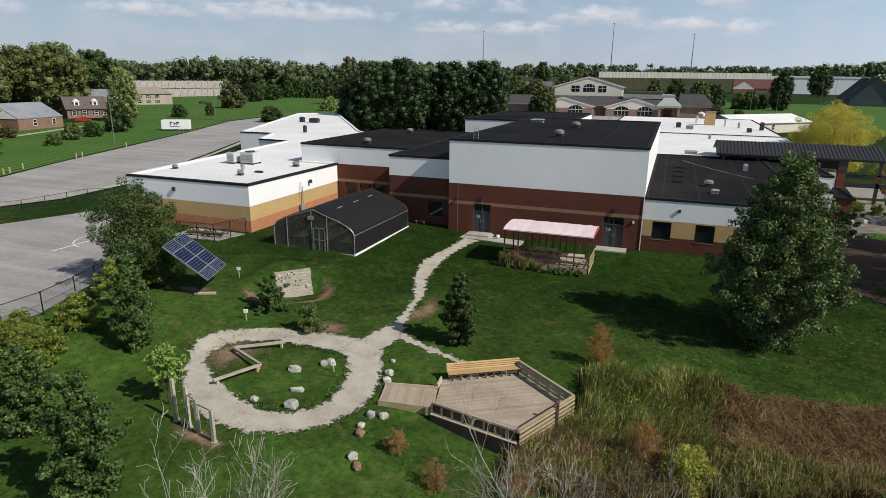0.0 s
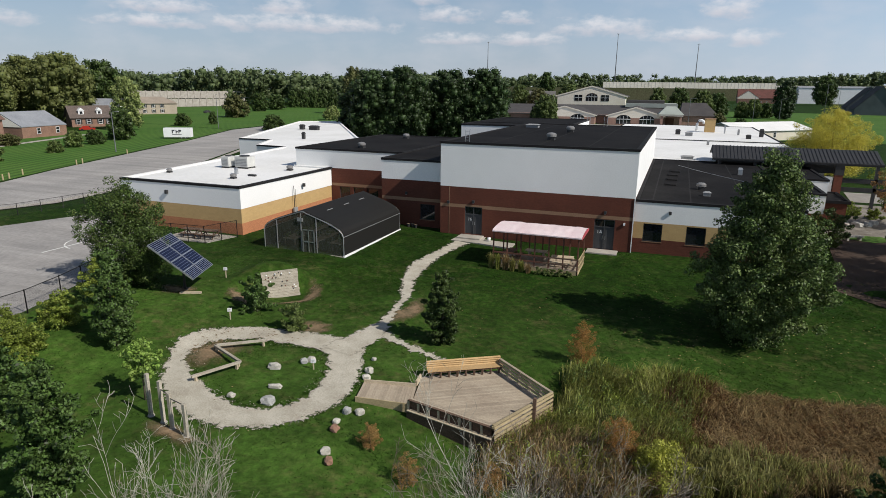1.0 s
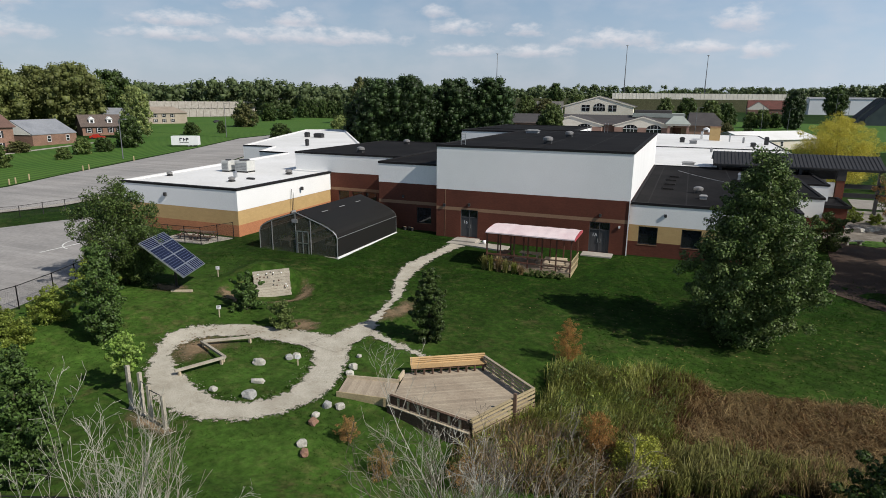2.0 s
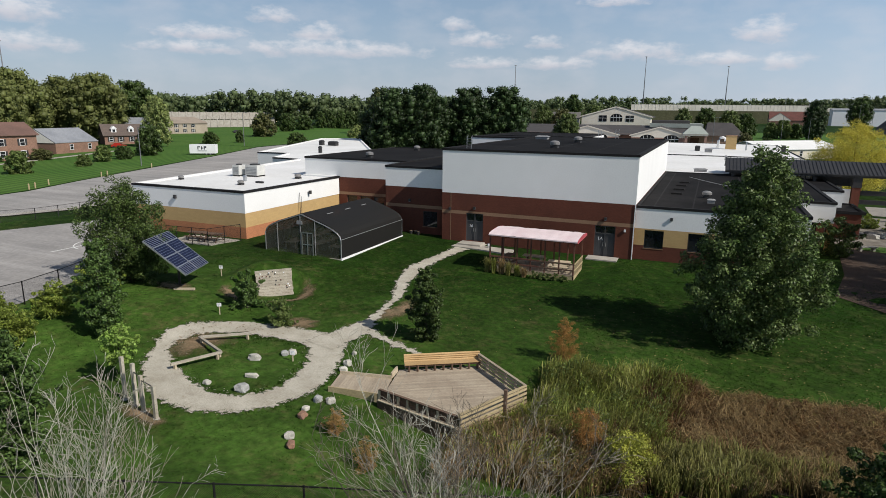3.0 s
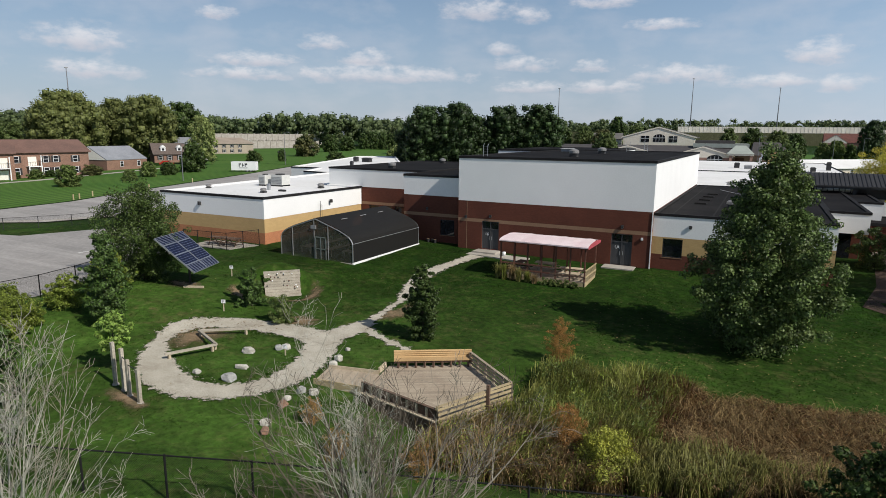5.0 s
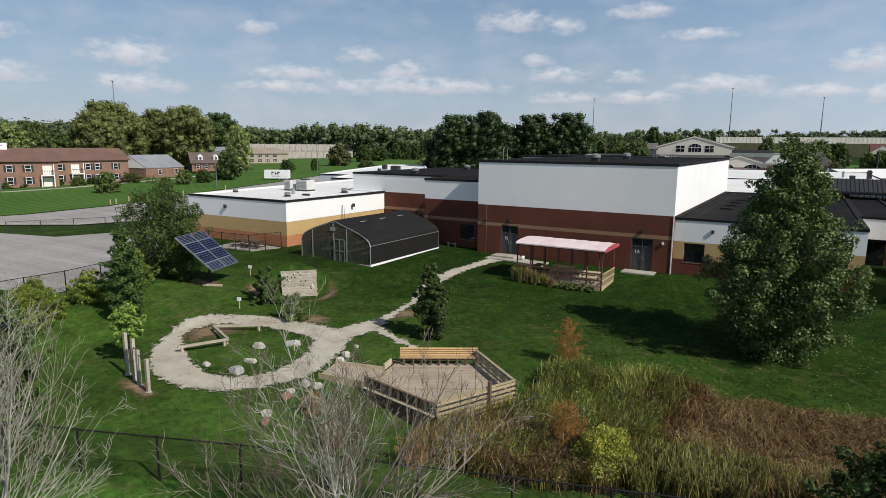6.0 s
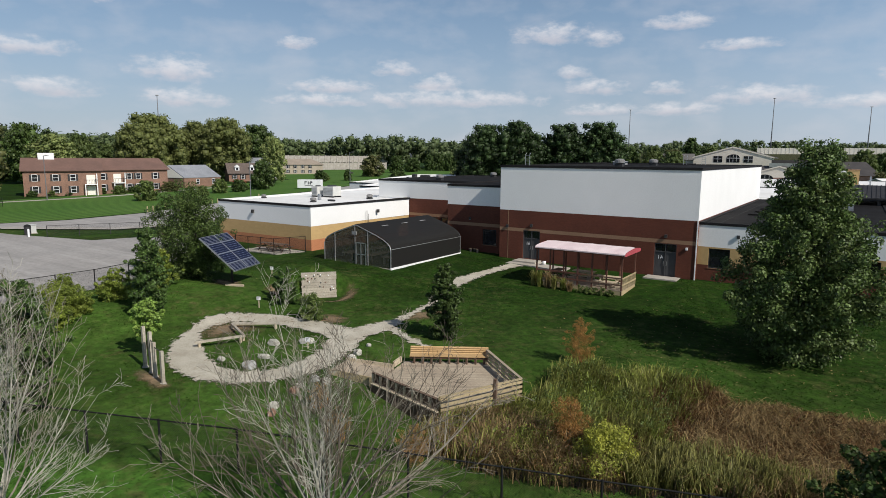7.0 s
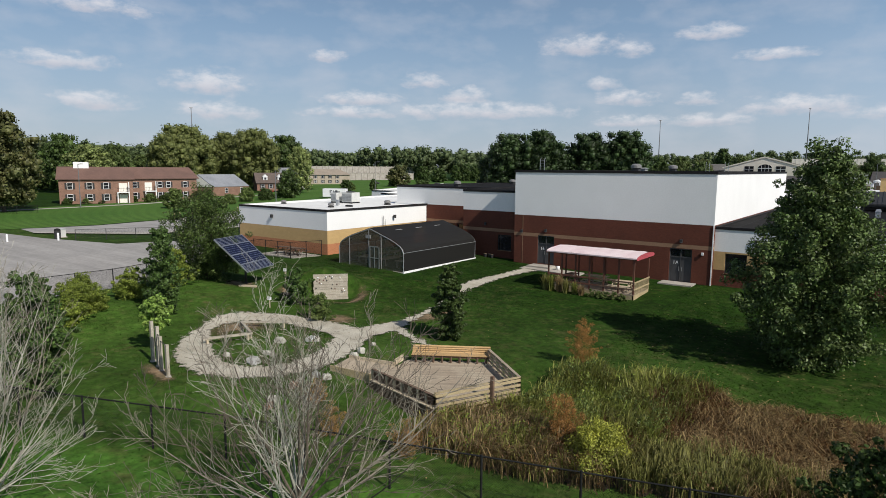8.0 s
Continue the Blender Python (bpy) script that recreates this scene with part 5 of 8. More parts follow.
def green_zone(x, y):
    return wet(x, y) * (1 - smooth01((x - 3.6 - 0.2 * (y + 27) + 1.6 * noise.noise(Vector((x * 0.7, y * 0.7, 42)))) / 1.8)) * (0.15 + 0.85 * smooth01((y + 30.5) / 2)) * (0.05 + 0.95 * blotch(x, y, 1.1, 3) ** 2)


def brown_zone(x, y):
    return wet(x, y) * smooth01((x - 3.2 + 0.2 * (y + 26) + 1.6 * noise.noise(Vector((x * 0.7, y * 0.7, 41)))) / 1.8) * smooth01(field_line(x, y) / 1.2 + 0.5) * (0.3 + 0.7 * blotch(x, y, 0.7, 8))


def front_zone(x, y):
    return wet(x, y) * smooth01((x - 4.4) / 0.8) * smooth01(0.4 - field_line(x, y) / 1.0) * blotch(x, y, 0.8, 15)


def straw_zone(x, y):
    return wet(x, y) * (1 - smooth01((x - 3.6) / 1.2)) * smooth01((-29.2 - y) / 1.5) * (0.1 + 0.9 * blotch(x, y, 0.8, 5))


def fringe(x, y):
    e = north_edge(x)
    return 1.0 if wet(x, y) and y > e - 1.3 else 0


def edge_zone(x, y):
    """The reddish rim of the dead field, next to the standing green."""
    return wet(x, y) * max(0, 1 - abs(x - 3.6 - 0.25 * (y + 28)) / 1.6) * smooth01((y + 32.5) / 1.5)


def marsh_floor():
    mb, st, ix = Mesh(), 0.4, {}

    def corner(i, j):
        if (i, j) not in ix:
            ix[i, j] = len(mb.v)
            x, y = -6 + i * st, -40 + j * st
            mb.v.append((x, y, ground(x, y) + 0.05))
        return ix[i, j]
    for i in range(92):
        for j in range(46):
            if wet(-6 + (i + 0.5) * st, -40 + (j + 0.5) * st) and -40 + (j + 0.5) * st < north_edge(-6 + i * st) - 0.5:
                mb.f.append((corner(i, j), corner(i + 1, j), corner(i + 1, j + 1), corner(i, j + 1)))
    structure("marsh_floor", mb, MARSH, "dark wet soil under the marsh plants", "soil", True)


marsh_floor()
reed_bed("reeds", "tall green and yellowing reeds beside the timber deck", 19000, 61, green_zone, 0.4, 1.3, 0.028, REEDG, 0.45, 16, 0.2, 0.1)
reed_bed("reeds", "matted rust-brown dead marsh plants in the hollow", 32000, 62, brown_zone, 0.25, 0.62, 0.028, REEDB, 1.5, 12, 0.25, 0.45)
reed_bed("reeds", "pale bent straws lying on the dead marsh plants", 32000, 67, lambda x, y: brown_zone(x, y) * (0.12 + 0.88 * blotch(x, y, 1.3, 31) ** 2) * smooth01((x - 3.8) / 2), 0.32, 0.7, 0.026, REEDT, 1.7, 12, 0.2, 0.5)
reed_bed("reeds", "reddish-brown dry stems at the rim of the marsh", 9000, 69, edge_zone, 0.4, 1.0, 0.026, REEDB, 0.5, 14, 0.22, 0.1)
reed_bed("reeds", "standing yellow-green reeds along the fence", 9000, 68, lambda x, y: front_zone(x, y) * (1 - 0.75 * smooth01((x - 8) / 3)), 0.6, 1.4, 0.028, REEDY, 0.4, 18, 0.17, 0.2)
reed_bed("reeds", "dry straw-coloured reeds along the fence", 9000, 70, lambda x, y: front_zone(x, y) * smooth01((x - 6) / 3), 0.5, 1.15, 0.026, REEDT, 0.6, 16, 0.2, 0.25)
reed_bed("reeds", "yellowing reeds among the green ones", 7000, 71, green_zone, 0.4, 1.15, 0.03, REEDY, 0.5, 14, 0.2, 0.15)
reed_bed("reeds", "dry straw-coloured grasses along the fence", 10000, 63, straw_zone, 0.4, 1.2, 0.028, REEDT, 0.55, 10, 0.25, 0.1)
reed_bed("reeds", "olive-green marsh grass among the dry stems", 9000, 64, lambda x, y: wet(x, y) * (1 - smooth01((x - 3.5) / 2)) * blotch(x, y, 0.6, 21), 0.3, 1.0, 0.035, REEDG, 0.6, 12, 0.22, 0.15)
reed_bed("reeds", "yellow-green grass fringe where the lawn meets the marsh", 6000, 65, fringe, 0.2, 0.55, 0.03, REEDY, 0.8, 8, 0.3, 0.2)
reed_bed("reeds", "dark dead stems deep in the marsh", 12000, 66, wet, 0.15, 0.55, 0.045, DEADST, 1.0, 10, 0.3, 0.3)


def marsh_clumps(label, count, seed, where, size, leaf, per, material):
    """Low leafy masses among the blades."""
    rs = np.random.RandomState(seed)
    cs, rr, ct = [], [], []
    tries = 0
    while len(cs) < count and tries < count * 60:
        tries += 1
        x, y = rs.uniform(-8, 34), rs.uniform(-44, -20)
        if rs.uniform() > where(x, y):
            continue
        r = size * rs.uniform(0.5, 1.4)
        cs.append((x, y, ground(x, y) + r * rs.uniform(0.4, 1.5)))
        rr.append(r)
        ct.append(int(per * rs.uniform(0.5, 1.5)))
    v, f = leaf_cloud(cs, rr, ct, leaf, rs, 0.9, 0.6)
    tagged(new("marsh_plants", raw_mesh("marsh_plants", v, f, material)), label, "marsh plants", kind="stuff")


marsh_clumps("leafy olive-green marsh plants between the reeds", 130, 161, green_zone, 0.45, 0.1, 150, LEAFM)
marsh_clumps("yellowing leafy weeds between the reeds", 150, 162, lambda x, y: max(green_zone(x, y), straw_zone(x, y)), 0.4, 0.11, 110, LEAFYG)
marsh_clumps("dry brown weed heads in the marsh", 150, 163, lambda x, y: max(straw_zone(x, y), 0.6 * front_zone(x, y)), 0.38, 0.1, 100, REEDB)
marsh_clumps("tan seed heads lying over the dead plants", 150, 164, lambda x, y: brown_zone(x, y) * blotch(x, y, 1.1, 31), 0.35, 0.07, 120, REEDT)
marsh_clumps("rust-brown clumps of dead plants", 110, 165, brown_zone, 0.35, 0.075, 140, REEDB)


def lawn_grass(count, seed):
    """Short blades over the near lawn, none on the paths or under things."""
    rs = np.random.RandomState(seed)
    xs, ys = rs.uniform(-34, 22, count), rs.uniform(-50, 0.2, count)
    loop = np.array([p[:2] for p in LOOP])
    dens = np.array([0.55 + 0.9 * noise.noise(Vector((x * 0.25, y * 0.25, 2))) + 0.5 * noise.noise(Vector((x * 0.9, y * 0.9, 6))) for x, y in zip(xs, ys)])
    keep = rs.uniform(0, 1, count) < np.clip(dens, 0.12, 1)
    xs, ys = xs[keep], ys[keep]
    ok = []
    line = [(-14.2, -26.6, 1.15), (-13.8, -25.1, 1.1), (-13.5, -23.6, 1.0), (-13.4, -22.0, 0.8), (-13.4, -20.7, 0.6), (-13.7, -19, 0.5), (-14.0, -17.2, 0.42), (-14.9, -15, 0.5), (-15.6, -13.2, 0.6), (-15.9, -11.3, 0.75),
            (-16.0, -9.5, 0.8), (-15.8, -7.5, 0.7), (-15.5, -5.6, 0.6), (-15.2, -4, 0.7)]
    dense = []
    n = len(LOOP)
    for i in range(n):
        for k in range(6):
            a, b = LOOP[i], LOOP[(i + 1) % n]
            dense.append([a[j] + (b[j] - a[j]) * k / 6 for j in range(3)])
    circles = np.array([(x, y, w / 2 - 0.12) for x, y, w in dense] + [(x, y, w) for x, y, w in line])
    for x, y in zip(xs, ys):
        if ((circles[:, 0] - x) ** 2 + (circles[:, 1] - y) ** 2 < circles[:, 2] ** 2).any():
            continue
        if -30.1 < x < -22 and -12 < y < -0.8 or -10.5 < x < -3.4 and -8 < y < -4.5 or x < -33 or on_deck(x, y) and y > -33 or x < -25.2 and y > 0 or -11 < x < -7.7 and -31 < y < -29:
            continue
        if x < -18 and y > -12 and x > -34 and y > 1.4:
            continue
        ok.append((x, y, ground(x, y)))
    p = np.array(ok)
    m = len(p)
    h = rs.uniform(0.03, 0.085, m)
    a, b = rs.uniform(0, 2 * np.pi, m), rs.uniform(0, 2 * np.pi, m)
    w = rs.uniform(0.02, 0.045, m)
    dx, dy = np.cos(a) * w, np.sin(a) * w
    l = h * rs.uniform(0.8, 2.4, m)
    v = np.stack([np.stack([p[:, 0] - dx, p[:, 1] - dy, p[:, 2] - 0.01], 1), np.stack([p[:, 0] + dx, p[:, 1] + dy, p[:, 2] - 0.01], 1),
                  np.stack([p[:, 0] + np.cos(b) * l, p[:, 1] + np.sin(b) * l, p[:, 2] + h], 1)], 1).reshape(-1, 3)
    tagged(new("grass", raw_mesh("grass", v, np.arange(3 * m).reshape(-1, 3), BLADE)), "short uneven green lawn grass", "grass", kind="stuff")


lawn_grass(170000, 67)


def scatter(name, label, category, spots, size, material, seed, flat=0.5):
    """Small tilted chips lying on the ground."""
    rs = np.random.RandomState(seed)
    v, f = [], []
    for x, y in spots:
        z = ground(x, y) + 0.075
        s = size * rs.uniform(0.5, 1.5)
        a = rs.uniform(0, 6.28)
        c, d = math.cos(a) * s, math.sin(a) * s
        t = rs.uniform(-0.3, 0.3) * s
        o = len(v)
        v += [(x - c, y - d, z), (x + d * 0.7, y - c * 0.7, z + t), (x + c, y + d, z), (x - d * 0.7, y + c * 0.7, z + t), (x, y, z + s * flat)]
        f += [(o, o + 1, o + 4), (o + 1, o + 2, o + 4), (o + 2, o + 3, o + 4), (o + 3, o, o + 4)]
    tagged(new(name, raw_mesh(name, np.array(v), np.array(f), material)), label, category, kind="stuff")


def path_edges(count, seed, spread):
    rs = np.random.RandomState(seed)
    res = []
    n = len(LOOP)
    while len(res) < count:
        i = rs.randint(n)
        a, b = LOOP[i], LOOP[(i + 1) % n]
        u = rs.uniform()
        x, y, w = [a[j] + (b[j] - a[j]) * u for j in range(3)]
        tx, ty = b[0] - a[0], b[1] - a[1]
        ln = math.hypot(tx, ty)
        o = rs.choice([-1, 1]) * (w / 2 + rs.normal() * spread)
        res.append((x - ty / ln * o, y + tx / ln * o))
    return res


scatter("gravel_scatter", "loose pale gravel strewn along the path edges", "gravel", path_edges(450, 68, 0.2), 0.03, GRAVEL, 69, 0.25)


def edge_tufts(count, seed):
    """Blades of grass creeping in over the edge of the path."""
    rs = np.random.RandomState(seed)
    v = []
    for x, y in path_edges(count // 6, seed, 0.13):
        z = ground(x, y)
        for _ in range(6):
            px, py = x + rs.normal() * 0.06, y + rs.normal() * 0.06
            a, l, h = rs.uniform(0, 6.28), rs.uniform(0.02, 0.06), rs.uniform(0.075, 0.115)
            b = rs.uniform(0, 6.28)
            w = rs.uniform(0.012, 0.03)
            v += [(px - math.cos(b) * w, py - math.sin(b) * w, z), (px + math.cos(b) * w, py + math.sin(b) * w, z), (px + math.cos(a) * l, py + math.sin(a) * l, z + h)]
    tagged(new("turf_edge", raw_mesh("turf_edge", np.array(v), np.arange(len(v)).reshape(-1, 3), BLADE)), "ragged grass creeping over the path edge", "grass", kind="stuff")


edge_tufts(3600, 70)
_rp = np.random.RandomState(74)
scatter("path_litter", "dark flecks of turf and leaf litter trodden into the path", "litter", [(-21.6 + _rp.normal() * 0.7, -28.6 + _rp.normal() * 1.1) for _ in range(60)] + [(-19.5 + _rp.normal() * 1.4, -26.4 + _rp.normal() * 0.4) for _ in range(50)], 0.06, DIRT, 76, 0.12)
_rs = np.random.RandomState(72)
scatter("fallen_leaves", "pale fallen leaves scattered on the lawn", "leaves", [(8.5 + _rs.normal() * 6, -15.5 + _rs.normal() * 3.5) for _ in range(420)] + [(_rs.uniform(-30, 18), _rs.uniform(-40, -4)) for _ in range(160)], 0.045, REEDT, 73, 0.3)


# ---- far trees ----
def with_hearts(v, f, centers, radii, share):
    """Adds a small rounded heart of leaves, one closed block, inside every clump."""
    q = np.array([(x, y, z) for z in (-1, 1) for x, y in ((-1, -1), (1, -1), (1, 1), (-1, 1))]) * share * 0.577
    c = np.array(centers)[:, None, :] + q[None] * np.array(radii)[:, None, None]
    g = np.array([(3, 2, 1, 0), (4, 5, 6, 7), (0, 1, 5, 4), (1, 2, 6, 5), (2, 3, 7, 6), (3, 0, 4, 7)])
    o = len(v) + 8 * np.arange(len(c))[:, None, None]
    return np.concatenate([v, c.reshape(-1, 3)]), np.concatenate([f, (g[None] + o).reshape(-1, 4)])


def lump_crown(h, r, shape, lumps, per, leaf, material, seed, base):
    """A far crown: rounded lumps of leaves over the whole outline, with dark gaps between them."""
    rs = np.random.RandomState(seed)
    cs, rr, ct = [], [], []
    lumps = int(lumps * 1.8)
    for i in range(lumps):
        u = (i + rs.uniform()) / lumps
        prof = PROFILE[shape](u)
        a = 2.4 * i + rs.normal() * 0.3
        q = r * prof * rs.uniform(0.45, 0.9) if u < 0.85 else r * 0.5 * rs.uniform()
        k = r * rs.uniform(0.11, 0.25) * (0.75 + 0.25 * prof)
        cs.append((q * math.cos(a), q * math.sin(a), u * (h - base) * 0.95))
        rr.append(k)
        ct.append(int(per * (k / (0.23 * r)) ** 2))
    for i in range(lumps // 6):
        u = rs.uniform(0.1, 0.85)
        q = r * PROFILE[shape](u) * rs.uniform(0, 0.4)
        a = rs.uniform(0, 6.28)
        cs.append((q * math.cos(a), q * math.sin(a), u * (h - base)))
        rr.append(r * 0.36)
        ct.append(per)
    v, f = with_hearts(*leaf_cloud(cs, rr, ct, leaf, rs, 0.85, 0.0, 0.5, 0.55, 0.75), cs, rr, 0.68)
    return raw_mesh("crown", v, f, material), cs


def far_tree_kind(h, r, shape, lumps, per, leaf, material, seed, base):
    me, cs = lump_crown(h, r, shape, lumps, per, leaf, material, seed, base)
    return me, trunk_mesh(h * 0.9, 0.018 * h, cs, base, seed, 8).data("trunk", BARK), base, h, r


LEAFPG = leaf_mat("pale_yellow_green_leaf", (0.26, 0.3, 0.1), (0.2, 0.25, 0.08), 0.25, 0.5)
LEAFBR = leaf_mat("brownish_olive_leaf", (0.13, 0.125, 0.045), (0.1, 0.115, 0.04), 0.25, 0.5)
FAROL = leaf_mat("far_olive_leaf", (0.14, 0.17, 0.05), (0.185, 0.2, 0.065), 0.35, 0.3)
FARGR = leaf_mat("far_green_leaf", (0.095, 0.14, 0.04), (0.13, 0.165, 0.05), 0.35, 0.3)
KINDS = {"dark": far_tree_kind(18.5, 7.2, "broad", 150, 80, 0.36, LEAFDK, 71, 0.8), "dark2": far_tree_kind(19.5, 7.2, "broad", 150, 80, 0.36, LEAFDK, 72, 1.0),
         "olive": far_tree_kind(18, 8.6, "broad", 140, 75, 0.44, FAROL, 73, 1.5), "olive2": far_tree_kind(16, 7.6, "broad", 130, 75, 0.42, FAROL, 74, 1.5),
         "mid": far_tree_kind(14, 6.0, "broad", 110, 66, 0.42, FARGR, 75, 1.0), "mid2": far_tree_kind(14, 6.2, "broad", 110, 66, 0.42, LEAFD, 78, 1.0), "pale": far_tree_kind(14, 5.0, "oval", 80, 80, 0.36, LEAFPG, 79, 1.2),
         "brown": far_tree_kind(16, 6.0, "oval", 90, 80, 0.4, LEAFBR, 80, 1.5), "bush": far_tree_kind(4, 2.6, "dome", 46, 60, 0.3, LEAFM, 76, 0.1), "bushd": far_tree_kind(5, 3.0, "dome", 50, 60, 0.32, LEAFD, 77, 0.1),
         "bushb": far_tree_kind(5, 3.2, "dome", 50, 60, 0.32, LEAFBR, 81, 0.1), "bushy": far_tree_kind(4, 2.8, "dome", 46, 60, 0.3, LEAFPG, 82, 0.1)}


def far_tree(kind, x, y, h, r, label, turn, category="tree", group="trees beyond the school"):
    me, tr, base, h0, r0 = KINDS[kind]
    t = thing("tree" if category == "tree" else "shrub", x, y, ground(x, y) - 0.1, label, category, rz=turn, group=group)
    t.scale = (1.12 * r / r0, 1.12 * r / r0, h / h0)
    c = part("crown", me, None, t)
    c.location.z = base
    part("trunk", tr, None, t)
    return t


for i, (x, y, h, r, k) in enumerate(((-79, 96, 15.5, 6.0, "dark"), (-72, 90, 18.6, 6.6, "dark2"), (-64, 93, 19.4, 6.9, "dark"), (-69, 101, 18.0, 6.4, "dark"), (-54.5, 101, 18.8, 6.4, "dark2"), (-46, 104, 19.2, 7.0, "dark2"), (-60, 106, 16, 6, "dark2"))):
    far_tree(k, x, y, h, r, "tall dense dark-green tree behind the school", i * 47)
OLIVE = [(-213, 100, 23.3, 9.5, "olive"), (-200, 102, 24.3, 10.5, "olive"), (-203, 121, 22.8, 8.1, "mid2"), (-214, 133, 20.5, 7.5, "olive2"), (-205, 74, 24.7, 11.0, "olive"), (-213, 84, 23.2, 9.0, "olive2"), (-196, 65, 20.5, 8.0, "olive"),
         (-212, 36, 19.7, 6.6, "mid2"), (-186, 33, 15.8, 6.9, "pale"), (-197, 46, 16.3, 5.0, "mid"), (-256, 85, 14.3, 6.0, "mid"), (-232, 58, 15, 7, "mid2"), (-225, 14, 18, 7.5, "mid"), (-240, 36, 16, 8, "mid2"), (-157, 90, 16.6, 4.6, "pale"),
         (-124.5, -9, 19.5, 6.6, "brown"), (-129, -15, 20.5, 7.5, "olive2"), (-121, -24, 15, 5.0, "olive2"), (-168, 2, 17, 6.2, "mid"), (-170, -22, 18, 7.5, "olive"), (-236, 118, 22, 8, "olive2"), (-240, 140, 20, 8, "mid2")]
for i, (x, y, h, r, k) in enumerate(OLIVE):
    far_tree(k, x, y, h, r, {"pale": "pale yellow-green tree before the houses", "brown": "broad tree turning brown beside the flats"}.get(k, "broad green tree turning olive behind the houses"), i * 61)
SHRUBS = [(-112, 18.2, 4.3, 2.4, "bush"), (-130, 63, 8.2, 3.4, "bushd"), (-123, 44, 3.8, 2.1, "bush"), (-125, 51, 3.4, 2.0, "bushd"), (-131, 56, 3.0, 2.4, "bushd"), (-158, 113, 4.5, 2.6, "bushd"), (-156, 126, 4.7, 1.7, "bushd"), (-165, 122, 3.2, 2.2, "bush"), (-184, 173, 10.4, 6.3, "bushb"),
          (-219, 236, 10.5, 4.9, "bushd"), (-227, 263, 9.3, 5.5, "bushd"), (-118, 110, 5.1, 3.7, "bushd"), (-136, 176, 6.0, 3.8, "bushy"), (-116, 34, 2.6, 1.6, "bush"), (-138.6, 40, 2.8, 2.6, "bushb"), (-137.5, 26, 2.2, 1.8, "bush"), (-141.2, 31.5, 1.7, 1.3, "bushd"), (-140.6, 34.6, 1.5, 1.2, "bush"), (-142.0, 24.0, 1.6, 1.3, "bushd"), (-142.2, 13.2, 1.7, 1.4, "bush"), (-141.0, 16.2, 1.4, 1.2, "bushd"), (-143.4, 9.5, 1.5, 1.2, "bushd")]
for x, y in ((-243, 304), (-238, 309), (-233, 313), (-228, 317), (-223, 321), (-218, 326), (-212, 330)):
    SHRUBS.append((x, y, 11.5 + (x % 3) * 0.5, 4.4, "bushd"))
for i, (x, y, h, r, k) in enumerate(SHRUBS):
    far_tree(k, x, y, h, r, {"bushb": "rounded shrub with brownish-olive leaves on the far lawn", "bushy": "rounded yellow autumn shrub on the far lawn", "bushd": "rounded dark-green shrub on the far lawn"}.get(k, "rounded green shrub on the far lawn"), i * 37, "shrub", "shrubs on the far lawn")
EASTERN = [(-158, 234, 24.5, 6.0, "brown"), (-40, 156, 12.0, 4.1, "mid"), (-44, 165, 10, 3.5, "mid2"), (-77, 266, 15.8, 5.6, "mid"), (-90, 270, 15.7, 6, "mid2"), (-66, 262, 14.5, 5.6, "brown"), (-150, 690, 34.0, 9.5, "mid2"), (-8, 262, 15.4, 4.2, "mid"),
           (2, 268, 15.6, 5.0, "mid2"), (12, 272, 14.5, 5.1, "mid"), (20, 285, 13.4, 5.0, "mid2"), (-62, 330, 17.0, 7, "mid"), (53, 312, 20.4, 5.4, "dark"), (142, 700, 31.0, 11.0, "mid2"), (-100, 300, 16.4, 7, "mid"), (-125, 290, 16.0, 7, "mid2")]
for i, (x, y, h, r, k) in enumerate(EASTERN):
    far_tree(k, x, y, h, r, "green tree beyond the second school" if k != "brown" else "tall sparse tree turning brown beyond the lawn", i * 53, "tree", "trees round the second school")
for i, (x, y, h, r, k) in enumerate(((34, 319, 8.7, 3.9, "bush"), (40, 323, 9.9, 4.6, "bush"), (47, 328, 8.2, 3.9, "bushd"), (17, 205, 6.0, 3.0, "bushb"), (24, 198, 4.5, 2.6, "bushd"), (-6, 208, 3.2, 2.0, "bushd"))):
    far_tree(k, x, y, h, r, "rounded green shrub near the second school", i * 29, "shrub", "shrubs near the second school")

# how high the woods rise over the skyline, by azimuth, in degrees
SKYLINE = [(74, 1.7), (77, 1.75), (82, 1.42), (88, 1.34), (93, 1.5), (98, 1.5), (103, 1.55), (107, 1.25), (114, 1.6), (119, 1.75), (123, 1.6), (127, 1.8), (131, 2.0), (135, 1.5), (140, 1.7), (146, 2.0), (154, 1.5), (158, 1.9), (172, 2.2), (186, 2.2)]


def skyline(az):
    for (a, p), (b, q) in zip(SKYLINE, SKYLINE[1:]):
        if az <= b:
            return p + (q - p) * max(0, az - a) / (b - a)
    return 2.0


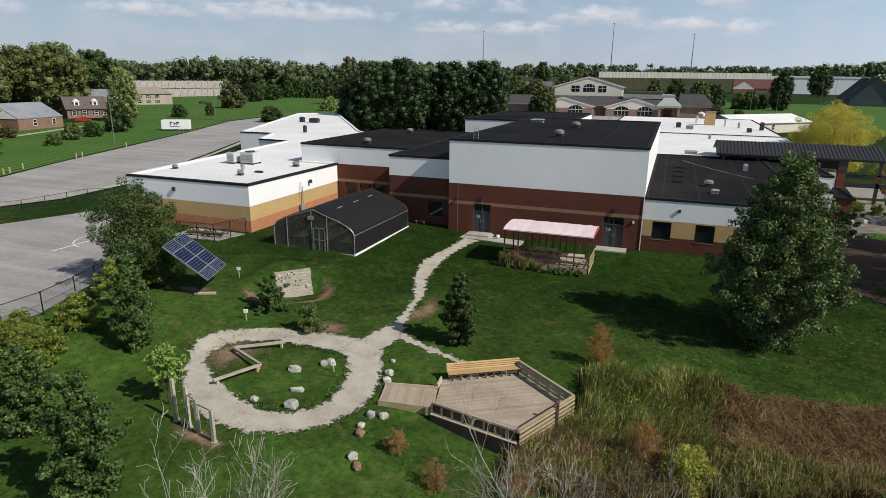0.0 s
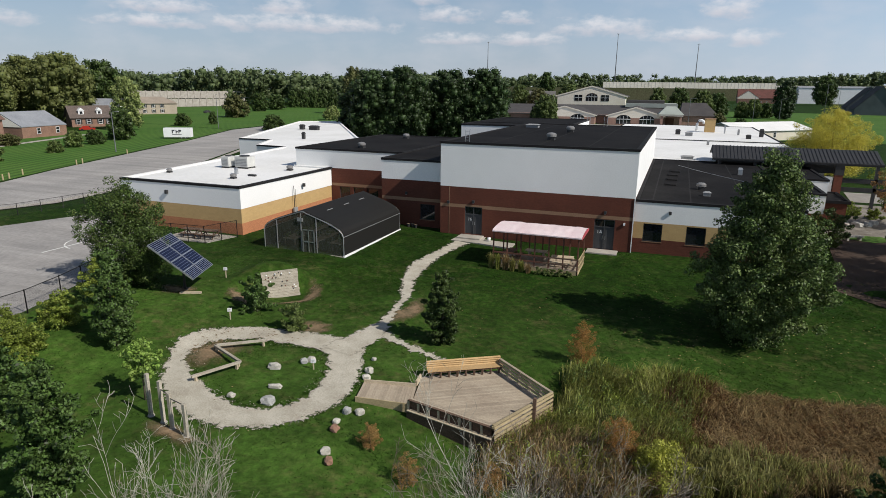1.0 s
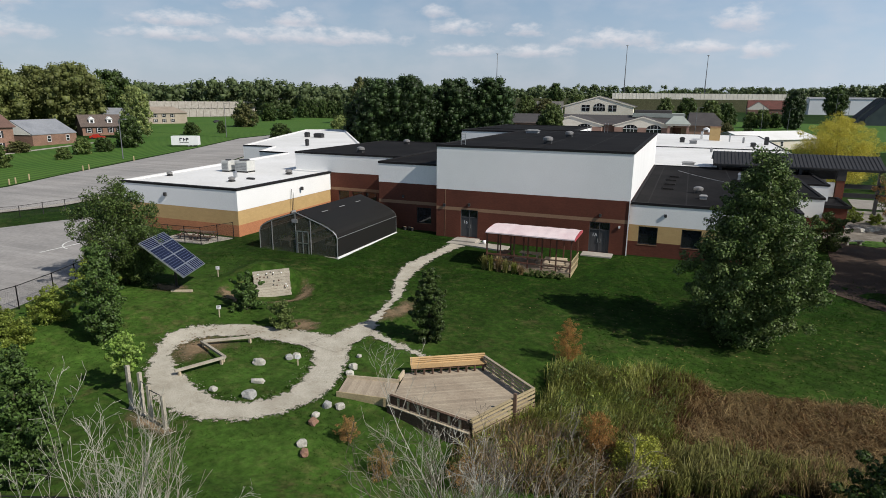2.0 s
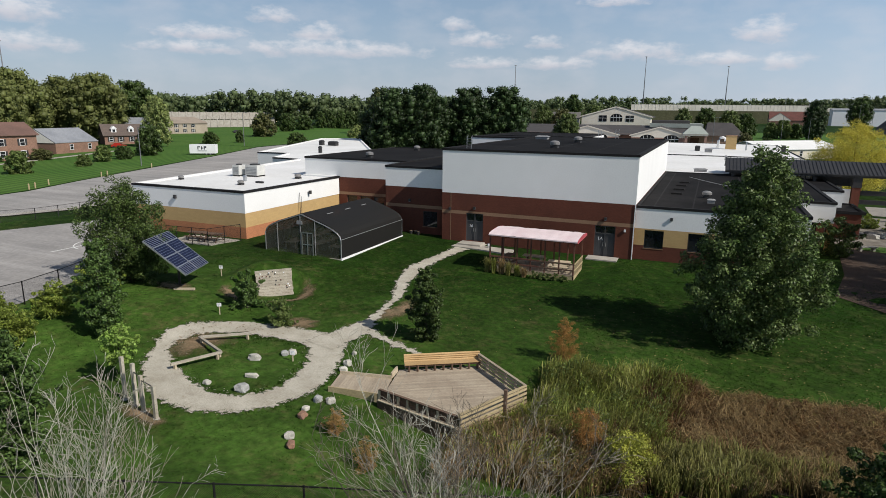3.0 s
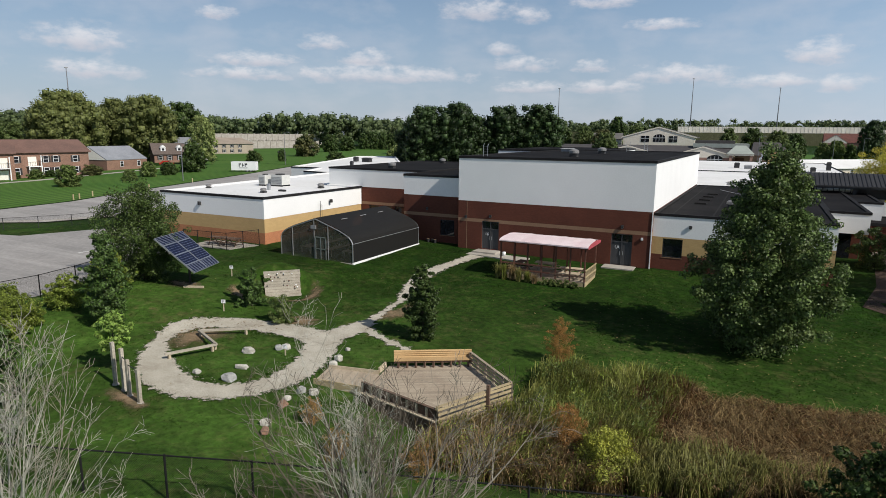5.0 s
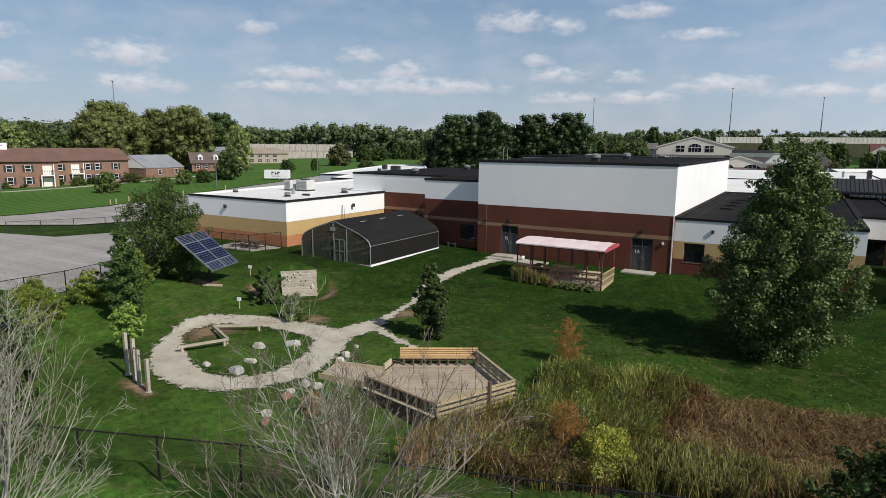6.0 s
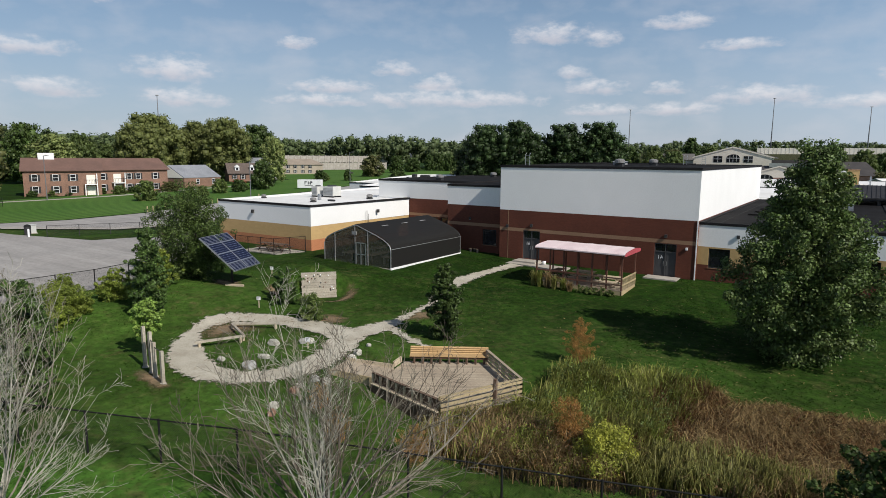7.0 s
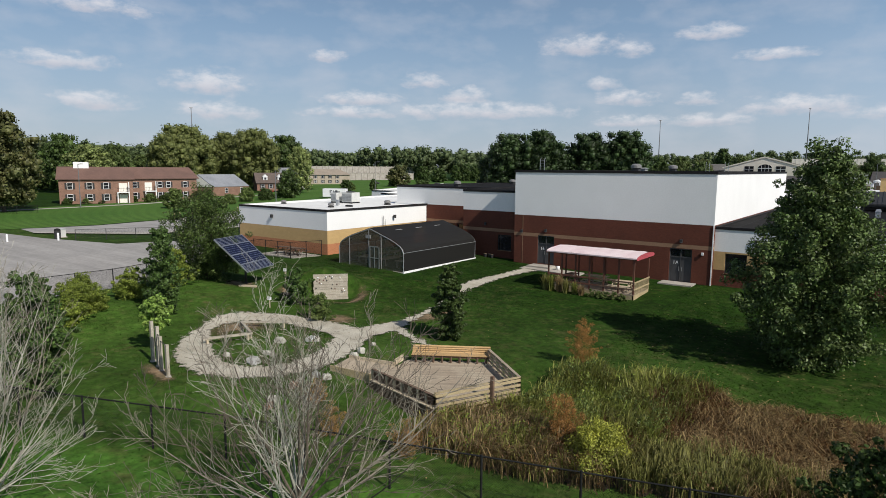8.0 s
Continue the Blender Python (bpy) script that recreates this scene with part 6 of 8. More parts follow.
def far_woods(count, seed, leaf, per, label, lo, hi, dist, wide):
    """One belt of trees along the skyline, one mesh of rounded lumps."""
    rs = np.random.RandomState(seed)
    cs, rr, ct = [], [], []
    for i in range(count):
        azd = lo + (hi - lo) * (i + rs.uniform()) / count
        az = radians(azd)
        d = rs.uniform(*dist)
        x, y = 6 + d * math.cos(az), -53 + d * math.sin(az)
        u = rs.uniform(0.62, 1.06)
        h = 12 + d * math.tan(radians(skyline(azd) * u * (1 + 0.12 * noise.noise(Vector((azd * 0.9, seed, 0))))))
        r = min(0.6 * h, d * wide) * rs.uniform(0.5, 1.25)
        for k in range(10):
            q = rs.normal(size=3)
            q /= np.linalg.norm(q)
            z = h - r * 0.95 + q[2] * r * 0.6 if k < 7 else h * rs.uniform(0.2, 0.75)
            cs.append((x + q[0] * r * 0.7, y + q[1] * r * 0.7, z))
            rr.append(r * rs.uniform(0.3, 0.52))
            ct.append(per)
    v, f = with_hearts(*leaf_cloud(cs, rr, ct, leaf, rs, 0.9, 0.0, 0.5, 0.75, 1.3), cs, rr, 0.72)
    tagged(new("far_woods", raw_mesh("far_woods", v, f, FARLEAF)), label, "woods", kind="stuff")


far_woods(330, 81, 1.5, 24, "belt of green woods behind the highway wall", 112, 184, (480, 620), 0.02)
far_woods(120, 83, 1.3, 22, "belt of green woods behind the flats", 146, 186, (330, 430), 0.022)
far_woods(520, 82, 2.2, 18, "long belt of green woods along the skyline", 56, 116, (1050, 1300), 0.011)


# ---- on the roofs ----
FANGREY = mat("weathered_fan_housing", (0.32, 0.31, 0.3), (0.2, 0.19, 0.185), scale=1.5, fine=12, rough=0.45, metal=0.4, bump=0.05)
def roof_fan(x, y, z, s=1.0, label="grey mushroom exhaust fan on the roof"):
    t = thing("roof_fan", x, y, z, label, "roof vent", group="roof fans")
    part("curb", Mesh().box(-0.45 * s, 0.45 * s, -0.45 * s, 0.45 * s, 0, 0.3 * s), DARKM, t, "dark roof curb")
    part("housing", Mesh().tube([(0, 0, 0.3 * s), (0, 0, 0.45 * s), (0, 0, 0.75 * s), (0, 0, 0.9 * s), (0, 0, 0.95 * s)], [0.35 * s, 0.62 * s, 0.62 * s, 0.4 * s, 0.1 * s], 16), FANGREY, t, smooth=False)


def box_vent(x, y, z, w, d, h, label, m=GREYP):
    t = thing("roof_vent", x, y, z, label, "roof vent", group="box vents")
    part("body", Mesh().box(-w / 2, w / 2, -d / 2, d / 2, 0, h), m, t)
    part("hood", Mesh().add([(-w * 0.6, -d * 0.6, h), (w * 0.6, -d * 0.6, h), (w * 0.6, d * 0.6, h), (-w * 0.6, d * 0.6, h), (-w * 0.35, -d * 0.35, h * 1.35), (w * 0.35, -d * 0.35, h * 1.35), (w * 0.35, d * 0.35, h * 1.35), (-w * 0.35, d * 0.35, h * 1.35)],
                            [(3, 2, 1, 0), (4, 5, 6, 7), (0, 1, 5, 4), (1, 2, 6, 5), (2, 3, 7, 6), (3, 0, 4, 7)]), m, t, "sheet-metal hood")


RZ = 8.99
for x, y in ((-9.0, 7.2), (-9.2, 19.8)):
    roof_fan(x, y, RZ, 0.8)
box_vent(-15.4, 27, RZ, 1.6, 1.0, 0.35, "low grey vent on the hall roof")
for x, y in ((-32.0, 9.8), (-33.1, 25)):
    roof_fan(x, y, 6.99, 0.75)
roof_fan(5.5, 9.2, 4.65, 0.72)
box_vent(5.9, 5.4, 4.65, 0.6, 0.5, 0.3, "small low vent on the dark roof")
box_vent(10.0, 22.7, 4.65, 0.45, 0.45, 0.6, "pale flue pipe on the dark roof", METAL)
for k, (x, y) in enumerate(((3.0, 22.5), (2.8, 19.0), (2.75, 15.2), (2.7, 11.3))):
    t = thing("roof_hatch", x, y, 4.65, "dark flat hatch on the dark roof", "roof hatch", group="roof hatches")
    part("lid", Mesh().box(-0.5, 0.5, -0.8, 0.8, 0.06, 0.14), ROOFB, t)
    part("frame", Mesh().box(-0.56, 0.56, -0.86, 0.86, 0, 0.06), SEAM, t)
for x in (1.4, 9.0, 4.5):
    t = thing("roof_seam", x, 17.5, 4.65, "dusty seam strip on the black roof", "roof seam", group="roof seams")
    part("strip", Mesh().box(-0.06, 0.06, -16.5, 16.5, 0, 0.012), SEAM, t)
for x in (-13.5, -9.0, -4.5):
    t = thing("roof_seam", x, 17.5, RZ, "faint seam strip on the black roof", "roof seam", group="roof seams")
    part("strip", Mesh().box(-0.05, 0.05, -16.5, 16.5, 0, 0.012), SEAM, t)
t = thing("roof_cable", 0, 0, 4.66, "pale cable lying across the black roof", "cable")
part("cable", Mesh().tube([(3.3, 29.2, 0.03), (5.0, 25.4, 0.03), (6.6, 22.3, 0.03), (10.2, 16.1, 0.03)], [0.022] * 4, 6), METAL, t)
# pipe rails and a small aerial at the hall's roof edge
for x, y in ((-15.8, 0.9), (-6.8, 35.0), (-9.2, 35.2)):
    t = thing("roof_ladder", x, y, RZ, "slim steel ladder rail standing on the roof edge", "ladder", group="roof ladders")
    for dx in (-0.22, 0.22):
        part("rail", Mesh().tube([(dx, 0, 0), (dx, 0, 1.1), (dx, 0.25, 1.25)], [0.025] * 3, 6), METAL, t)
    for k in range(4):
        part("rung", Mesh().tube([(-0.22, 0, 0.2 + 0.27 * k), (0.22, 0, 0.2 + 0.27 * k)], [0.016] * 2, 6), METAL, t)


PALEUNIT = mat("pale_unit_paint", (0.55, 0.55, 0.52), (0.46, 0.46, 0.44), scale=1.2, fine=18, rough=0.55, bump=0.05, grain=0.1)


def ac_unit(x, y, z, w, d, h, label):
    t = thing("air_conditioner", x, y, z, label, "air conditioner", group="air conditioners")
    part("base_rail", Mesh().box(-w / 2, w / 2, -d / 2, -d / 2 + 0.12, 0, 0.18), DARKM, t)
    part("base_rail", Mesh().box(-w / 2, w / 2, d / 2 - 0.12, d / 2, 0, 0.18), DARKM, t)
    b = part("cabinet", Mesh().box(-w / 2, w / 2, -d / 2, d / 2, 0.18, h), PALEUNIT, t, "pale grey ribbed sheet-metal cabinet")
    for k in range(5):
        part("louvre", Mesh().box(-w / 2 + 0.1, w / 2 - 0.1, -d / 2 - 0.03, -d / 2, 0.35 + k * (h - 0.5) / 5, 0.42 + k * (h - 0.5) / 5), GREYP, b)
    part("fan_cowl", Mesh().tube([(0, 0, h), (0, 0, h + 0.12)], [w * 0.33] * 2, 16), DARKM, t)


ac_unit(-45.6, 2.6, 4.77, 1.0, 1.3, 1.3, "pale grey rooftop air conditioner on the white roof")
ac_unit(-43.6, 3.0, 4.77, 1.75, 1.4, 1.35, "pale grey rooftop air conditioner on the white roof")
roof_fan(-39.2, -4.4, 4.78, 0.55, "dark box fan on the white roof")
roof_fan(-50.0 + 1.6, -3.6, 4.78, 0.5)
roof_fan(-37.7, 3.3, 4.78, 0.62)
box_vent(-38.6, -2.2, 4.78, 0.9, 0.3, 0.15, "small flat vent on the white roof", DARKM)
box_vent(-41.2, -1.5, 4.78, 0.3, 0.3, 0.5, "thin vent pipe on the white roof", METAL)
for x, y, w, d, h in ((-75.2, 62.2, 0.9, 0.9, 0.8), (-72.0, 62.0, 2.0, 1.2, 0.7), (-60.5, 40.5, 0.5, 0.5, 0.9)):
    box_vent(x, y, 4.82, w, d, h, "grey vent on the long white roof", DARKM)
for x, y, z, w, d, h, m in ((2.8, 88, 4.85, 1.0, 0.9, 0.8, DARKM), (5.0, 84, 4.85, 1.4, 1.0, 0.6, GREYP), (12.5, 96, 4.85, 0.3, 0.3, 1.3, METAL), (16.0, 81, 4.85, 0.9, 0.7, 0.6, DARKM), (8.0, 64, 4.68, 0.4, 0.4, 0.6, GREYP),
                            (19.0, 88, 4.85, 0.8, 0.7, 1.2, DARKM), (4.4, 37.2, 4.68, 1.6, 0.7, 0.4, GREYP), (15.0, 92, 4.85, 0.4, 0.4, 0.9, GREYP)):
    box_vent(x, y, z, w, d, h, "small vent on the rear white roof", m)
t = thing("chimney", 9.5, 99.5, 4.85, "tan boxed chimney on the rear white roof", "chimney")
part("stack", Mesh().box(-1.1, 1.1, -1.0, 1.0, 0, 2.9), TAN, t)
part("cap", Mesh().box(-1.18, 1.18, -1.08, 1.08, 2.9, 3.05), STRIPE, t)
t = thing("goose_neck_vent", 6.9, 105, 4.85, "white curved pipe vent on the rear roof", "roof vent")
part("pipe", Mesh().tube([(0, 0, 0), (0, 0, 1.6), (0.3, 0, 2.2), (0.9, 0, 2.4), (1.4, 0, 2.1), (1.5, 0, 1.5)], [0.3] * 6, 10), TRAILER, t, smooth=True)
# wall lamps, pipes
for x, y, z in ((-43.2, -9.35, 3.9),):
    t = thing("wall_lamp", x, y, z, "small dark lamp on the white wall", "wall lamp", group="wall lamps")
    part("body", Mesh().box(-0.14, 0.14, -0.2, 0, -0.17, 0.17), DARKM, t)
    part("lens", Mesh().box(-0.12, 0.12, -0.19, -0.04, -0.2, -0.172), GREYP, t)
for x, y, z in ((2.95, 0.42, 3.75), (-14.75, 0, 3.5), (-2.45, 0, 3.45), (-0.75, 0, 2.55), (-22.4, 1.4, 3.6), (-17.3, 0, 3.3)):
    t = thing("wall_lamp", x, y, z, "small dark lamp on the wall", "wall lamp", group="wall lamps")
    part("body", Mesh().box(-0.11, 0.11, -0.13, 0, -0.15, 0.1) if z != 2.55 else Mesh().box(-0.08, 0.08, -0.12, 0, -0.151, 0.05), DARKM if z != 2.55 else TRAILER, t)
    part("lens", Mesh().box(-0.08, 0.08, -0.12, -0.03, -0.18, -0.152), GREYP, t)
t = thing("wall_lamp", -34.25, 0.6, 3.75, "small dark lamp on the white wall", "wall lamp", group="wall lamps", rz=90)
part("body", Mesh().box(-0.14, 0.14, -0.22, 0, -0.17, 0.17), DARKM, t)
part("lens", Mesh().box(-0.12, 0.12, -0.2, -0.04, -0.2, -0.172), GREYP, t)
t = thing("conduit", -34.25, -1.2, 0.3, "thin dark conduit pipes on the wing wall", "pipe")
part("pipe", Mesh().tube([(0.06, 0, 0), (0.06, 0, 3.6)], [0.03] * 2, 8), DARKM, t)
part("pipe", Mesh().tube([(0.06, 0.25, 0), (0.06, 0.25, 3.2)], [0.022] * 2, 8), DARKM, t)
part("meter_box", Mesh().box(0, 0.16, -0.2, 0.45, 0.6, 1.3), GREYP, t)

# ---- greenhouse ----
gh = thing("greenhouse", -26.08, -11.9, 0.12, "hoop greenhouse under black shade cloth with a clear front", "greenhouse")
HW, GL = 3.93, 11.0
RIB = [(HW, 0.0), (HW, 1.75), (HW - 0.1, 2.05), (HW - 0.38, 2.32), (HW - 0.85, 2.58), (HW - 1.5, 2.86), (0.0, 3.66)]
RIB = RIB + [(-a, b) for a, b in RIB[-2::-1]]


def strip_mesh(pts, y0, y1, grow=0.0):
    mb = Mesh()
    n = len(pts)
    k = 1 + grow / HW
    mb.v = [(a * k, y, b * k + (grow if b else 0)) for y in (y0, y1) for a, b in pts]
    mb.f = [(i, i + 1, n + i + 1, n + i) for i in range(n - 1)]
    return mb


SHADE = bpy.data.materials.new("black_shade_cloth")
SHADE.use_nodes = True
_nt = SHADE.node_tree
_b = _nt.nodes["Principled BSDF"]
_b.inputs["Base Color"].default_value, _b.inputs["Roughness"].default_value = (0.014, 0.0135, 0.013, 1), 0.7
_b.inputs["Specular IOR Level"].default_value = 0.2
_n, _r = _nt.nodes.new("ShaderNodeTexNoise"), _nt.nodes.new("ShaderNodeMapRange")
_n.inputs["Scale"].default_value = 0.9
_r.inputs[3].default_value, _r.inputs[4].default_value = 0.02, 0.1
link(_nt, _n.outputs["Fac"], _r.inputs[0])
_t, _m = _nt.nodes.new("ShaderNodeBsdfTransparent"), _nt.nodes.new("ShaderNodeMixShader")
link(_nt, _r.outputs[0], _m.inputs[0])
link(_nt, _b.outputs[0], _m.inputs[1])
link(_nt, _t.outputs[0], _m.inputs[2])
link(_nt, _m.outputs[0], _nt.nodes["Material Output"].inputs[0])
part("shade_cloth", strip_mesh(RIB[1:-1], 0.05, GL - 0.05, 0.05), SHADE, gh, "taut black shade cloth")
for s in (1, -1):
    mb = Mesh().add([(s * (HW + 0.03), 0.05, 0.2), (s * (HW + 0.03), GL - 0.05, 0.2), (s * (HW + 0.06), GL - 0.05, 1.78), (s * (HW + 0.06), 0.05, 1.78)], [(0, 1, 2, 3)])
    part("side_curtain", mb, SHADE, gh, "black roll-up side curtain")
    part("base_board", Mesh().box(s * HW - 0.06, s * HW + 0.1, -0.05, GL + 0.05, -0.4, 0.2), TRAILER if s > 0 else WOODP, gh, "white painted base board")
    part("purlin", Mesh().tube([(s * (HW + 0.07), 0, 1.8), (s * (HW + 0.07), GL, 1.8)], [0.025] * 2, 6), METAL, gh)
for k in range(10):
    y = GL * k / 9
    mb = Mesh().tube([(a, y, b) for a, b in RIB], [0.045 if k in (0, 9) else 0.028] * len(RIB), 7)
    part("hoop", mb, METAL if k in (0, 9) else DARKM, gh, "galvanised end hoop" if k in (0, 9) else "")
part("ridge_pole", Mesh().tube([(0, 0, 3.6), (0, GL, 3.6)], [0.03] * 2, 6), METAL, gh)
for k in range(3):
    y = 2.6 + 2.9 * k
    part("roof_patch", Mesh().beam((1.15, y - 0.45, 3.47), (1.15, y + 0.45, 3.47), 0.09, 0.02, (0.25, 0, 1)), GREYP, gh, "pale patch on the shade cloth")
for y0, inside in ((0.0, 1), (GL, -1)):
    w = part("end_wall", Mesh().add([(a, y0, b) for a, b in RIB], [tuple(range(len(RIB)))]), FILM, gh, "clear plastic end wall")
    w.visible_shadow = False
    fr = Mesh()
    for x in (-2.6, -0.15, 1.35):
        top = 3.66 - abs(x) * 0.33
        part("stud", Mesh().box(x - 0.03, x + 0.03, y0 - 0.03, y0 + 0.03, 0, top), GREYP, w)
    part("sill_board", Mesh().box(-HW, HW, y0 - 0.08, y0 + 0.04, -0.4, 0.12), CONCRETE, w)
dr = part("door", Mesh().box(0.0, 1.2, -0.07, -0.04, 0.12, 2.15), FILM, gh, "pale framed greenhouse door")
for a in ((0.0, 0.09, 0.12, 2.15), (1.11, 1.2, 0.12, 2.15), (0.56, 0.64, 0.12, 2.15), (0.0, 1.2, 2.07, 2.15), (0.0, 1.2, 1.05, 1.12)):
    part("frame", Mesh().box(a[0], a[1], -0.1, -0.071, a[2], a[3]), ALU, dr)
part("louvre", Mesh().box(-0.45, 0.1, -0.1, -0.02, 2.8, 3.1), GREYP, gh, "grey square vent louvre")
for k in range(3):
    x = -2.4 + 2.4 * k
    t = thing("plant_bench", -26.08 + x, -6.4, 0.12, "long bench of potted plants inside the greenhouse", "plant bench", group="plant benches")
    part("top", Mesh().box(-0.6, 0.6, -4.2, 4.2, 0.75, 0.82), WOODP, t)
    for a in (-0.5, 0.5):
        for b in (-4, 0, 4):
            part("leg", Mesh().box(a - 0.04, a + 0.04, b - 0.04, b + 0.04, 0, 0.75), WOODP, t)
    rs = np.random.RandomState(90 + k)
    v, f = leaf_cloud([(rs.uniform(-0.45, 0.45), -4 + 0.4 * i, 1.0) for i in range(21)], [0.28] * 21, [40] * 21, 0.16, rs)
    part("plants", raw_mesh("plants", v, f, LEAFM), LEAFM, t, "green leafy potted plants")

# ---- shelter with picnic tables ----
pv = thing("shelter", -6.95, -6.25, -0.1, "timber shelter with a faded pink canvas roof and rails", "shelter")
PX, PY = 3.5, 1.65
for i in range(22):
    y = -PY + i * 0.15
    part("floor_board", Mesh().box(-PX, PX, y + 0.004, y + 0.146, 0.1, 0.14), WOODG, pv)
for y in (-PY + 0.05, PY - 0.05):
    part("joist", Mesh().box(-PX, PX, y - 0.04, y + 0.04, -0.3, 0.1), WOODY, pv)
part("joist", Mesh().box(PX - 0.06, PX + 0.02, -PY + 0.1, PY - 0.1, -0.35, 0.098), WOODY, pv, "yellow timber edge board")
CAN = [(-PY - 0.3, 2.9), (-PY - 0.1, 2.99), (-1.1, 3.08), (-0.4, 3.13), (0.4, 3.13), (1.1, 3.08), (PY + 0.1, 2.99), (PY + 0.3, 2.9)]
NX = 40
mb = Mesh()
for i in range(NX + 1):
    x = -PX + 0.02 + (2 * PX + 0.2) * i / NX
    sag = 0.014 * math.sin(i * math.pi / 4) ** 2
    for a, b in CAN:
        mb.v.append((x, a, b - sag + 0.05 * noise.noise(Vector((x * 1.6, a * 1.3, 0)))))
n = len(CAN)
mb.f = [(i * n + k, (i + 1) * n + k, (i + 1) * n + k + 1, i * n + k + 1) for i in range(NX) for k in range(n - 1)]
cv = part("canvas_roof", mb, PINK, pv, "sun-bleached pink canvas", smooth=True)
for s in (-1, 1):
    x = PX + 0.23 if s > 0 else -PX + 0.01
    pts = [(x, a, b) for a, b in CAN]
    low = [(x, a, 2.74 if 0 < i < n - 1 else 2.8) for i, (a, b) in enumerate(CAN)]
    part("end_flap", Mesh().add(pts + low, [(k, k + 1, n + k + 1, n + k) for k in range(n - 1)]), RED, cv, "red canvas end flap")
for s in (-1, 1):
    part("hem", Mesh().box(-PX + 0.02, PX + 0.22, s * (PY + 0.29) - 0.01, s * (PY + 0.29) + 0.01, 2.82, 2.91), PINK, cv)
for i in range(7):
    x = -PX + 0.06 + (2 * PX - 0.12) * i / 6
    for y in (-PY + 0.06, PY - 0.06):
        part("post", Mesh().box(x - 0.05, x + 0.05, y - 0.05, y + 0.05, -0.4 if i in (0, 6) else 0.14, 2.95), WOODR, pv)
for y in (-PY, PY):
    part("beam", Mesh().box(-PX - 0.1, PX + 0.1, y - 0.09, y - 0.01, 2.72, 2.88), WOODR, pv)
for z in (0.5, 1.0):
    part("rail", Mesh().box(0.7, PX, -PY - 0.02, -PY + 0.03, z, z + 0.1), WOODD, pv)
    part("rail", Mesh().box(-PX, 0.7, -PY - 0.02, -PY + 0.03, z, z + 0.12), WOODR, pv)
    part("rail", Mesh().box(PX + 0.0, PX + 0.05, -PY, PY, z, z + 0.1), WOODY, pv)
for i in range(16):
    y = -PY + 0.1 + i * 0.205
    part("baluster", Mesh().box(PX + 0.005, PX + 0.035, y, y + 0.06, 0.15, 1.0), WOODY, pv)


def picnic_table(x, y, z, rz, label, m=WOODP, grp="picnic tables"):
    t = thing("picnic_table", x, y, z, label, "picnic table", rz, grp)
    for k in range(5):
        part("top_board", Mesh().box(-0.9, 0.9, -0.37 + k * 0.15, -0.37 + k * 0.15 + 0.14, 0.71, 0.75), m, t)
    for s in (-1, 1):
        for k in range(2):
            part("seat_board", Mesh().box(-0.9, 0.9, s * 0.7 - 0.14 + k * 0.15, s * 0.7 + k * 0.15, 0.41, 0.45), m, t)
        part("cross_beam", Mesh().box(s * 0.6 - 0.02, s * 0.6 + 0.02, -0.8, 0.8, 0.34, 0.41), m, t)
        for u in (-1, 1):
            part("leg", Mesh().beam((s * 0.6 + 0.04, u * 0.65, 0), (s * 0.6 + 0.04, u * 0.2, 0.71), 0.04, 0.09, (1, 0, 0)), m, t)
    return t


picnic_table(-4.9, -6.6, 0.04, 5, "pale timber picnic table inside the shelter")
picnic_table(-7.3, -5.5, 0.04, 0, "weathered timber picnic table inside the shelter", WOODG)
picnic_table(-9.3, -6.3, 0.04, 85, "dark timber picnic table inside the shelter", WOODD)
def grass_tuft(x, y, h, r, material, label, seed):
    """An upright clump of ornamental grass with nodding tips."""
    rs = np.random.RandomState(seed)
    t = thing("grass_clump", x, y, ground(x, y), label, "ornamental grass", group="plants along the shelter")
    mb = Mesh()
    for k in range(150):
        a, b = rs.uniform(0, 6.28), rs.uniform(0, 6.28)
        q, l, hh = r * 0.45 * rs.uniform(), r * rs.uniform(0.2, 0.9), h * rs.uniform(0.6, 1.05)
        px, py, w = q * math.cos(b), q * math.sin(b), 0.016
        cx, cy = math.cos(a), math.sin(a)
        o = len(mb.v)
        for u, k2, g in ((0, -0.05, 1), (0.25, 0.6, 1), (1, 1, 0.2)):
            mb.v += [(px + cx * l * u - cy * w * g, py + cy * l * u + cx * w * g, hh * k2), (px + cx * l * u + cy * w * g, py + cy * l * u - cx * w * g, hh * k2)]
        mb.f += [(o, o + 1, o + 3, o + 2), (o + 2, o + 3, o + 5, o + 4)]
    part("tuft", mb, material, t)


for i, (x, y, h) in enumerate(((-10.45, -8.25, 1.2), (-9.85, -8.4, 1.3), (-9.2, -8.3, 1.35), (-8.6, -8.45, 1.1), (-7.9, -8.35, 0.95), (-7.3, -8.45, 0.8))):
    grass_tuft(x, y, h, 0.5, (REEDY, REEDG, REEDT)[i % 3], "clump of tall ornamental grass along the shelter's foot", 200 + i)
for i, (x, y, h) in enumerate(((-6.5, -8.5, 0.6), (-5.9, -8.4, 0.5), (-5.3, -8.5, 0.55), (-4.7, -8.45, 0.6), (-4.1, -8.4, 0.5))):
    tree(x, y, h, 0.45, "dome", LEAFM, 1800, 0.08, "low leafy garden plant along the shelter's foot", base=0.05, clumps=40, rise=0.8, seed=210 + i, name="shrub", category="shrub", trunk=0.015, group="plants along the shelter", limbs=5)

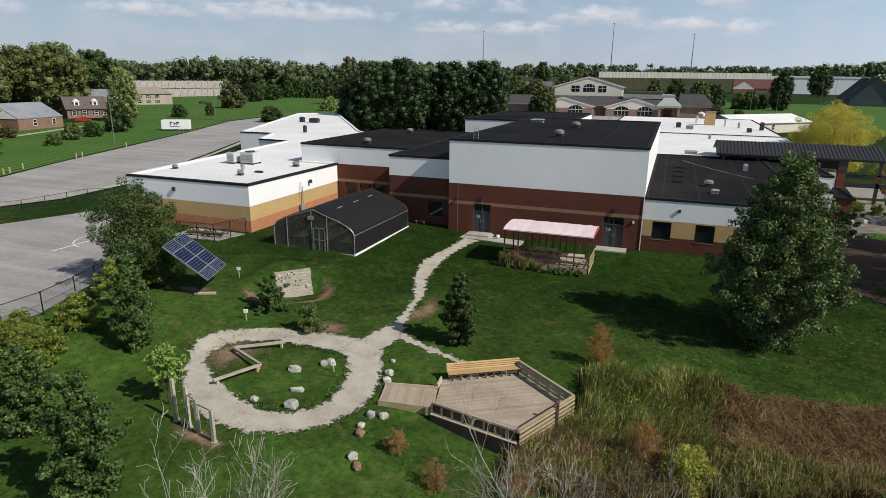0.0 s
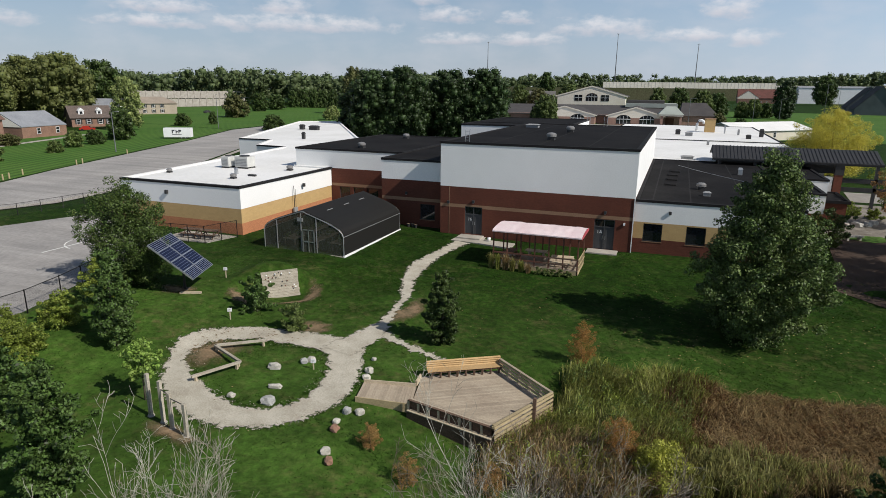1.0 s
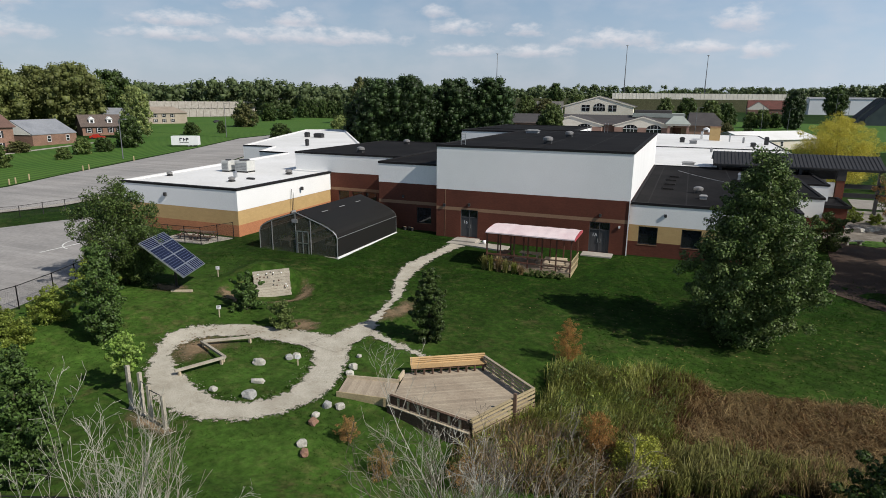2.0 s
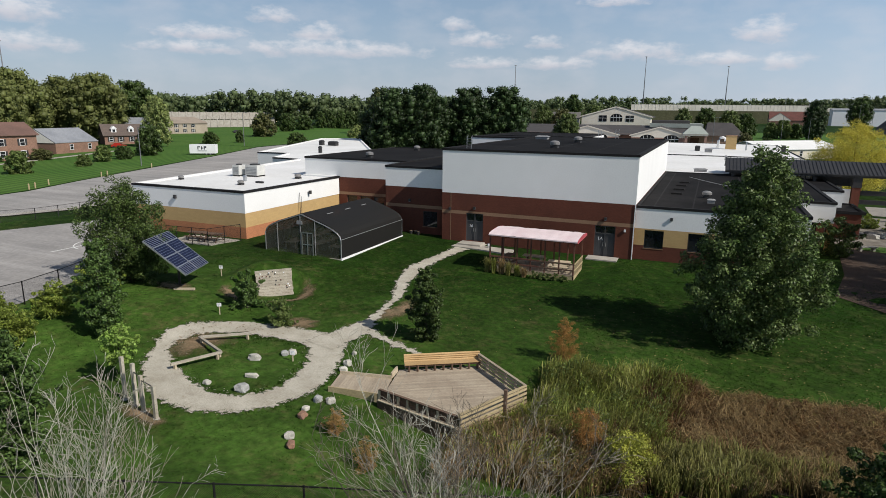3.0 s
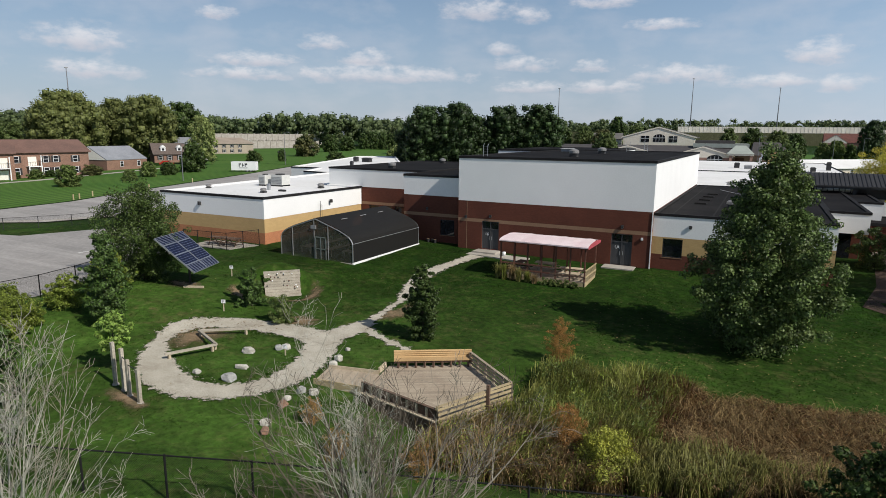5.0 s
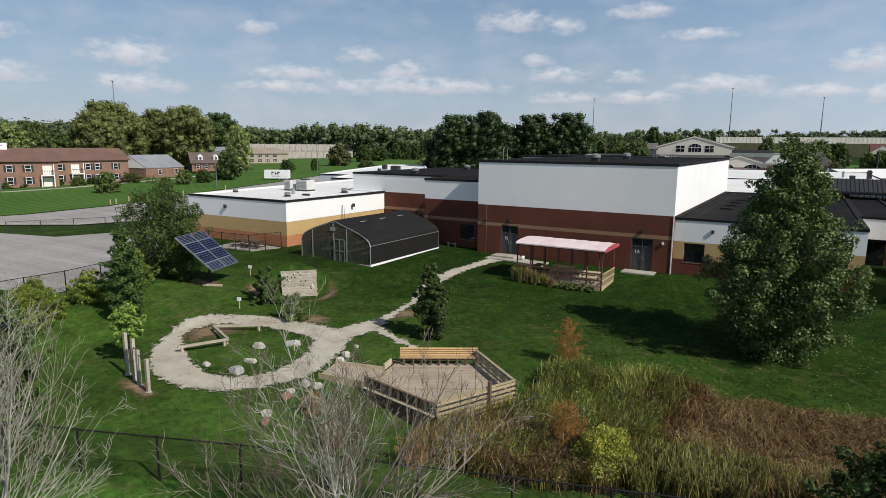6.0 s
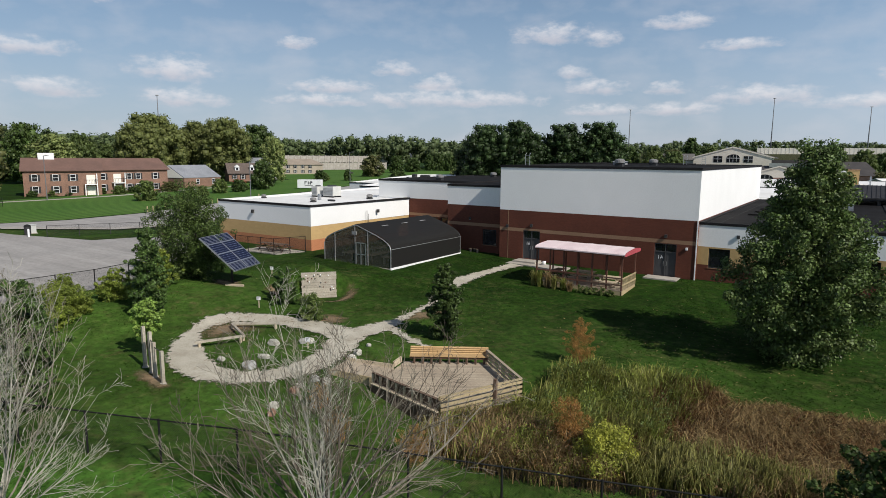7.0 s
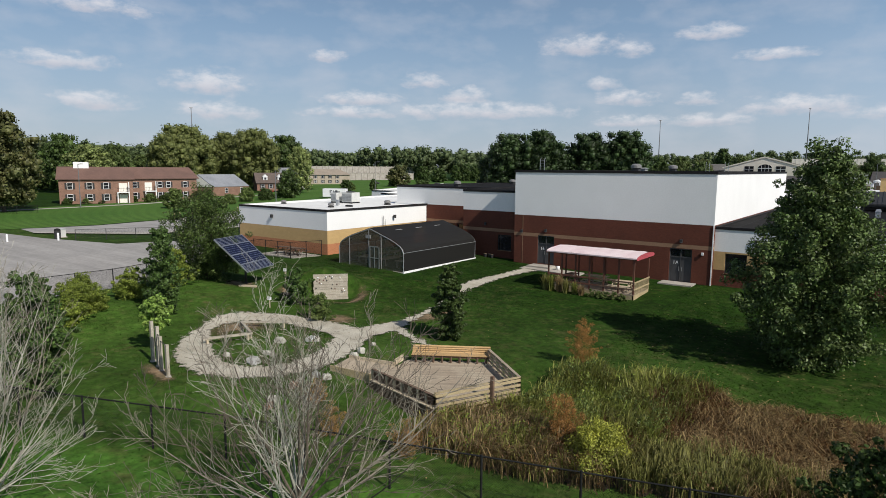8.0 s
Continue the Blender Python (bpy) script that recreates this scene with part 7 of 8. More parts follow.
# ---- door slabs ----
structure("pavement", Mesh().prism([(-16.2, -2.3), (-13.4, -2.5), (-10.2, -3.1), (-10.2, -1.3), (-13.4, -0.9), (-13.4, -0.05), (-16.0, -0.05)], -0.3, 0.1), CONCRETE, "worn concrete slab and path outside the hall door", "pavement")
structure("pavement", Mesh().box(-15.9, -13.6, -1.5, -0.1, 0.0, 0.24), CONCRETE, "pale concrete door step", "door step")
structure("pavement", Mesh().box(-3.75, -1.1, -1.5, -0.05, -0.4, 0.05), CONCRETE, "pale concrete slab outside the hall door", "door step")

# ---- solar panel on a pole ----
so = thing("solar_panel", -27.9, -23.65, ground(-28.2, -23.75), "tilted dark-blue solar array on a steel pole", "solar panel", rz=21)
part("pole", Mesh().tube([(0, 0, -0.3), (0, 0, 2.35)], [0.09] * 2, 12), DARKM, so, smooth=True)
part("base_plate", Mesh().box(-0.3, 0.3, -0.3, 0.3, 0, 0.04), DARKM, so)
TIL = pose(0, 0, 2.42, 0, 39.5, 0)
tray = part("frame", Mesh().box(-1.8, 1.8, -1.76, 1.76, -0.09, -0.035, TIL), ALU, so)
part("torque_beam", Mesh().box(-0.08, 0.08, -1.5, 1.5, -0.25, -0.09, TIL), DARKM, so)
for a0, a1, ribs in ((-1.8, -1.02, 5), (-1.0, 0.0, 4), (0.02, 1.0, 4), (1.02, 1.8, 6)):
    for b0, b1 in ((-1.74, -0.02), (0.02, 1.74)):
        p = part("panel", Mesh().box(a0 + 0.02, a1 - 0.02, b0 + 0.02, b1 - 0.02, -0.034, 0.0, TIL), CELL, so, "dark blue glassy solar module")
        fr = Mesh()
        for q in ((a0, a0 + 0.035, b0, b1), (a1 - 0.035, a1, b0, b1), (a0 + 0.035, a1 - 0.035, b0, b0 + 0.035), (a0 + 0.035, a1 - 0.035, b1 - 0.035, b1)):
            fr.box(*q, -0.02, 0.012, TIL)
        part("panel_frame", fr, ALU, p)
        for k in range(ribs):
            x = a0 + (a1 - a0) * (k + 1) / (ribs + 1)
            gl = 0.012 if ribs > 4 else 0.005
            part("grid_line", Mesh().box(x - gl, x + gl, b0 + 0.04, b1 - 0.04, 0.001, 0.006, TIL), ALU, p)
t = thing("timber_edging", -26.9, -24.2, ground(-26.9, -24.2), "short pale landscape timber lying on the grass", "timber", rz=25)
part("timber", Mesh().box(-0.7, 0.7, -0.1, 0.1, 0, 0.13), WOODP, t)

# ---- climbing wall on the mound ----
cw = thing("climbing_wall", -22.85, -19.65, -0.9, "low slatted timber climbing wall with small holds", "climbing wall", rz=48)
rnd = random.Random(17)
for k in range(10):
    part("plank", Mesh().box(-1.3 + rnd.uniform(-0.03, 0.03), 1.3 + rnd.uniform(-0.03, 0.03), -0.05 + 0.06 * k, 0.06 * k, 0.19 * k + 0.004, 0.19 * k + 0.186), WOODS, cw)
for x in (-1.2, 0, 1.2):
    part("post", Mesh().beam((x, 0.12, -0.4), (x, 0.7, 1.7), 0.12, 0.1), WOODD, cw)
for k in range(22):
    x, z = rnd.uniform(-1.15, 1.15), rnd.uniform(0.35, 1.75)
    y = -0.05 + 0.06 * int(z / 0.19)
    part("hold", Mesh().tube([(x, y + 0.01, z), (x, y - 0.05, z), (x, y - 0.07, z)], [0.055, 0.045, 0.02], 7), (DARKM, WOODR, TRAILER)[k % 3], cw, "small moulded climbing hold")

# ---- zigzag balance beam ----
bb = thing("balance_beam", -18.9, -30.0, -0.66, "low zigzag timber balance beam in the grass", "balance beam")
BP = [(-18.98, -32.79), (-17.85, -30.42), (-20.59, -29.22), (-18.31, -27.47)]
for (ax, ay), (bx, by) in zip(BP, BP[1:]):
    a, b = Vector((ax + 18.9, ay + 30.0, 0.28)), Vector((bx + 18.9, by + 30.0, 0.28))
    part("beam", Mesh().beam(a, b, 0.15, 0.12), WOODS, bb)
    for u in (0.08, 0.92):
        p = a.lerp(b, u)
        part("foot", Mesh().box(p.x - 0.06, p.x + 0.06, p.y - 0.06, p.y + 0.06, -0.25, 0.22), WOODP, bb)

# ---- row of climbing posts ----
cf = thing("climbing_frame", -17.0, -36.3, ground(-17, -36.3), "row of tall timber posts joined by dark bars", "climbing frame")
PO = [(-18.41, -35.95, 2.1), (-17.45, -36.17, 2.05), (-16.67, -36.45, 1.75), (-15.63, -36.69, 1.6)]
for x, y, h in PO:
    z0 = ground(x, y) - ground(-17, -36.3)
    part("post", Mesh().box(x + 17 - 0.072, x + 17 + 0.072, y + 36.3 - 0.072, y + 36.3 + 0.072, z0 - 0.3, z0 + h), WOODS, cf)
    part("footing", Mesh().tube([(x + 17, y + 36.3, z0 - 0.1), (x + 17, y + 36.3, z0 + 0.06)], [0.2, 0.14], 9), CONCRETE, cf)
for (ax, ay, ah), (bx, by, bh) in zip(PO[1:], PO[2:]):
    h = min(ah, bh) - 0.08
    part("bar", Mesh().tube([(ax + 17, ay + 36.3, h), (bx + 17, by + 36.3, h)], [0.022] * 2, 7), DARKM, cf)

# ---- stones ----
rock_no = [0]


def rock(x, y, rx, ry, rz_, material, label, turn=0):
    rock_no[0] += 1
    bm = bmesh.new()
    bmesh.ops.create_icosphere(bm, subdivisions=2, radius=1)
    off = Vector((rock_no[0] * 7.3, 1, 2))
    for v in bm.verts:
        d = v.co.normalized()
        k = 1 + 0.55 * noise.noise(d * 1.3 + off) + 0.22 * noise.noise(d * 3.1 + off)
        q = d * k
        q = Vector([math.copysign(min(abs(c), 0.86) ** 0.85, c) for c in q])
        v.co = (q.x * rx * 0.82, q.y * ry * 0.82, max(-0.25 * rz_, q.z * rz_ * 0.85))
    me = bpy.data.meshes.new("rock")
    bm.to_mesh(me)
    bm.free()
    me.materials.append(material)
    me.polygons.foreach_set("use_smooth", [False] * len(me.polygons))
    ob = new("rock", me)
    ob.matrix_basis = pose(x, y, ground(x, y) + 0.2 * rz_ + 0.02, 0, 0, turn)
    tagged(ob, label, "rock", "stones along the path")


PALE, GREY_, REDD = "pale limestone boulder lying in the grass", "grey granite boulder lying in the grass", "red-brown fieldstone lying in the grass"
for r in ((-16.2, -29.7, 0.48, 0.32, 0.3, ROCK, PALE, 20), (-14.85, -31.5, 0.5, 0.25, 0.22, ROCK, PALE, 15), (-14.25, -32.9, 0.42, 0.38, 0.36, ROCKG, GREY_, 10), (-16.25, -33.1, 0.26, 0.22, 0.2, ROCK, PALE, 0),
          (-14.85, -28.2, 0.42, 0.26, 0.25, ROCK, PALE, -10), (-15.1, -28.5, 0.3, 0.26, 0.25, ROCKG, GREY_, 40), (-11.75, -26.7, 0.2, 0.18, 0.16, ROCK, PALE, 0), (-11.3, -28.1, 0.26, 0.3, 0.3, ROCK, PALE, 70),
          (-11.1, -28.8, 0.3, 0.24, 0.22, ROCK, PALE, 30), (-10.35, -32.2, 0.25, 0.28, 0.26, ROCKG, GREY_, 0), (-9.75, -32.0, 0.32, 0.26, 0.26, ROCK, PALE, 50), (-10.35, -33.15, 0.24, 0.22, 0.2, ROCK, PALE, 0),
          (-10.1, -33.7, 0.26, 0.3, 0.24, ROCKR, REDD, 0), (-9.6, -35.3, 0.3, 0.26, 0.26, ROCK, PALE, 30), (-9.15, -35.8, 0.36, 0.24, 0.2, ROCKR, REDD, -50)):
    rock(*r)


for x, y, k in ((19.6, 21.0, 0.7), (20.6, 20.2, 0.6), (21.8, 20.6, 0.8), (20.9, 21.9, 0.55), (22.9, 21.4, 0.7), (19.2, 22.6, 0.5), (23.8, 22.6, 0.6)):
    rock(x, y, k, k * 0.8, k * 0.7, ROCK, "pale limestone boulder edging the courtyard bed", x * 40)
bn = thing("stone_bench", 19.8, 13.2, ground(19.8, 13.2), "pale stone bench beside the courtyard lawn", "bench", rz=20)
part("seat", Mesh().box(-0.9, 0.9, -0.25, 0.25, 0.38, 0.48), CONCRETE, bn)
for x in (-0.6, 0.6):
    part("support", Mesh().box(x - 0.1, x + 0.1, -0.2, 0.2, 0, 0.38), CONCRETE, bn)


# ---- small signs ----
def small_sign(x, y, h, w, turn, label):
    t = thing("garden_sign", x, y, ground(x, y), label, "sign", turn, "garden signs")
    part("stake", Mesh().box(-0.03, 0.03, 0, 0.04, -0.2, h), WOODP, t)
    pl = part("plate", Mesh().box(-w / 2, w / 2, -0.02, 0.0, h - 0.06, h + 0.17), TRAILER, t, "white plate with dark print")
    for k in range(3):
        part("print_bar", Mesh().box(-w / 2 + 0.05, w / 2 - 0.06 - 0.05 * k, -0.026, -0.021, h + 0.1 - 0.06 * k, h + 0.12 - 0.06 * k), INK, pl)


small_sign(-22.5, -25.6, 0.62, 0.28, 25, "small white garden sign on a stake")
small_sign(-26.7, -20.9, 0.65, 0.27, 20, "small white garden sign on a stake")
small_sign(-14.2, -29.0, 0.45, 0.26, 20, "small grey plaque on a stake beside pale stones")


# ---- small things by the doors ----
bk = thing("bucket", -12.68, -1.45, 0.1, "white plastic bucket standing on the concrete slab", "bucket")
part("body", Mesh().tube([(0, 0, 0), (0, 0, 0.36)], [0.14, 0.17], 14), TRAILER, bk, smooth=True)
part("handle", Mesh().tube([(0.17, 0, 0.32), (0.1, 0.14, 0.36), (-0.1, 0.14, 0.36), (-0.17, 0, 0.32)], [0.008] * 4, 5), DARKM, bk)
for k, (dx, dy) in enumerate(((0, 0), (0.45, 0.1), (0.85, -0.1))):
    pt = thing("plant_pot", -21.90 + dx, 0.70 + dy, ground(-21.90, 0.70), "dark plastic plant pot beside the greenhouse", "plant pot", group="plant pots")
    part("body", Mesh().tube([(0, 0, 0), (0, 0, 0.3), (0, 0, 0.34)], [0.13, 0.18, 0.2], 12), DARKM, pt)
    part("soil", Mesh().tube([(0, 0, 0.3), (0, 0, 0.35)], [0.16, 0.12], 10), DIRT, pt)


# ---- timber deck ----
DK = -0.8
dk = thing("timber_deck", 0, 0, 0, "weathered timber viewing deck with benches and rails over the marsh", "deck")
OUT = [(-8.45, -27.55), (-7.7, -31.0), (-3.3, -31.9), (-1.5, -28.0), (-4.85, -25.3)]


def clip(poly, nx, ny, c):
    """The part of a convex outline where nx * x + ny * y <= c."""
    res = []
    for i, p in enumerate(poly):
        q = poly[(i + 1) % len(poly)]
        a, b = nx * p[0] + ny * p[1] - c, nx * q[0] + ny * q[1] - c
        if a <= 0:
            res.append(p)
        if a * b < 0:
            t = a / (a - b)
            res.append((p[0] + (q[0] - p[0]) * t, p[1] + (q[1] - p[1]) * t))
    return res


def planks(parent, outline, ax, ay, width, z0, z1, material, name="plank"):
    """Boards along (ax, ay), cut to the outline."""
    nx, ny = -ay, ax
    ds = [nx * x + ny * y for x, y in outline]
    d, hi = min(ds), max(ds)
    while d < hi:
        q = clip(clip(outline, nx, ny, d + width - 0.008), -nx, -ny, -d)
        if len(q) > 2:
            part(name, Mesh().prism(q, z0, z1), material, parent)
        d += width


AX, AY = 0.848, 0.53
planks(dk, OUT, AX, AY, 0.142, DK - 0.04, DK, WOODG)
for a, b in zip(OUT, OUT[1:] + OUT[:1]):
    part("rim_joist", Mesh().beam((*a, DK - 0.17), (*b, DK - 0.17), 0.05, 0.24), WOODD, dk)
for x, y in OUT + [(-5.5, -31.45), (-2.4, -29.95), (-3.2, -26.7), (-6.6, -26.4)]:
    part("pile", Mesh().box(x - 0.07, x + 0.07, y - 0.07, y + 0.07, ground(x, y) - 0.3, DK - 0.05), WOODD, dk)
# ramp
RA, RB, RC, RD = (-10.95, -29.35), (-10.5, -31.1), (-7.72, -30.75), (-8.28, -28.75)
ramp = part("ramp", Mesh().add([(*RA, -0.84), (*RB, -0.84), (*RC, DK - 0.09), (*RD, DK - 0.09)], [(0, 1, 2, 3)]), WOODD, dk, "timber entry ramp with low side boards")
for k in range(20):
    u0, u1 = k / 20 + 0.002, (k + 1) / 20 - 0.002
    def P(u, v):
        a, b = Vector((*RA, -0.73)).lerp(Vector((*RD, DK)), u), Vector((*RB, -0.73)).lerp(Vector((*RC, DK)), u)
        return a.lerp(b, v)
    q = [P(u0, 0), P(u0, 1), P(u1, 1), P(u1, 0)]
    part("plank", Mesh().add([p for p in q] + [p - Vector((0, 0, 0.04)) for p in q], [(0, 1, 2, 3), (7, 6, 5, 4), (0, 4, 5, 1), (1, 5, 6, 2), (2, 6, 7, 3), (3, 7, 4, 0)]), WOODG, ramp)
for a, b in ((RA, RD), (RB, RC)):
    part("side_board", Mesh().beam((*a, -0.75), (*b, -0.75), 0.06, 0.3), WOODY if a is RB else WOODP, ramp)
part("side_board", Mesh().beam((*RB, -1.0), (*RC, -1.05), 0.05, 0.3), WOODY, ramp)
part("side_board", Mesh().beam((*RD, -0.6), (-8.3, -28.1, -0.5), 0.08, 0.3), WOODP, ramp)
# bench along the back
BA, BB = Vector((-8.32, -27.3, 0)), Vector((-4.86, -25.14, 0))
al = (BB - BA).normalized()
inw = Vector((al.y, -al.x, 0))
bench = part("bench", Mesh().beam(BA + inw * 0.42 + Vector((0, 0, DK + 0.3)), BB + inw * 0.42 + Vector((0, 0, DK + 0.3)), 0.05, 0.1), WOODD, dk, "new cedar bench along the deck edge")
for k in range(3):
    o = inw * (0.16 + 0.15 * k) + Vector((0, 0, DK + 0.4))
    part("seat_board", Mesh().beam(BA + o, BB + o, 0.142, 0.04), WOODN, bench)
for k in range(4):
    o = inw * (0.05 - 0.045 * k) + Vector((0, 0, DK + 0.44 + 0.09 * k))
    part("back_board", Mesh().beam(BA + o, BB + o, 0.11, 0.03, (al.cross(Vector((0, 0, 1)))) * 0.55 + Vector((0, 0, 1))), WOODN, bench)
for k in range(9):
    p = BA.lerp(BB, (k + 0.5) / 9) + inw * 0.46
    part("leg", Mesh().box(p.x - 0.045, p.x + 0.045, p.y - 0.045, p.y + 0.045, DK, DK + 0.38), WOODD, bench)


def guard(a, b, posts, rails, z1, low, m, cap=True, post_m=None):
    """Posts with level boards between two corners of the deck."""
    a, b = Vector((*a, 0)), Vector((*b, 0))
    gd = part("railing", Mesh().beam(a + Vector((0, 0, z1)), b + Vector((0, 0, z1)), 0.14, 0.04), m, dk, "weathered timber railing")
    sd = (b - a).normalized().cross(Vector((0, 0, 1)))
    for k in range(posts + 1):
        p = a.lerp(b, k / posts)
        part("post", Mesh().box(p.x - 0.05, p.x + 0.05, p.y - 0.05, p.y + 0.05, low, z1 - 0.02), post_m or m, gd)
    for z in rails:
        part("rail_board", Mesh().beam(a + sd * 0.07 + Vector((0, 0, z)), b + sd * 0.07 + Vector((0, 0, z)), 0.03, 0.12), m, gd)
    return gd


guard(OUT[4], OUT[3], 5, (-0.24, -0.43, -0.62, -0.84), -0.12, -1.5, WOODG)
guard((-3.3, -31.9), (-2.15, -29.4), 1, (-0.24, -0.46, -0.68, -0.9, -1.1, -1.28), -0.12, -1.7, WOODY)
guard((-2.15, -29.4), (-1.5, -28.0), 1, (-0.24, -0.46, -0.68, -0.9, -1.1, -1.28), -0.12, -1.7, WOODY)
part("post", Mesh().box(-2.1, -1.96, -29.52, -29.38, -1.7, 0.2), WOODD, dk, "tall dark corner post")
g2 = guard((-7.7, -31.0), (-3.3, -31.9), 8, (), -0.24, -1.6, WOODD, post_m=WOODP)
a, b = Vector((-7.7, -31.0, 0)), Vector((-3.3, -31.9, 0))
sd = (b - a).normalized().cross(Vector((0, 0, 1)))
for k in range(3):
    part("back_board", Mesh().beam(a - sd * 0.07 + Vector((0, 0, -0.33 - 0.16 * k)), b - sd * 0.07 + Vector((0, 0, -0.33 - 0.16 * k)), 0.03, 0.15), WOODD, g2, "dark bench back board")
for k in range(3):
    part("seat_board", Mesh().beam(a - sd * (0.2 + 0.15 * k) + Vector((0, 0, DK + 0.4)), b - sd * (0.2 + 0.15 * k) + Vector((0, 0, DK + 0.4)), 0.14, 0.04), WOODG, g2)
part("ledge_board", Mesh().beam(a + sd * 0.1 + Vector((0, 0, -0.74)), b + sd * 0.1 + Vector((0, 0, -0.74)), 0.16, 0.04), WOODP, g2, "pale ledge board below the bench back")
for k in range(4):
    part("skirt_board", Mesh().beam(a + sd * 0.16 + Vector((0, 0, -0.86 - 0.17 * k)), b + sd * 0.16 + Vector((0, 0, -0.86 - 0.17 * k)), 0.03, 0.16), WOODD, g2)


# ---- chain-link fences ----
def chain_fence(pts, h, label, spacing=2.75, mesh=0.075, wire=0.006, m=None, z=None):
    m = m or BLACKV
    x0, y0 = pts[0][:2]
    zo = ground(x0, y0) if z is None else z
    t = thing("chain_link_fence", x0, y0, zo, label, "fence", group="chain-link fences")
    gz = (lambda x, y: ground(x, y) - zo) if z is None else (lambda x, y: 0)
    fab = Mesh()
    for (ax, ay), (bx, by) in zip(pts, pts[1:]):
        ln = math.hypot(bx - ax, by - ay)
        n = max(1, round(ln / spacing))
        for k in range(n):
            p, q = [(ax + (bx - ax) * u, ay + (by - ay) * u) for u in (k / n, (k + 1) / n)]
            zp, zq = gz(*p), gz(*q)
            P3, Q3 = Vector((p[0] - x0, p[1] - y0, zp)), Vector((q[0] - x0, q[1] - y0, zq))
            part("post", Mesh().tube([P3 - Vector((0, 0, 0.3)), P3 + Vector((0, 0, h + 0.04))], [0.036] * 2, 7), m, t)
            part("top_rail", Mesh().tube([P3 + Vector((0, 0, h)), Q3 + Vector((0, 0, h))], [0.024] * 2, 6), m, t)
            d = Q3 - P3
            L = d.length
            w = wire / 2
            side = Vector((0, 0, 1))
            i = -h
            while i < L:
                for s in (1, -1):
                    # one diagonal wire, cut at the bay's ends
                    a0, a1 = i, i + h
                    z0_, z1_ = (0.04, h) if s > 0 else (h, 0.04)
                    u0, u1 = max(0, a0), min(L, a1)
                    if u1 > u0:
                        f0, f1 = (u0 - a0) / h, (u1 - a0) / h
                        A = P3 + d * (u0 / L) + Vector((0, 0, z0_ + (z1_ - z0_) * f0))
                        B = P3 + d * (u1 / L) + Vector((0, 0, z0_ + (z1_ - z0_) * f1))
                        o = len(fab.v)
                        for e in (A, B):
                            fab.v += [tuple(e + Vector((0, 0, w))), tuple(e - Vector((0, 0, w)))]
                        fab.f.append((o, o + 1, o + 3, o + 2))
                i += mesh
        part("post", Mesh().tube([Q3 - Vector((0, 0, 0.3)), Q3 + Vector((0, 0, h + 0.04))], [0.036] * 2, 7), m, t)
    part("wire_mesh", fab, m, t, "black woven wire mesh")
    return t


fl = lambda x: (x, FENCE_A[1] + 0.408 * (x - FENCE_A[0]))
chain_fence([fl(-24.86), fl(27.9)], 1.45, "black chain-link fence across the grass", 2.72)
chain_fence([(-33.3, -41), (-33.2, -31), (-33.9, -28.2), (-37.0, -19.5), (-40.6, -13.7)], 1.5, "dark chain-link fence along the play court", 2.6)
chain_fence([(-34.4, -10.2), (-35.4, -13.3), (-40.6, -13.7)], 1.6, "dark chain-link fence round a small patio", 2.0)
chain_fence([(-66.5, -20), (-62, -11.5), (-61.5, -4), (-57, -1)], 1.3, "grey chain-link fence on the grass strip", 3.0, mesh=0.12, m=DARKM)
chain_fence([(-120, -22), (-117, -6)], 1.5, "dark chain-link fence beside the flats", 3.0, mesh=0.15)
structure("pavement", Mesh().prism([(-40.5, -13.4), (-35.4, -13.0), (-34.6, -10.1), (-40.5, -10.1)], 0.0, 0.42), CONCRETE, "small concrete patio beside the wing", "patio")
picnic_table(-38.3, -11.7, 0.42, 10, "brown-topped table on the small patio", WOODD, "patio tables")
picnic_table(-36.4, -11.6, 0.42, 10, "brown-topped table on the small patio", WOODD, "patio tables")
for x, y in ((-68.0, -21.3), (-70.8, -25.6), (-94.5, 21.5), (-95.4, 23.4), (-87.9, 4.4), (-88.6, 5.8), (-101.6, 38.6), (-91.0, 9.5)):
    t = thing("bollard", x, y, ground(x, y), "short pale post at the edge of the lot", "bollard", group="bollards")
    part("post", Mesh().tube([(0, 0, -0.2), (0, 0, 0.85), (0, 0, 0.95)], [0.11, 0.11, 0.05], 10), WOODY if y > -20 else TRAILER, t)

# ---- trailer with lettering ----
tl = thing("trailer", -120.6, 72.4, 0.3, "white box trailer with dark lettering parked by the lot", "trailer", rz=28.7)
part("box", Mesh().box(-3.4, 3.4, -1.2, 1.2, 0.5, 2.85), TRAILER, tl, "white box body")
for x in (1.0, 2.0):
    for y in (-1.05, 1.05):
        w = part("wheel", Mesh().tube([(x, y - 0.12, 0.42), (x, y + 0.12, 0.42)], [0.42] * 2, 16), RUBBER, tl)
        part("rim", Mesh().tube([(x, y - 0.13, 0.42), (x, y + 0.13, 0.42)], [0.22] * 2, 12), METAL, w)
for i, (x, w, z0, z1) in enumerate(((-1.15, 0.24, 1.5, 2.4), (-0.8, 0.42, 2.1, 2.4), (-0.2, 0.22, 1.5, 2.4), (0.08, 0.34, 1.8, 2.06), (0.5, 0.22, 1.5, 2.4), (0.84, 0.42, 1.95, 2.4))):
    part("emblem", Mesh().box(x - w / 2, x + w / 2, -1.225, -1.202, z0, z1), INK, tl, "dark block emblem")
part("print_bar", Mesh().box(-1.25, 1.1, -1.225, -1.202, 1.1, 1.24), INK, tl)


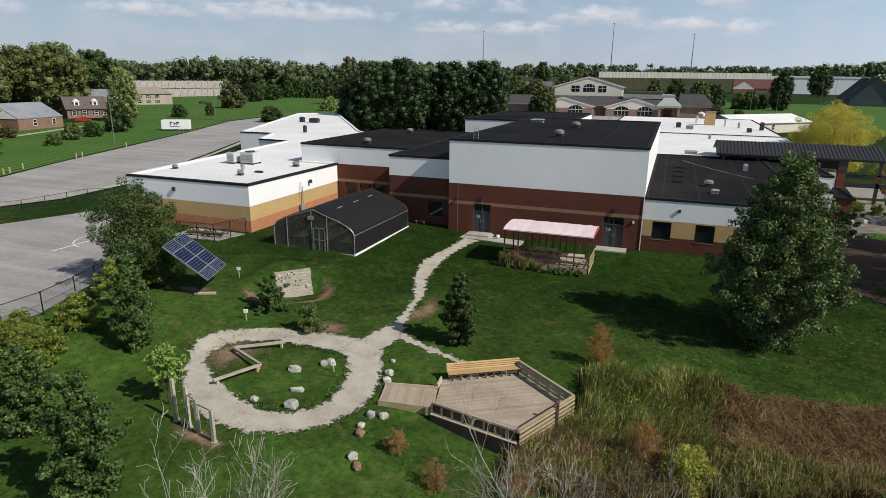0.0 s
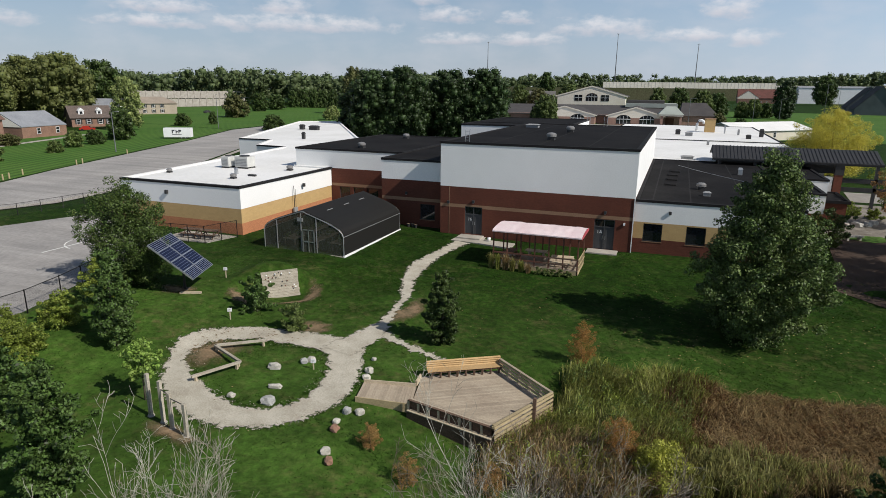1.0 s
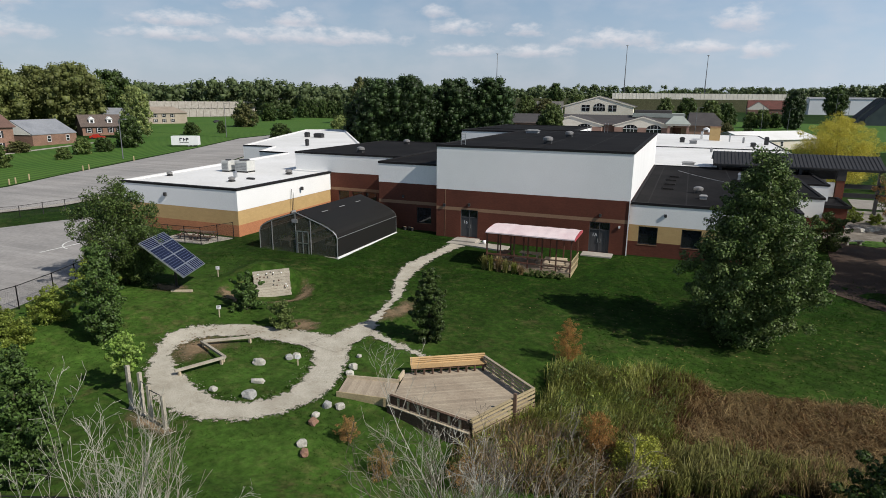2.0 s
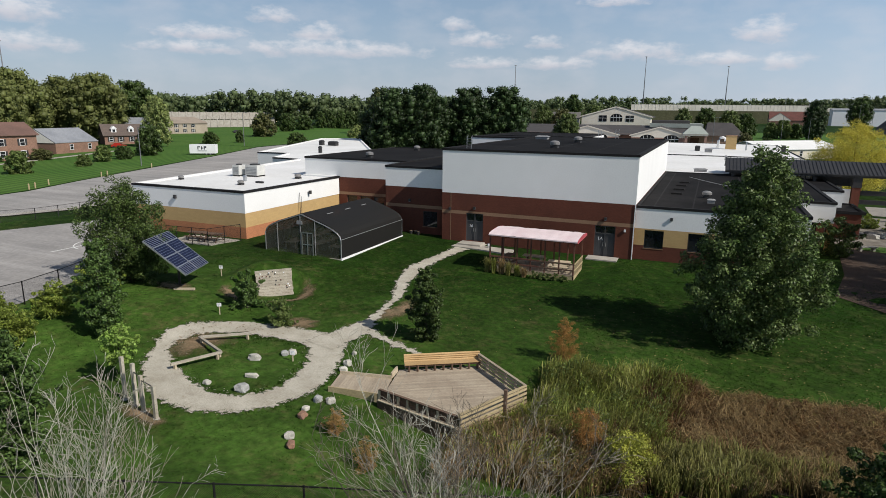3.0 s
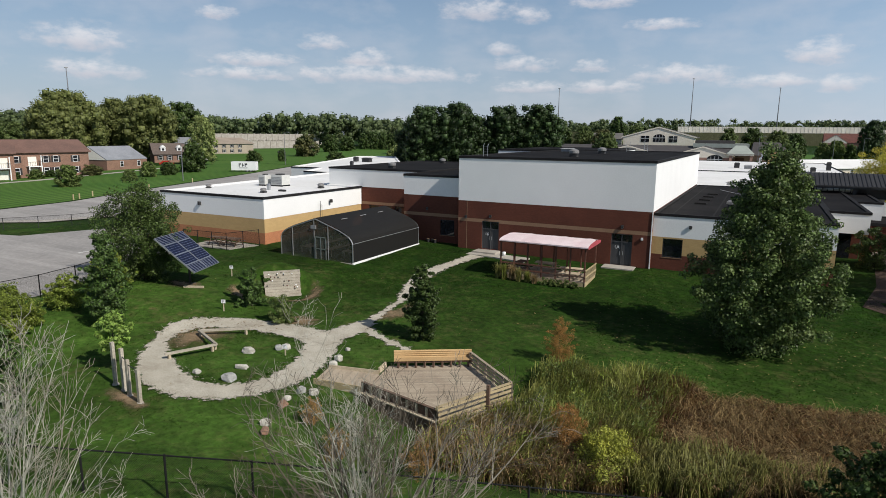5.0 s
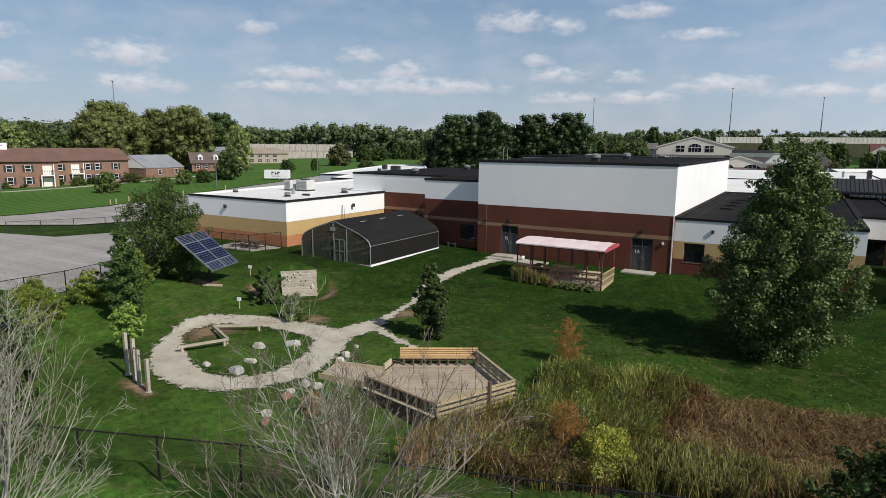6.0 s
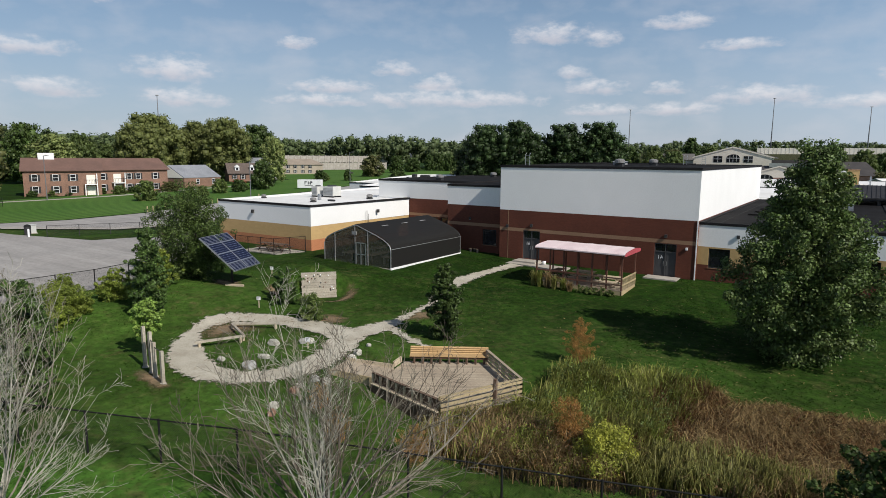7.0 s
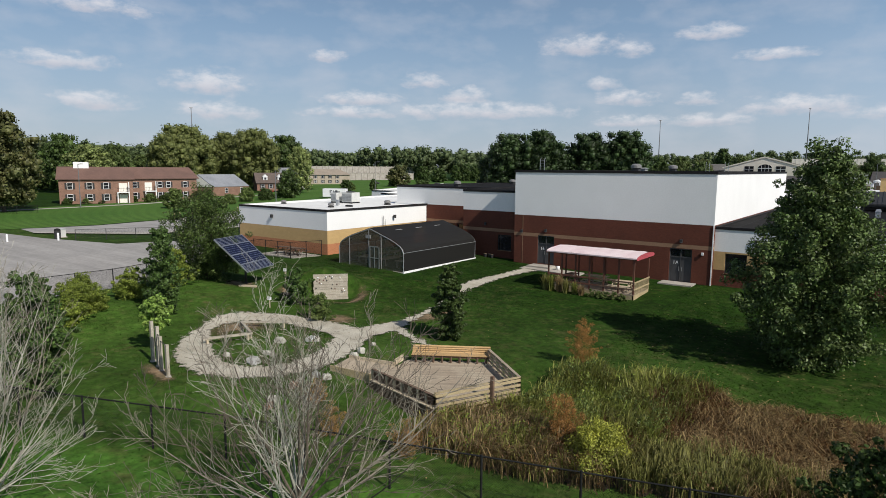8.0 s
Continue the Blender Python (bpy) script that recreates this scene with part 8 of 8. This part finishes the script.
# ---- houses ----
def gable_house(x, y, rz, w, d, h, rise, wall, roof, label, rows, name="house", category="house", hip=0.0, shutters=True, over=0.5, chimney=None):
    """Front along local x at y = 0; rows of windows as (level, [x...])."""
    t = thing(name, x, y, ground(x, y), label, category, rz)
    mb = Mesh().box(0, w, 0, d, -0.3, h)
    if not hip:
        mb.add([(0, 0, h), (0, d, h), (0, d / 2, h + rise)], [(0, 2, 1)]).add([(w, 0, h), (w, d, h), (w, d / 2, h + rise)], [(0, 1, 2)])
    part("wall", mb, wall, t)
    o, k = over, rise * over / (d / 2)
    rf = Mesh()
    tk = 0.18
    for s in (0, 1):
        ya, yb = (-o, d / 2) if s == 0 else (d + o, d / 2)
        vs = [(-o, ya, h - k), (w + o, ya, h - k), (w + o - hip, yb, h + rise), (-o + hip, yb, h + rise)]
        vs += [(p[0], p[1], p[2] + tk) for p in vs]
        rf.add(vs, [(0, 3, 2, 1), (4, 5, 6, 7), (0, 1, 5, 4), (1, 2, 6, 5), (2, 3, 7, 6), (3, 0, 4, 7)])
    if hip:
        for xa, xb in ((-o, -o + hip), (w + o, w + o - hip)):
            vs = [(xa, -o, h - k), (xa, d + o, h - k), (xb, d / 2, h + rise)]
            vs += [(p[0], p[1], p[2] + tk) for p in vs]
            rf.add(vs, [(0, 1, 2), (3, 5, 4), (0, 3, 4, 1)])
    rfo = part("roof", rf, roof, t)
    if chimney:
        part("chimney", Mesh().box(chimney - 1.6, chimney + 1.6, d / 2 - 0.8, d / 2 + 0.8, h + rise * 0.6, h + rise + 1.3), TRAILER, rfo, "white boxed chimney")
    for z, xs in rows:
        for xx in xs:
            wn = part("window", Mesh().box(xx - 0.5, xx + 0.5, -0.03, 0.01, z, z + 1.4), DGLASS, t)
            part("frame", Mesh().box(xx - 0.58, xx - 0.5, -0.06, 0, z - 0.08, z + 1.48).box(xx + 0.5, xx + 0.58, -0.06, 0, z - 0.08, z + 1.48).box(xx - 0.5, xx + 0.5, -0.06, 0, z + 1.4, z + 1.48).box(xx - 0.5, xx + 0.5, -0.06, 0, z - 0.08, z)
                 .box(xx - 0.5, xx + 0.5, -0.05, -0.031, z + 0.66, z + 0.74), TRAILER, wn)
            if shutters:
                for s in (-1, 1):
                    part("shutter", Mesh().box(xx + s * 0.82 - 0.2, xx + s * 0.82 + 0.2, -0.06, -0.002, z - 0.05, z + 1.45), DARKM, wn, "dark shutter")
    return t


def balcony(t, x, w, z):
    b = part("balcony", Mesh().box(x - w / 2, x + w / 2, -1.6, 0, z - 0.2, z), TRAILER, t, "white balcony with rail and posts")
    for s in (-1, 1):
        part("post", Mesh().box(x + s * (w / 2 - 0.1) - 0.1, x + s * (w / 2 - 0.1) + 0.1, -1.55, -1.35, 0, z + 2.4 if s > 0 else z), TRAILER, b)
    part("rail", Mesh().box(x - w / 2, x + w / 2, -1.6, -1.52, z + 0.9, z + 1.0), DARKM, b)
    for k in range(9):
        part("baluster", Mesh().box(x - w / 2 + w * k / 8 - 0.02, x - w / 2 + w * k / 8 + 0.02, -1.58, -1.54, z, z + 0.9), DARKM, b)
    part("door", Mesh().box(x - 0.9, x + 0.9, -0.04, 0, z + 0.05, z + 2.1), SIDING, b, "pale sliding balcony door")
    part("door", Mesh().box(x - 0.9, x + 0.9, -0.04, 0, 0.1, 2.1), SIDING, b, "pale patio door")


ap = gable_house(-144.0, 8.1, 65, 15.3, 11, 5.9, 2.6, FBRICK, SHINGLER, "two-storey brick apartment block with brown shingle roof", [(0.8, [2.2, 6.2, 9.6]), (3.5, [2.2, 6.2, 9.6])], "apartment_building", "apartment block", chimney=4.5)
balcony(ap, 13.2, 2.6, 2.7)
ap = gable_house(-142.9, 23.0, 84, 18.0, 11, 5.9, 2.6, FBRICK, SHINGLER, "long two-storey brick apartment block with brown shingle roof", [(0.8, [2.0, 8.2, 10.4, 14.8]), (3.5, [2.0, 8.2, 10.4, 14.8])], "apartment_building", "apartment block")
balcony(ap, 5.3, 2.8, 2.7)
part("gable_board", Mesh().add([(18.02, -0.5, 5.6), (18.02, 11.5, 5.6), (18.02, 5.5, 8.5)], [(0, 1, 2)]), TRAILER, ap, "white gable boards")
h1 = gable_house(-153.6, 53.8, 98, 14, 13, 2.9, 3.5, FBRICK, SHINGLEG, "single-storey brick house with grey shingle roof", [(1.0, [5.0, 11.0])], shutters=False, over=0.12)
part("gable_board", Mesh().add([(-0.14, 0.0, 2.86), (-0.14, 13.0, 2.86), (-0.14, 6.5, 6.36)], [(0, 2, 1)]), SIDING, h1, "cream gable boards")
dh = gable_house(-183, 91, 62, 12, 9, 3.2, 3.4, FBRICK, mat("dark_brown_shingle", (0.13, 0.1, 0.085), (0.1, 0.08, 0.07), scale=0.3, fine=3, rough=0.95, bump=0.2), "brick house with white dormers and brown roof", [(1.0, [2, 5, 8.5, 11]), ])
for x in (3.2, 8.6):
    dm = part("dormer", Mesh().box(x - 0.8, x + 0.8, 0.9, 3.2, 3.9, 5.3), TRAILER, dh, "white gabled dormer")
    part("dormer_roof", Mesh().add([(x - 1.0, 0.7, 5.25), (x + 1.0, 0.7, 5.25), (x, 0.7, 6.2), (x - 1.0, 3.6, 5.25), (x + 1.0, 3.6, 5.25), (x, 3.6, 6.2)], [(0, 1, 2), (3, 5, 4), (0, 2, 5, 3), (1, 4, 5, 2)]), TRAILER, dm)
    part("pane", Mesh().box(x - 0.4, x + 0.4, 0.86, 0.9, 4.2, 5.0), DGLASS, dm)
gable_house(-196, 108, 20, 11, 9, 6.0, 2.6, SIDING, SHINGLEG, "white-sided house among the trees", [(1.0, [3, 8]), (4.0, [3, 8])], over=0.12)
gable_house(-245, 160, 62, 30, 12, 5.2, 2.8, mat("buff_brick", (0.4, 0.34, 0.27), (0.33, 0.28, 0.22), scale=0.3, fine=4, rough=0.9, bump=0.05, grain=0.2), SHINGLEN, "long buff two-storey house with tan hip roof", [(0.8, [3, 7, 11, 15, 19, 23]), (3.2, [3, 7, 11, 15, 19, 23])], hip=5.0)
gable_house(-387.4, 402.0, 30, 20, 14, 17.6, 6.0, SIDING, SHINGLEG, "tall pale house beyond the highway wall", [(10, [4, 9, 14])], shutters=False)
gable_house(-150, 300, 10, 24, 12, 8, 3.5, SIDING, SHINGLEG, "pale house among far trees", [(4, [4, 9, 14, 19])], shutters=False)
gable_house(-95, 330, 10, 24, 12, 9, 3.5, CREAM, SHINGLED, "pale house among far trees", [(4, [4, 9, 14, 19])], shutters=False)

# red car by the houses
rc = thing("parked_car", -166.0, 82.6, 0.3, "small red car parked beside a brick house", "car", rz=40)
part("body", Mesh().add([(x, y, z) for y in (-0.85, 0.85) for x, z in ((-2.1, 0.35), (2.1, 0.35), (2.1, 0.8), (1.0, 0.95), (0.5, 1.45), (-1.0, 1.48), (-1.6, 0.95), (-2.1, 0.9))],
                        [tuple(range(8))[::-1], tuple(range(8, 16))] + [(i, (i + 1) % 8, 8 + (i + 1) % 8, 8 + i) for i in range(8)]), CARRED, rc)
for x in (-1.3, 1.3):
    for y in (-0.8, 0.8):
        part("wheel", Mesh().tube([(x, y - 0.1, 0.33), (x, y + 0.1, 0.33)], [0.33] * 2, 14), RUBBER, rc)
part("windscreen", Mesh().add([(0.98, -0.75, 0.97), (0.98, 0.75, 0.97), (0.53, 0.7, 1.42), (0.53, -0.7, 1.42)], [(0, 1, 2, 3)]), DGLASS, rc)


dc = copy_thing(rc, pose(-224.0, 200.0, 0.35, 0, 0, 65))
for ob in [dc] + list(dc.children):
    if ob.type == "MESH" and ob.name.startswith("body"):
        ob.data = ob.data.copy()
        ob.data.materials[0] = DARKM
tagged(dc, "dark car parked below the highway wall", "car")
bn = thing("waste_bin", -70.0, -20.6, ground(-70, -20.6), "dark round waste bin beside a white post", "waste bin")
part("body", Mesh().tube([(0, 0, 0), (0, 0, 0.95), (0, 0, 1.05)], [0.32, 0.36, 0.36], 14), DARKM, bn)
part("lid", Mesh().tube([(0, 0, 1.05), (0, 0, 1.2), (0, 0, 1.28)], [0.38, 0.3, 0.08], 14), BLACKV, bn, "domed black lid")
ub = thing("utility_box", -71.6, -19.6, ground(-71.6, -19.6), "pale grey utility box on the grass", "utility box")
part("cabinet", Mesh().box(-0.55, 0.55, -0.35, 0.35, 0.08, 1.0), PALEUNIT, ub)
part("plinth", Mesh().box(-0.65, 0.65, -0.45, 0.45, -0.1, 0.08), CONCRETE, ub)
part("hood", Mesh().box(-0.6, 0.6, -0.4, 0.4, 1.0, 1.06), PALEUNIT, ub)


# ---- highway walls ----
def panel_wall(a, b, z0, z1, n, label, m=WALLC):
    t = thing("highway_wall", a[0], a[1], 0, label, "noise wall")
    for k in range(n):
        p, q = [Vector((a[0] + (b[0] - a[0]) * u, a[1] + (b[1] - a[1]) * u, 0)) - Vector((a[0], a[1], 0)) for u in (k / n + 0.004 / n, (k + 0.985) / n)]
        part("panel", Mesh().beam(p + Vector((0, 0, (z0 + z1) / 2)), q + Vector((0, 0, (z0 + z1) / 2)), 0.3, z1 - z0), m, t)
        part("post", Mesh().box(q.x - 0.35, q.x + 0.35, q.y - 0.35, q.y + 0.35, z0 - 0.2, z1 + 0.3), m, t)


panel_wall((-329, 201), (-294, 317), -0.3, 5.4, 24, "long pale concrete panel wall beside the highway", CONCRETE)
panel_wall((-339, 211), (-301, 331), 5.6, 10.4, 26, "upper pale concrete panel wall of the highway", CONCRETE)
panel_wall((-110, 913.6), (128, 965), 17.6, 25.9, 48, "long pale concrete wall of the raised highway")
structure("embankment", Mesh().prism([(-400, 848), (-150, 900), (128, 960), (420, 1015), (420, 1060), (-400, 900)], -1, 17.4), FIELD, "grassy bank under the raised highway", "embankment")
panel_wall((128, 965), (330, 1000), 17.5, 22.5, 30, "pale concrete parapet of the raised highway")


# ---- the second school ----
fs = thing("far_school", -49.3, 203.2, 0, "pale gabled school with brick base and arched windows", "school building", rz=3)


def gable_front(x0, x1, y, z0, ze, zp, m, parent, nm="gable"):
    c = (x0 + x1) / 2
    mb = Mesh()
    pts = [(x0, z0), (x1, z0), (x1, ze), (c, zp), (x0, ze)]
    vs = [(a, y, b) for a, b in pts] + [(a, y + 14, b) for a, b in pts]
    mb.add(vs, [(0, 1, 2, 3, 4), (9, 8, 7, 6, 5)] + [(i, 5 + i, 5 + (i + 1) % 5, (i + 1) % 5) for i in range(5)])
    return part(nm, mb, m, parent)


def arch_window(parent, x, y, z, w, h):
    n = 12
    pts = [(x - w / 2, z), (x + w / 2, z)] + [(x + w / 2 * math.cos(math.pi * k / n), z + h * 0.55 + h * 0.45 * math.sin(math.pi * k / n)) for k in range(n + 1)]
    wn = part("window", Mesh().add([(a, y - 0.05, b) for a, b in pts], [tuple(range(len(pts)))]), DGLASS, parent)
    for k in (-0.25, 0, 0.25):
        part("mullion", Mesh().box(x + k * w - 0.06, x + k * w + 0.06, y - 0.12, y - 0.06, z, z + h * 0.9), TRAILER, wn)
    part("mullion", Mesh().box(x - w / 2, x + w / 2, y - 0.12, y - 0.06, z + h * 0.5, z + h * 0.56), TRAILER, wn)


def gable_roof(x0, x1, y, ze, zp, m, parent, deep=15, o=0.8):
    c = (x0 + x1) / 2
    k = (zp - ze) * o / ((x1 - x0) / 2)
    mb = Mesh()
    for a, b in ((x0 - o, c), (x1 + o, c)):
        vs = [(a, y - 0.1, ze - k), (b, y - 0.1, zp), (b, y + deep, zp), (a, y + deep, ze - k)]
        vs += [(p[0], p[1], p[2] + 0.35) for p in vs]
        mb.add(vs, [(3, 2, 1, 0), (4, 5, 6, 7), (0, 1, 5, 4), (1, 2, 6, 5), (2, 3, 7, 6), (3, 0, 4, 7)])
    return part("roof", mb, m, parent)


SHINGLEK = mat("weathered_dark_shingle", (0.075, 0.068, 0.065), (0.055, 0.05, 0.05), scale=0.3, fine=3, rough=0.95, bump=0.2, grain=0.2)
CREAMW = mat("warm_cream_boards", (0.84, 0.77, 0.66), (0.76, 0.69, 0.58), scale=0.2, fine=3, rough=0.8, bump=0.05, grain=0.1)
SAGE = mat("pale_sage_roof_edge", (0.36, 0.39, 0.35), (0.29, 0.32, 0.29), scale=0.2, fine=3, rough=0.7, bump=0.05, grain=0.1)
PINKB = brick_mat("pinkish_brick", (0.36, 0.22, 0.17), (0.29, 0.175, 0.135), (1.1, 1.15, 1.2))
# the hall with a wide gable, far behind the classrooms
gable_front(-6, 29, 76, 0.0, 10.7, 15.6, CREAMW, fs)
gable_roof(-6, 29, 76, 10.7, 15.6, SHINGLEK, fs, 40, 1.0)
part("fascia", Mesh().beam((-7, 75.8, 10.6), (11.5, 75.8, 15.8), 0.16, 0.55).beam((30, 75.8, 10.6), (11.5, 75.8, 15.8), 0.16, 0.55), CREAMW, fs)
arch_window(fs, 11.9, 76, 8.3, 6.0, 4.0)
for x in (5.0, 18.7):
    wn = part("window", Mesh().box(x - 2.0, x + 2.0, 75.9, 75.96, 8.3, 11.4), DGLASS, fs)
    part("mullion", Mesh().box(x - 0.08, x + 0.08, 75.82, 75.88, 8.3, 11.4), TRAILER, wn)
    part("mullion", Mesh().box(x - 2.0, x + 2.0, 75.82, 75.88, 9.9, 10.05), TRAILER, wn)
# low classrooms under dark roofs
part("wall", Mesh().box(-30, 66, 6, 60, -0.3, 4.2), PINKB, fs, "pinkish-brown brick wall")
part("roof", roof_pitch(Mesh(), -31, 48, 4.6, 4.0, 40, 7.2, 0.3), SHINGLEK, fs)
for a, b in ((-6, 20.5), (24, 47)):
    c = (a + b) / 2
    gable_front(a + 0.8, b - 0.8, 0, 3.2, 3.9, 7.1, CREAMW, fs)
    gable_roof(a + 0.8, b - 0.8, 0, 3.9, 7.1, SHINGLEK, fs, 30)
    part("wall", Mesh().box(a + 0.8, b - 0.8, 0, 6, -0.3, 3.2), PINKB, fs)
    part("fascia", Mesh().beam((a, -0.2, 3.8), (c, -0.2, 7.3), 0.16, 0.4).beam((b, -0.2, 3.8), (c, -0.2, 7.3), 0.16, 0.4), CREAMW, fs)
    for x in (12.7,) if a < 0 else (31.0, 40.0):
        arch_window(fs, x, 0, 0.8, 5.6, 3.5)
part("roof", Mesh().box(30.5, 52.5, 30, 52, 6.6, 8.3), SAGE, fs, "pale flat roof edge over the hall")
part("roof", Mesh().box(31, 47, 34, 50, 8.3, 9.6), SHINGLEK, fs, "dark roof behind the flat one")
# entrance with a small hipped roof on columns
part("porch", Mesh().box(44.3, 53.2, -4, 5, 4.3, 5.0), CREAMW, fs, "cream entrance porch")
part("porch_roof", Mesh().add([(44, -4.3, 5.0), (53.5, -4.3, 5.0), (53.5, 6, 5.0), (44, 6, 5.0), (47, 1, 8.0), (50.5, 1, 8.0)], [(0, 1, 5, 4), (1, 2, 5), (2, 3, 4, 5), (3, 0, 4), (3, 2, 1, 0)]), SAGE, fs, "sage-grey hipped porch roof")
for x in (45.0, 52.0):
    part("column", Mesh().box(x, x + 0.9, -3.8, -2.9, -0.3, 4.3), PINKB, fs)
part("door", Mesh().box(47.2, 50.4, 5.9, 5.96, 0, 3.2), WOODR, fs, "dark red double door")
part("wall", Mesh().box(53.4, 66, 4.9, 6, -0.3, 4.3), PINKB, fs)
part("roof", Mesh().add([(52.5, 4.2, 4.3), (67, 4.2, 4.3), (67, 32, 4.3), (52.5, 32, 4.3), (53.5, 18, 9.2), (62.8, 18, 9.2)], [(0, 1, 5, 4), (1, 2, 5), (2, 3, 4, 5), (3, 0, 4), (3, 2, 1, 0)]), SHINGLEK, fs, "grey hipped shingle roof")

# sheds and houses to the east
gable_house(19.5, 139, 45, 30, 14, 3.0, 1.9, CREAM, ROOFW, "long cream building with a low white roof", [(1.0, [4, 9, 14])], "outbuilding", "outbuilding", shutters=False)
gable_house(67.0, 790.0, 0, 49, 24, 6.5, 10.0, FBRICK, mat("red_shingle", (0.15, 0.06, 0.05), (0.11, 0.05, 0.04), scale=0.2, fine=2, rough=0.9), "long brick church with a red roof", [(1.5, [20, 26, 32, 38, 44])], "church", "church", shutters=False)
chapel = thing("chapel", 66.0, 782.0, 0, "low cream gabled chapel before the brick church", "chapel")
gable_front(0, 23, 0, 5.5, 6.5, 14.5, CREAMW, chapel)
gable_roof(0, 23, 0, 6.5, 14.5, SHINGLEN, chapel, 14)
part("wall", Mesh().box(0.2, 22.8, -0.3, 13, -0.3, 5.5), FBRICK, chapel)
SLATE = mat("slate_blue_siding", (0.1, 0.115, 0.12), (0.075, 0.088, 0.092), scale=0.2, fine=3, rough=0.85, bump=0.05, grain=0.1)
gable_house(139.0, 460.0, 84, 30, 26, 4.0, 13.5, SLATE, SHINGLEK, "steep dark-roofed house on the green", [(0.8, [3, 7, 11])], shutters=False)
gable_house(133.0, 410.0, 84, 28, 26, 4.0, 14.0, SLATE, SHINGLEK, "steep dark-roofed house with a tall gable", [(0.8, [3, 7, 11])], shutters=False)
gable_house(138.0, 832.0, 2, 72, 20, 19.0, 2.0, TRAILER, SHINGLEG, "long white warehouse by the highway", [], "warehouse", "warehouse", shutters=False)


# ---- masts and poles ----
def mast(x, y, h, r, label, head=True):
    t = thing("light_mast", x, y, 0, label, "light mast", group="tall masts")
    part("pole", Mesh().tube([(0, 0, -0.5), (0, 0, h * 0.5), (0, 0, h)], [r * 1.6, r * 1.1, r * 0.6], 8), MASTG, t, smooth=True)
    if head:
        part("lamp_ring", Mesh().tube([(0, 0, h - 0.8), (0, 0, h - 0.2)], [r * 3.2, r * 2.6], 10), GREYP, t)


MASTG = mat("weathered_mast_steel", (0.17, 0.175, 0.185), (0.12, 0.125, 0.135), scale=0.1, fine=2, rough=0.6, bump=0)
mast(-96.4, 941.6, 96.5, 0.62, "tall slim grey light mast against the sky")
mast(18.1, 945.8, 80.5, 0.62, "tall slim grey light mast against the sky")
mast(-288.7, 902.4, 85.0, 0.62, "tall slim grey light mast against the sky")
mast(-547.4, 283.8, 66.9, 0.5, "tall slim grey light mast against the sky")
for x, y, h in ((-106.7, 40.4, 8.5), (-138.8, 108.8, 11.3), (5.7, 175, 11.4), (-128, 6, 9.5), (32, 240, 12), (42, 240, 11), (75, 330, 18), (82, 335, 17)):
    t = thing("street_lamp", x, y, 0, "slim grey lamp post with a short arm", "street lamp", group="street lamps")
    part("pole", Mesh().tube([(0, 0, -0.3), (0, 0, h)], [0.11, 0.07], 8), MASTG, t)
    part("arm", Mesh().tube([(0, 0, h), (1.4, 0, h + 0.15)], [0.05, 0.05], 6), MASTG, t)
    part("lamp_head", Mesh().box(1.2, 2.0, -0.15, 0.15, h + 0.05, h + 0.2), GREYP, t)
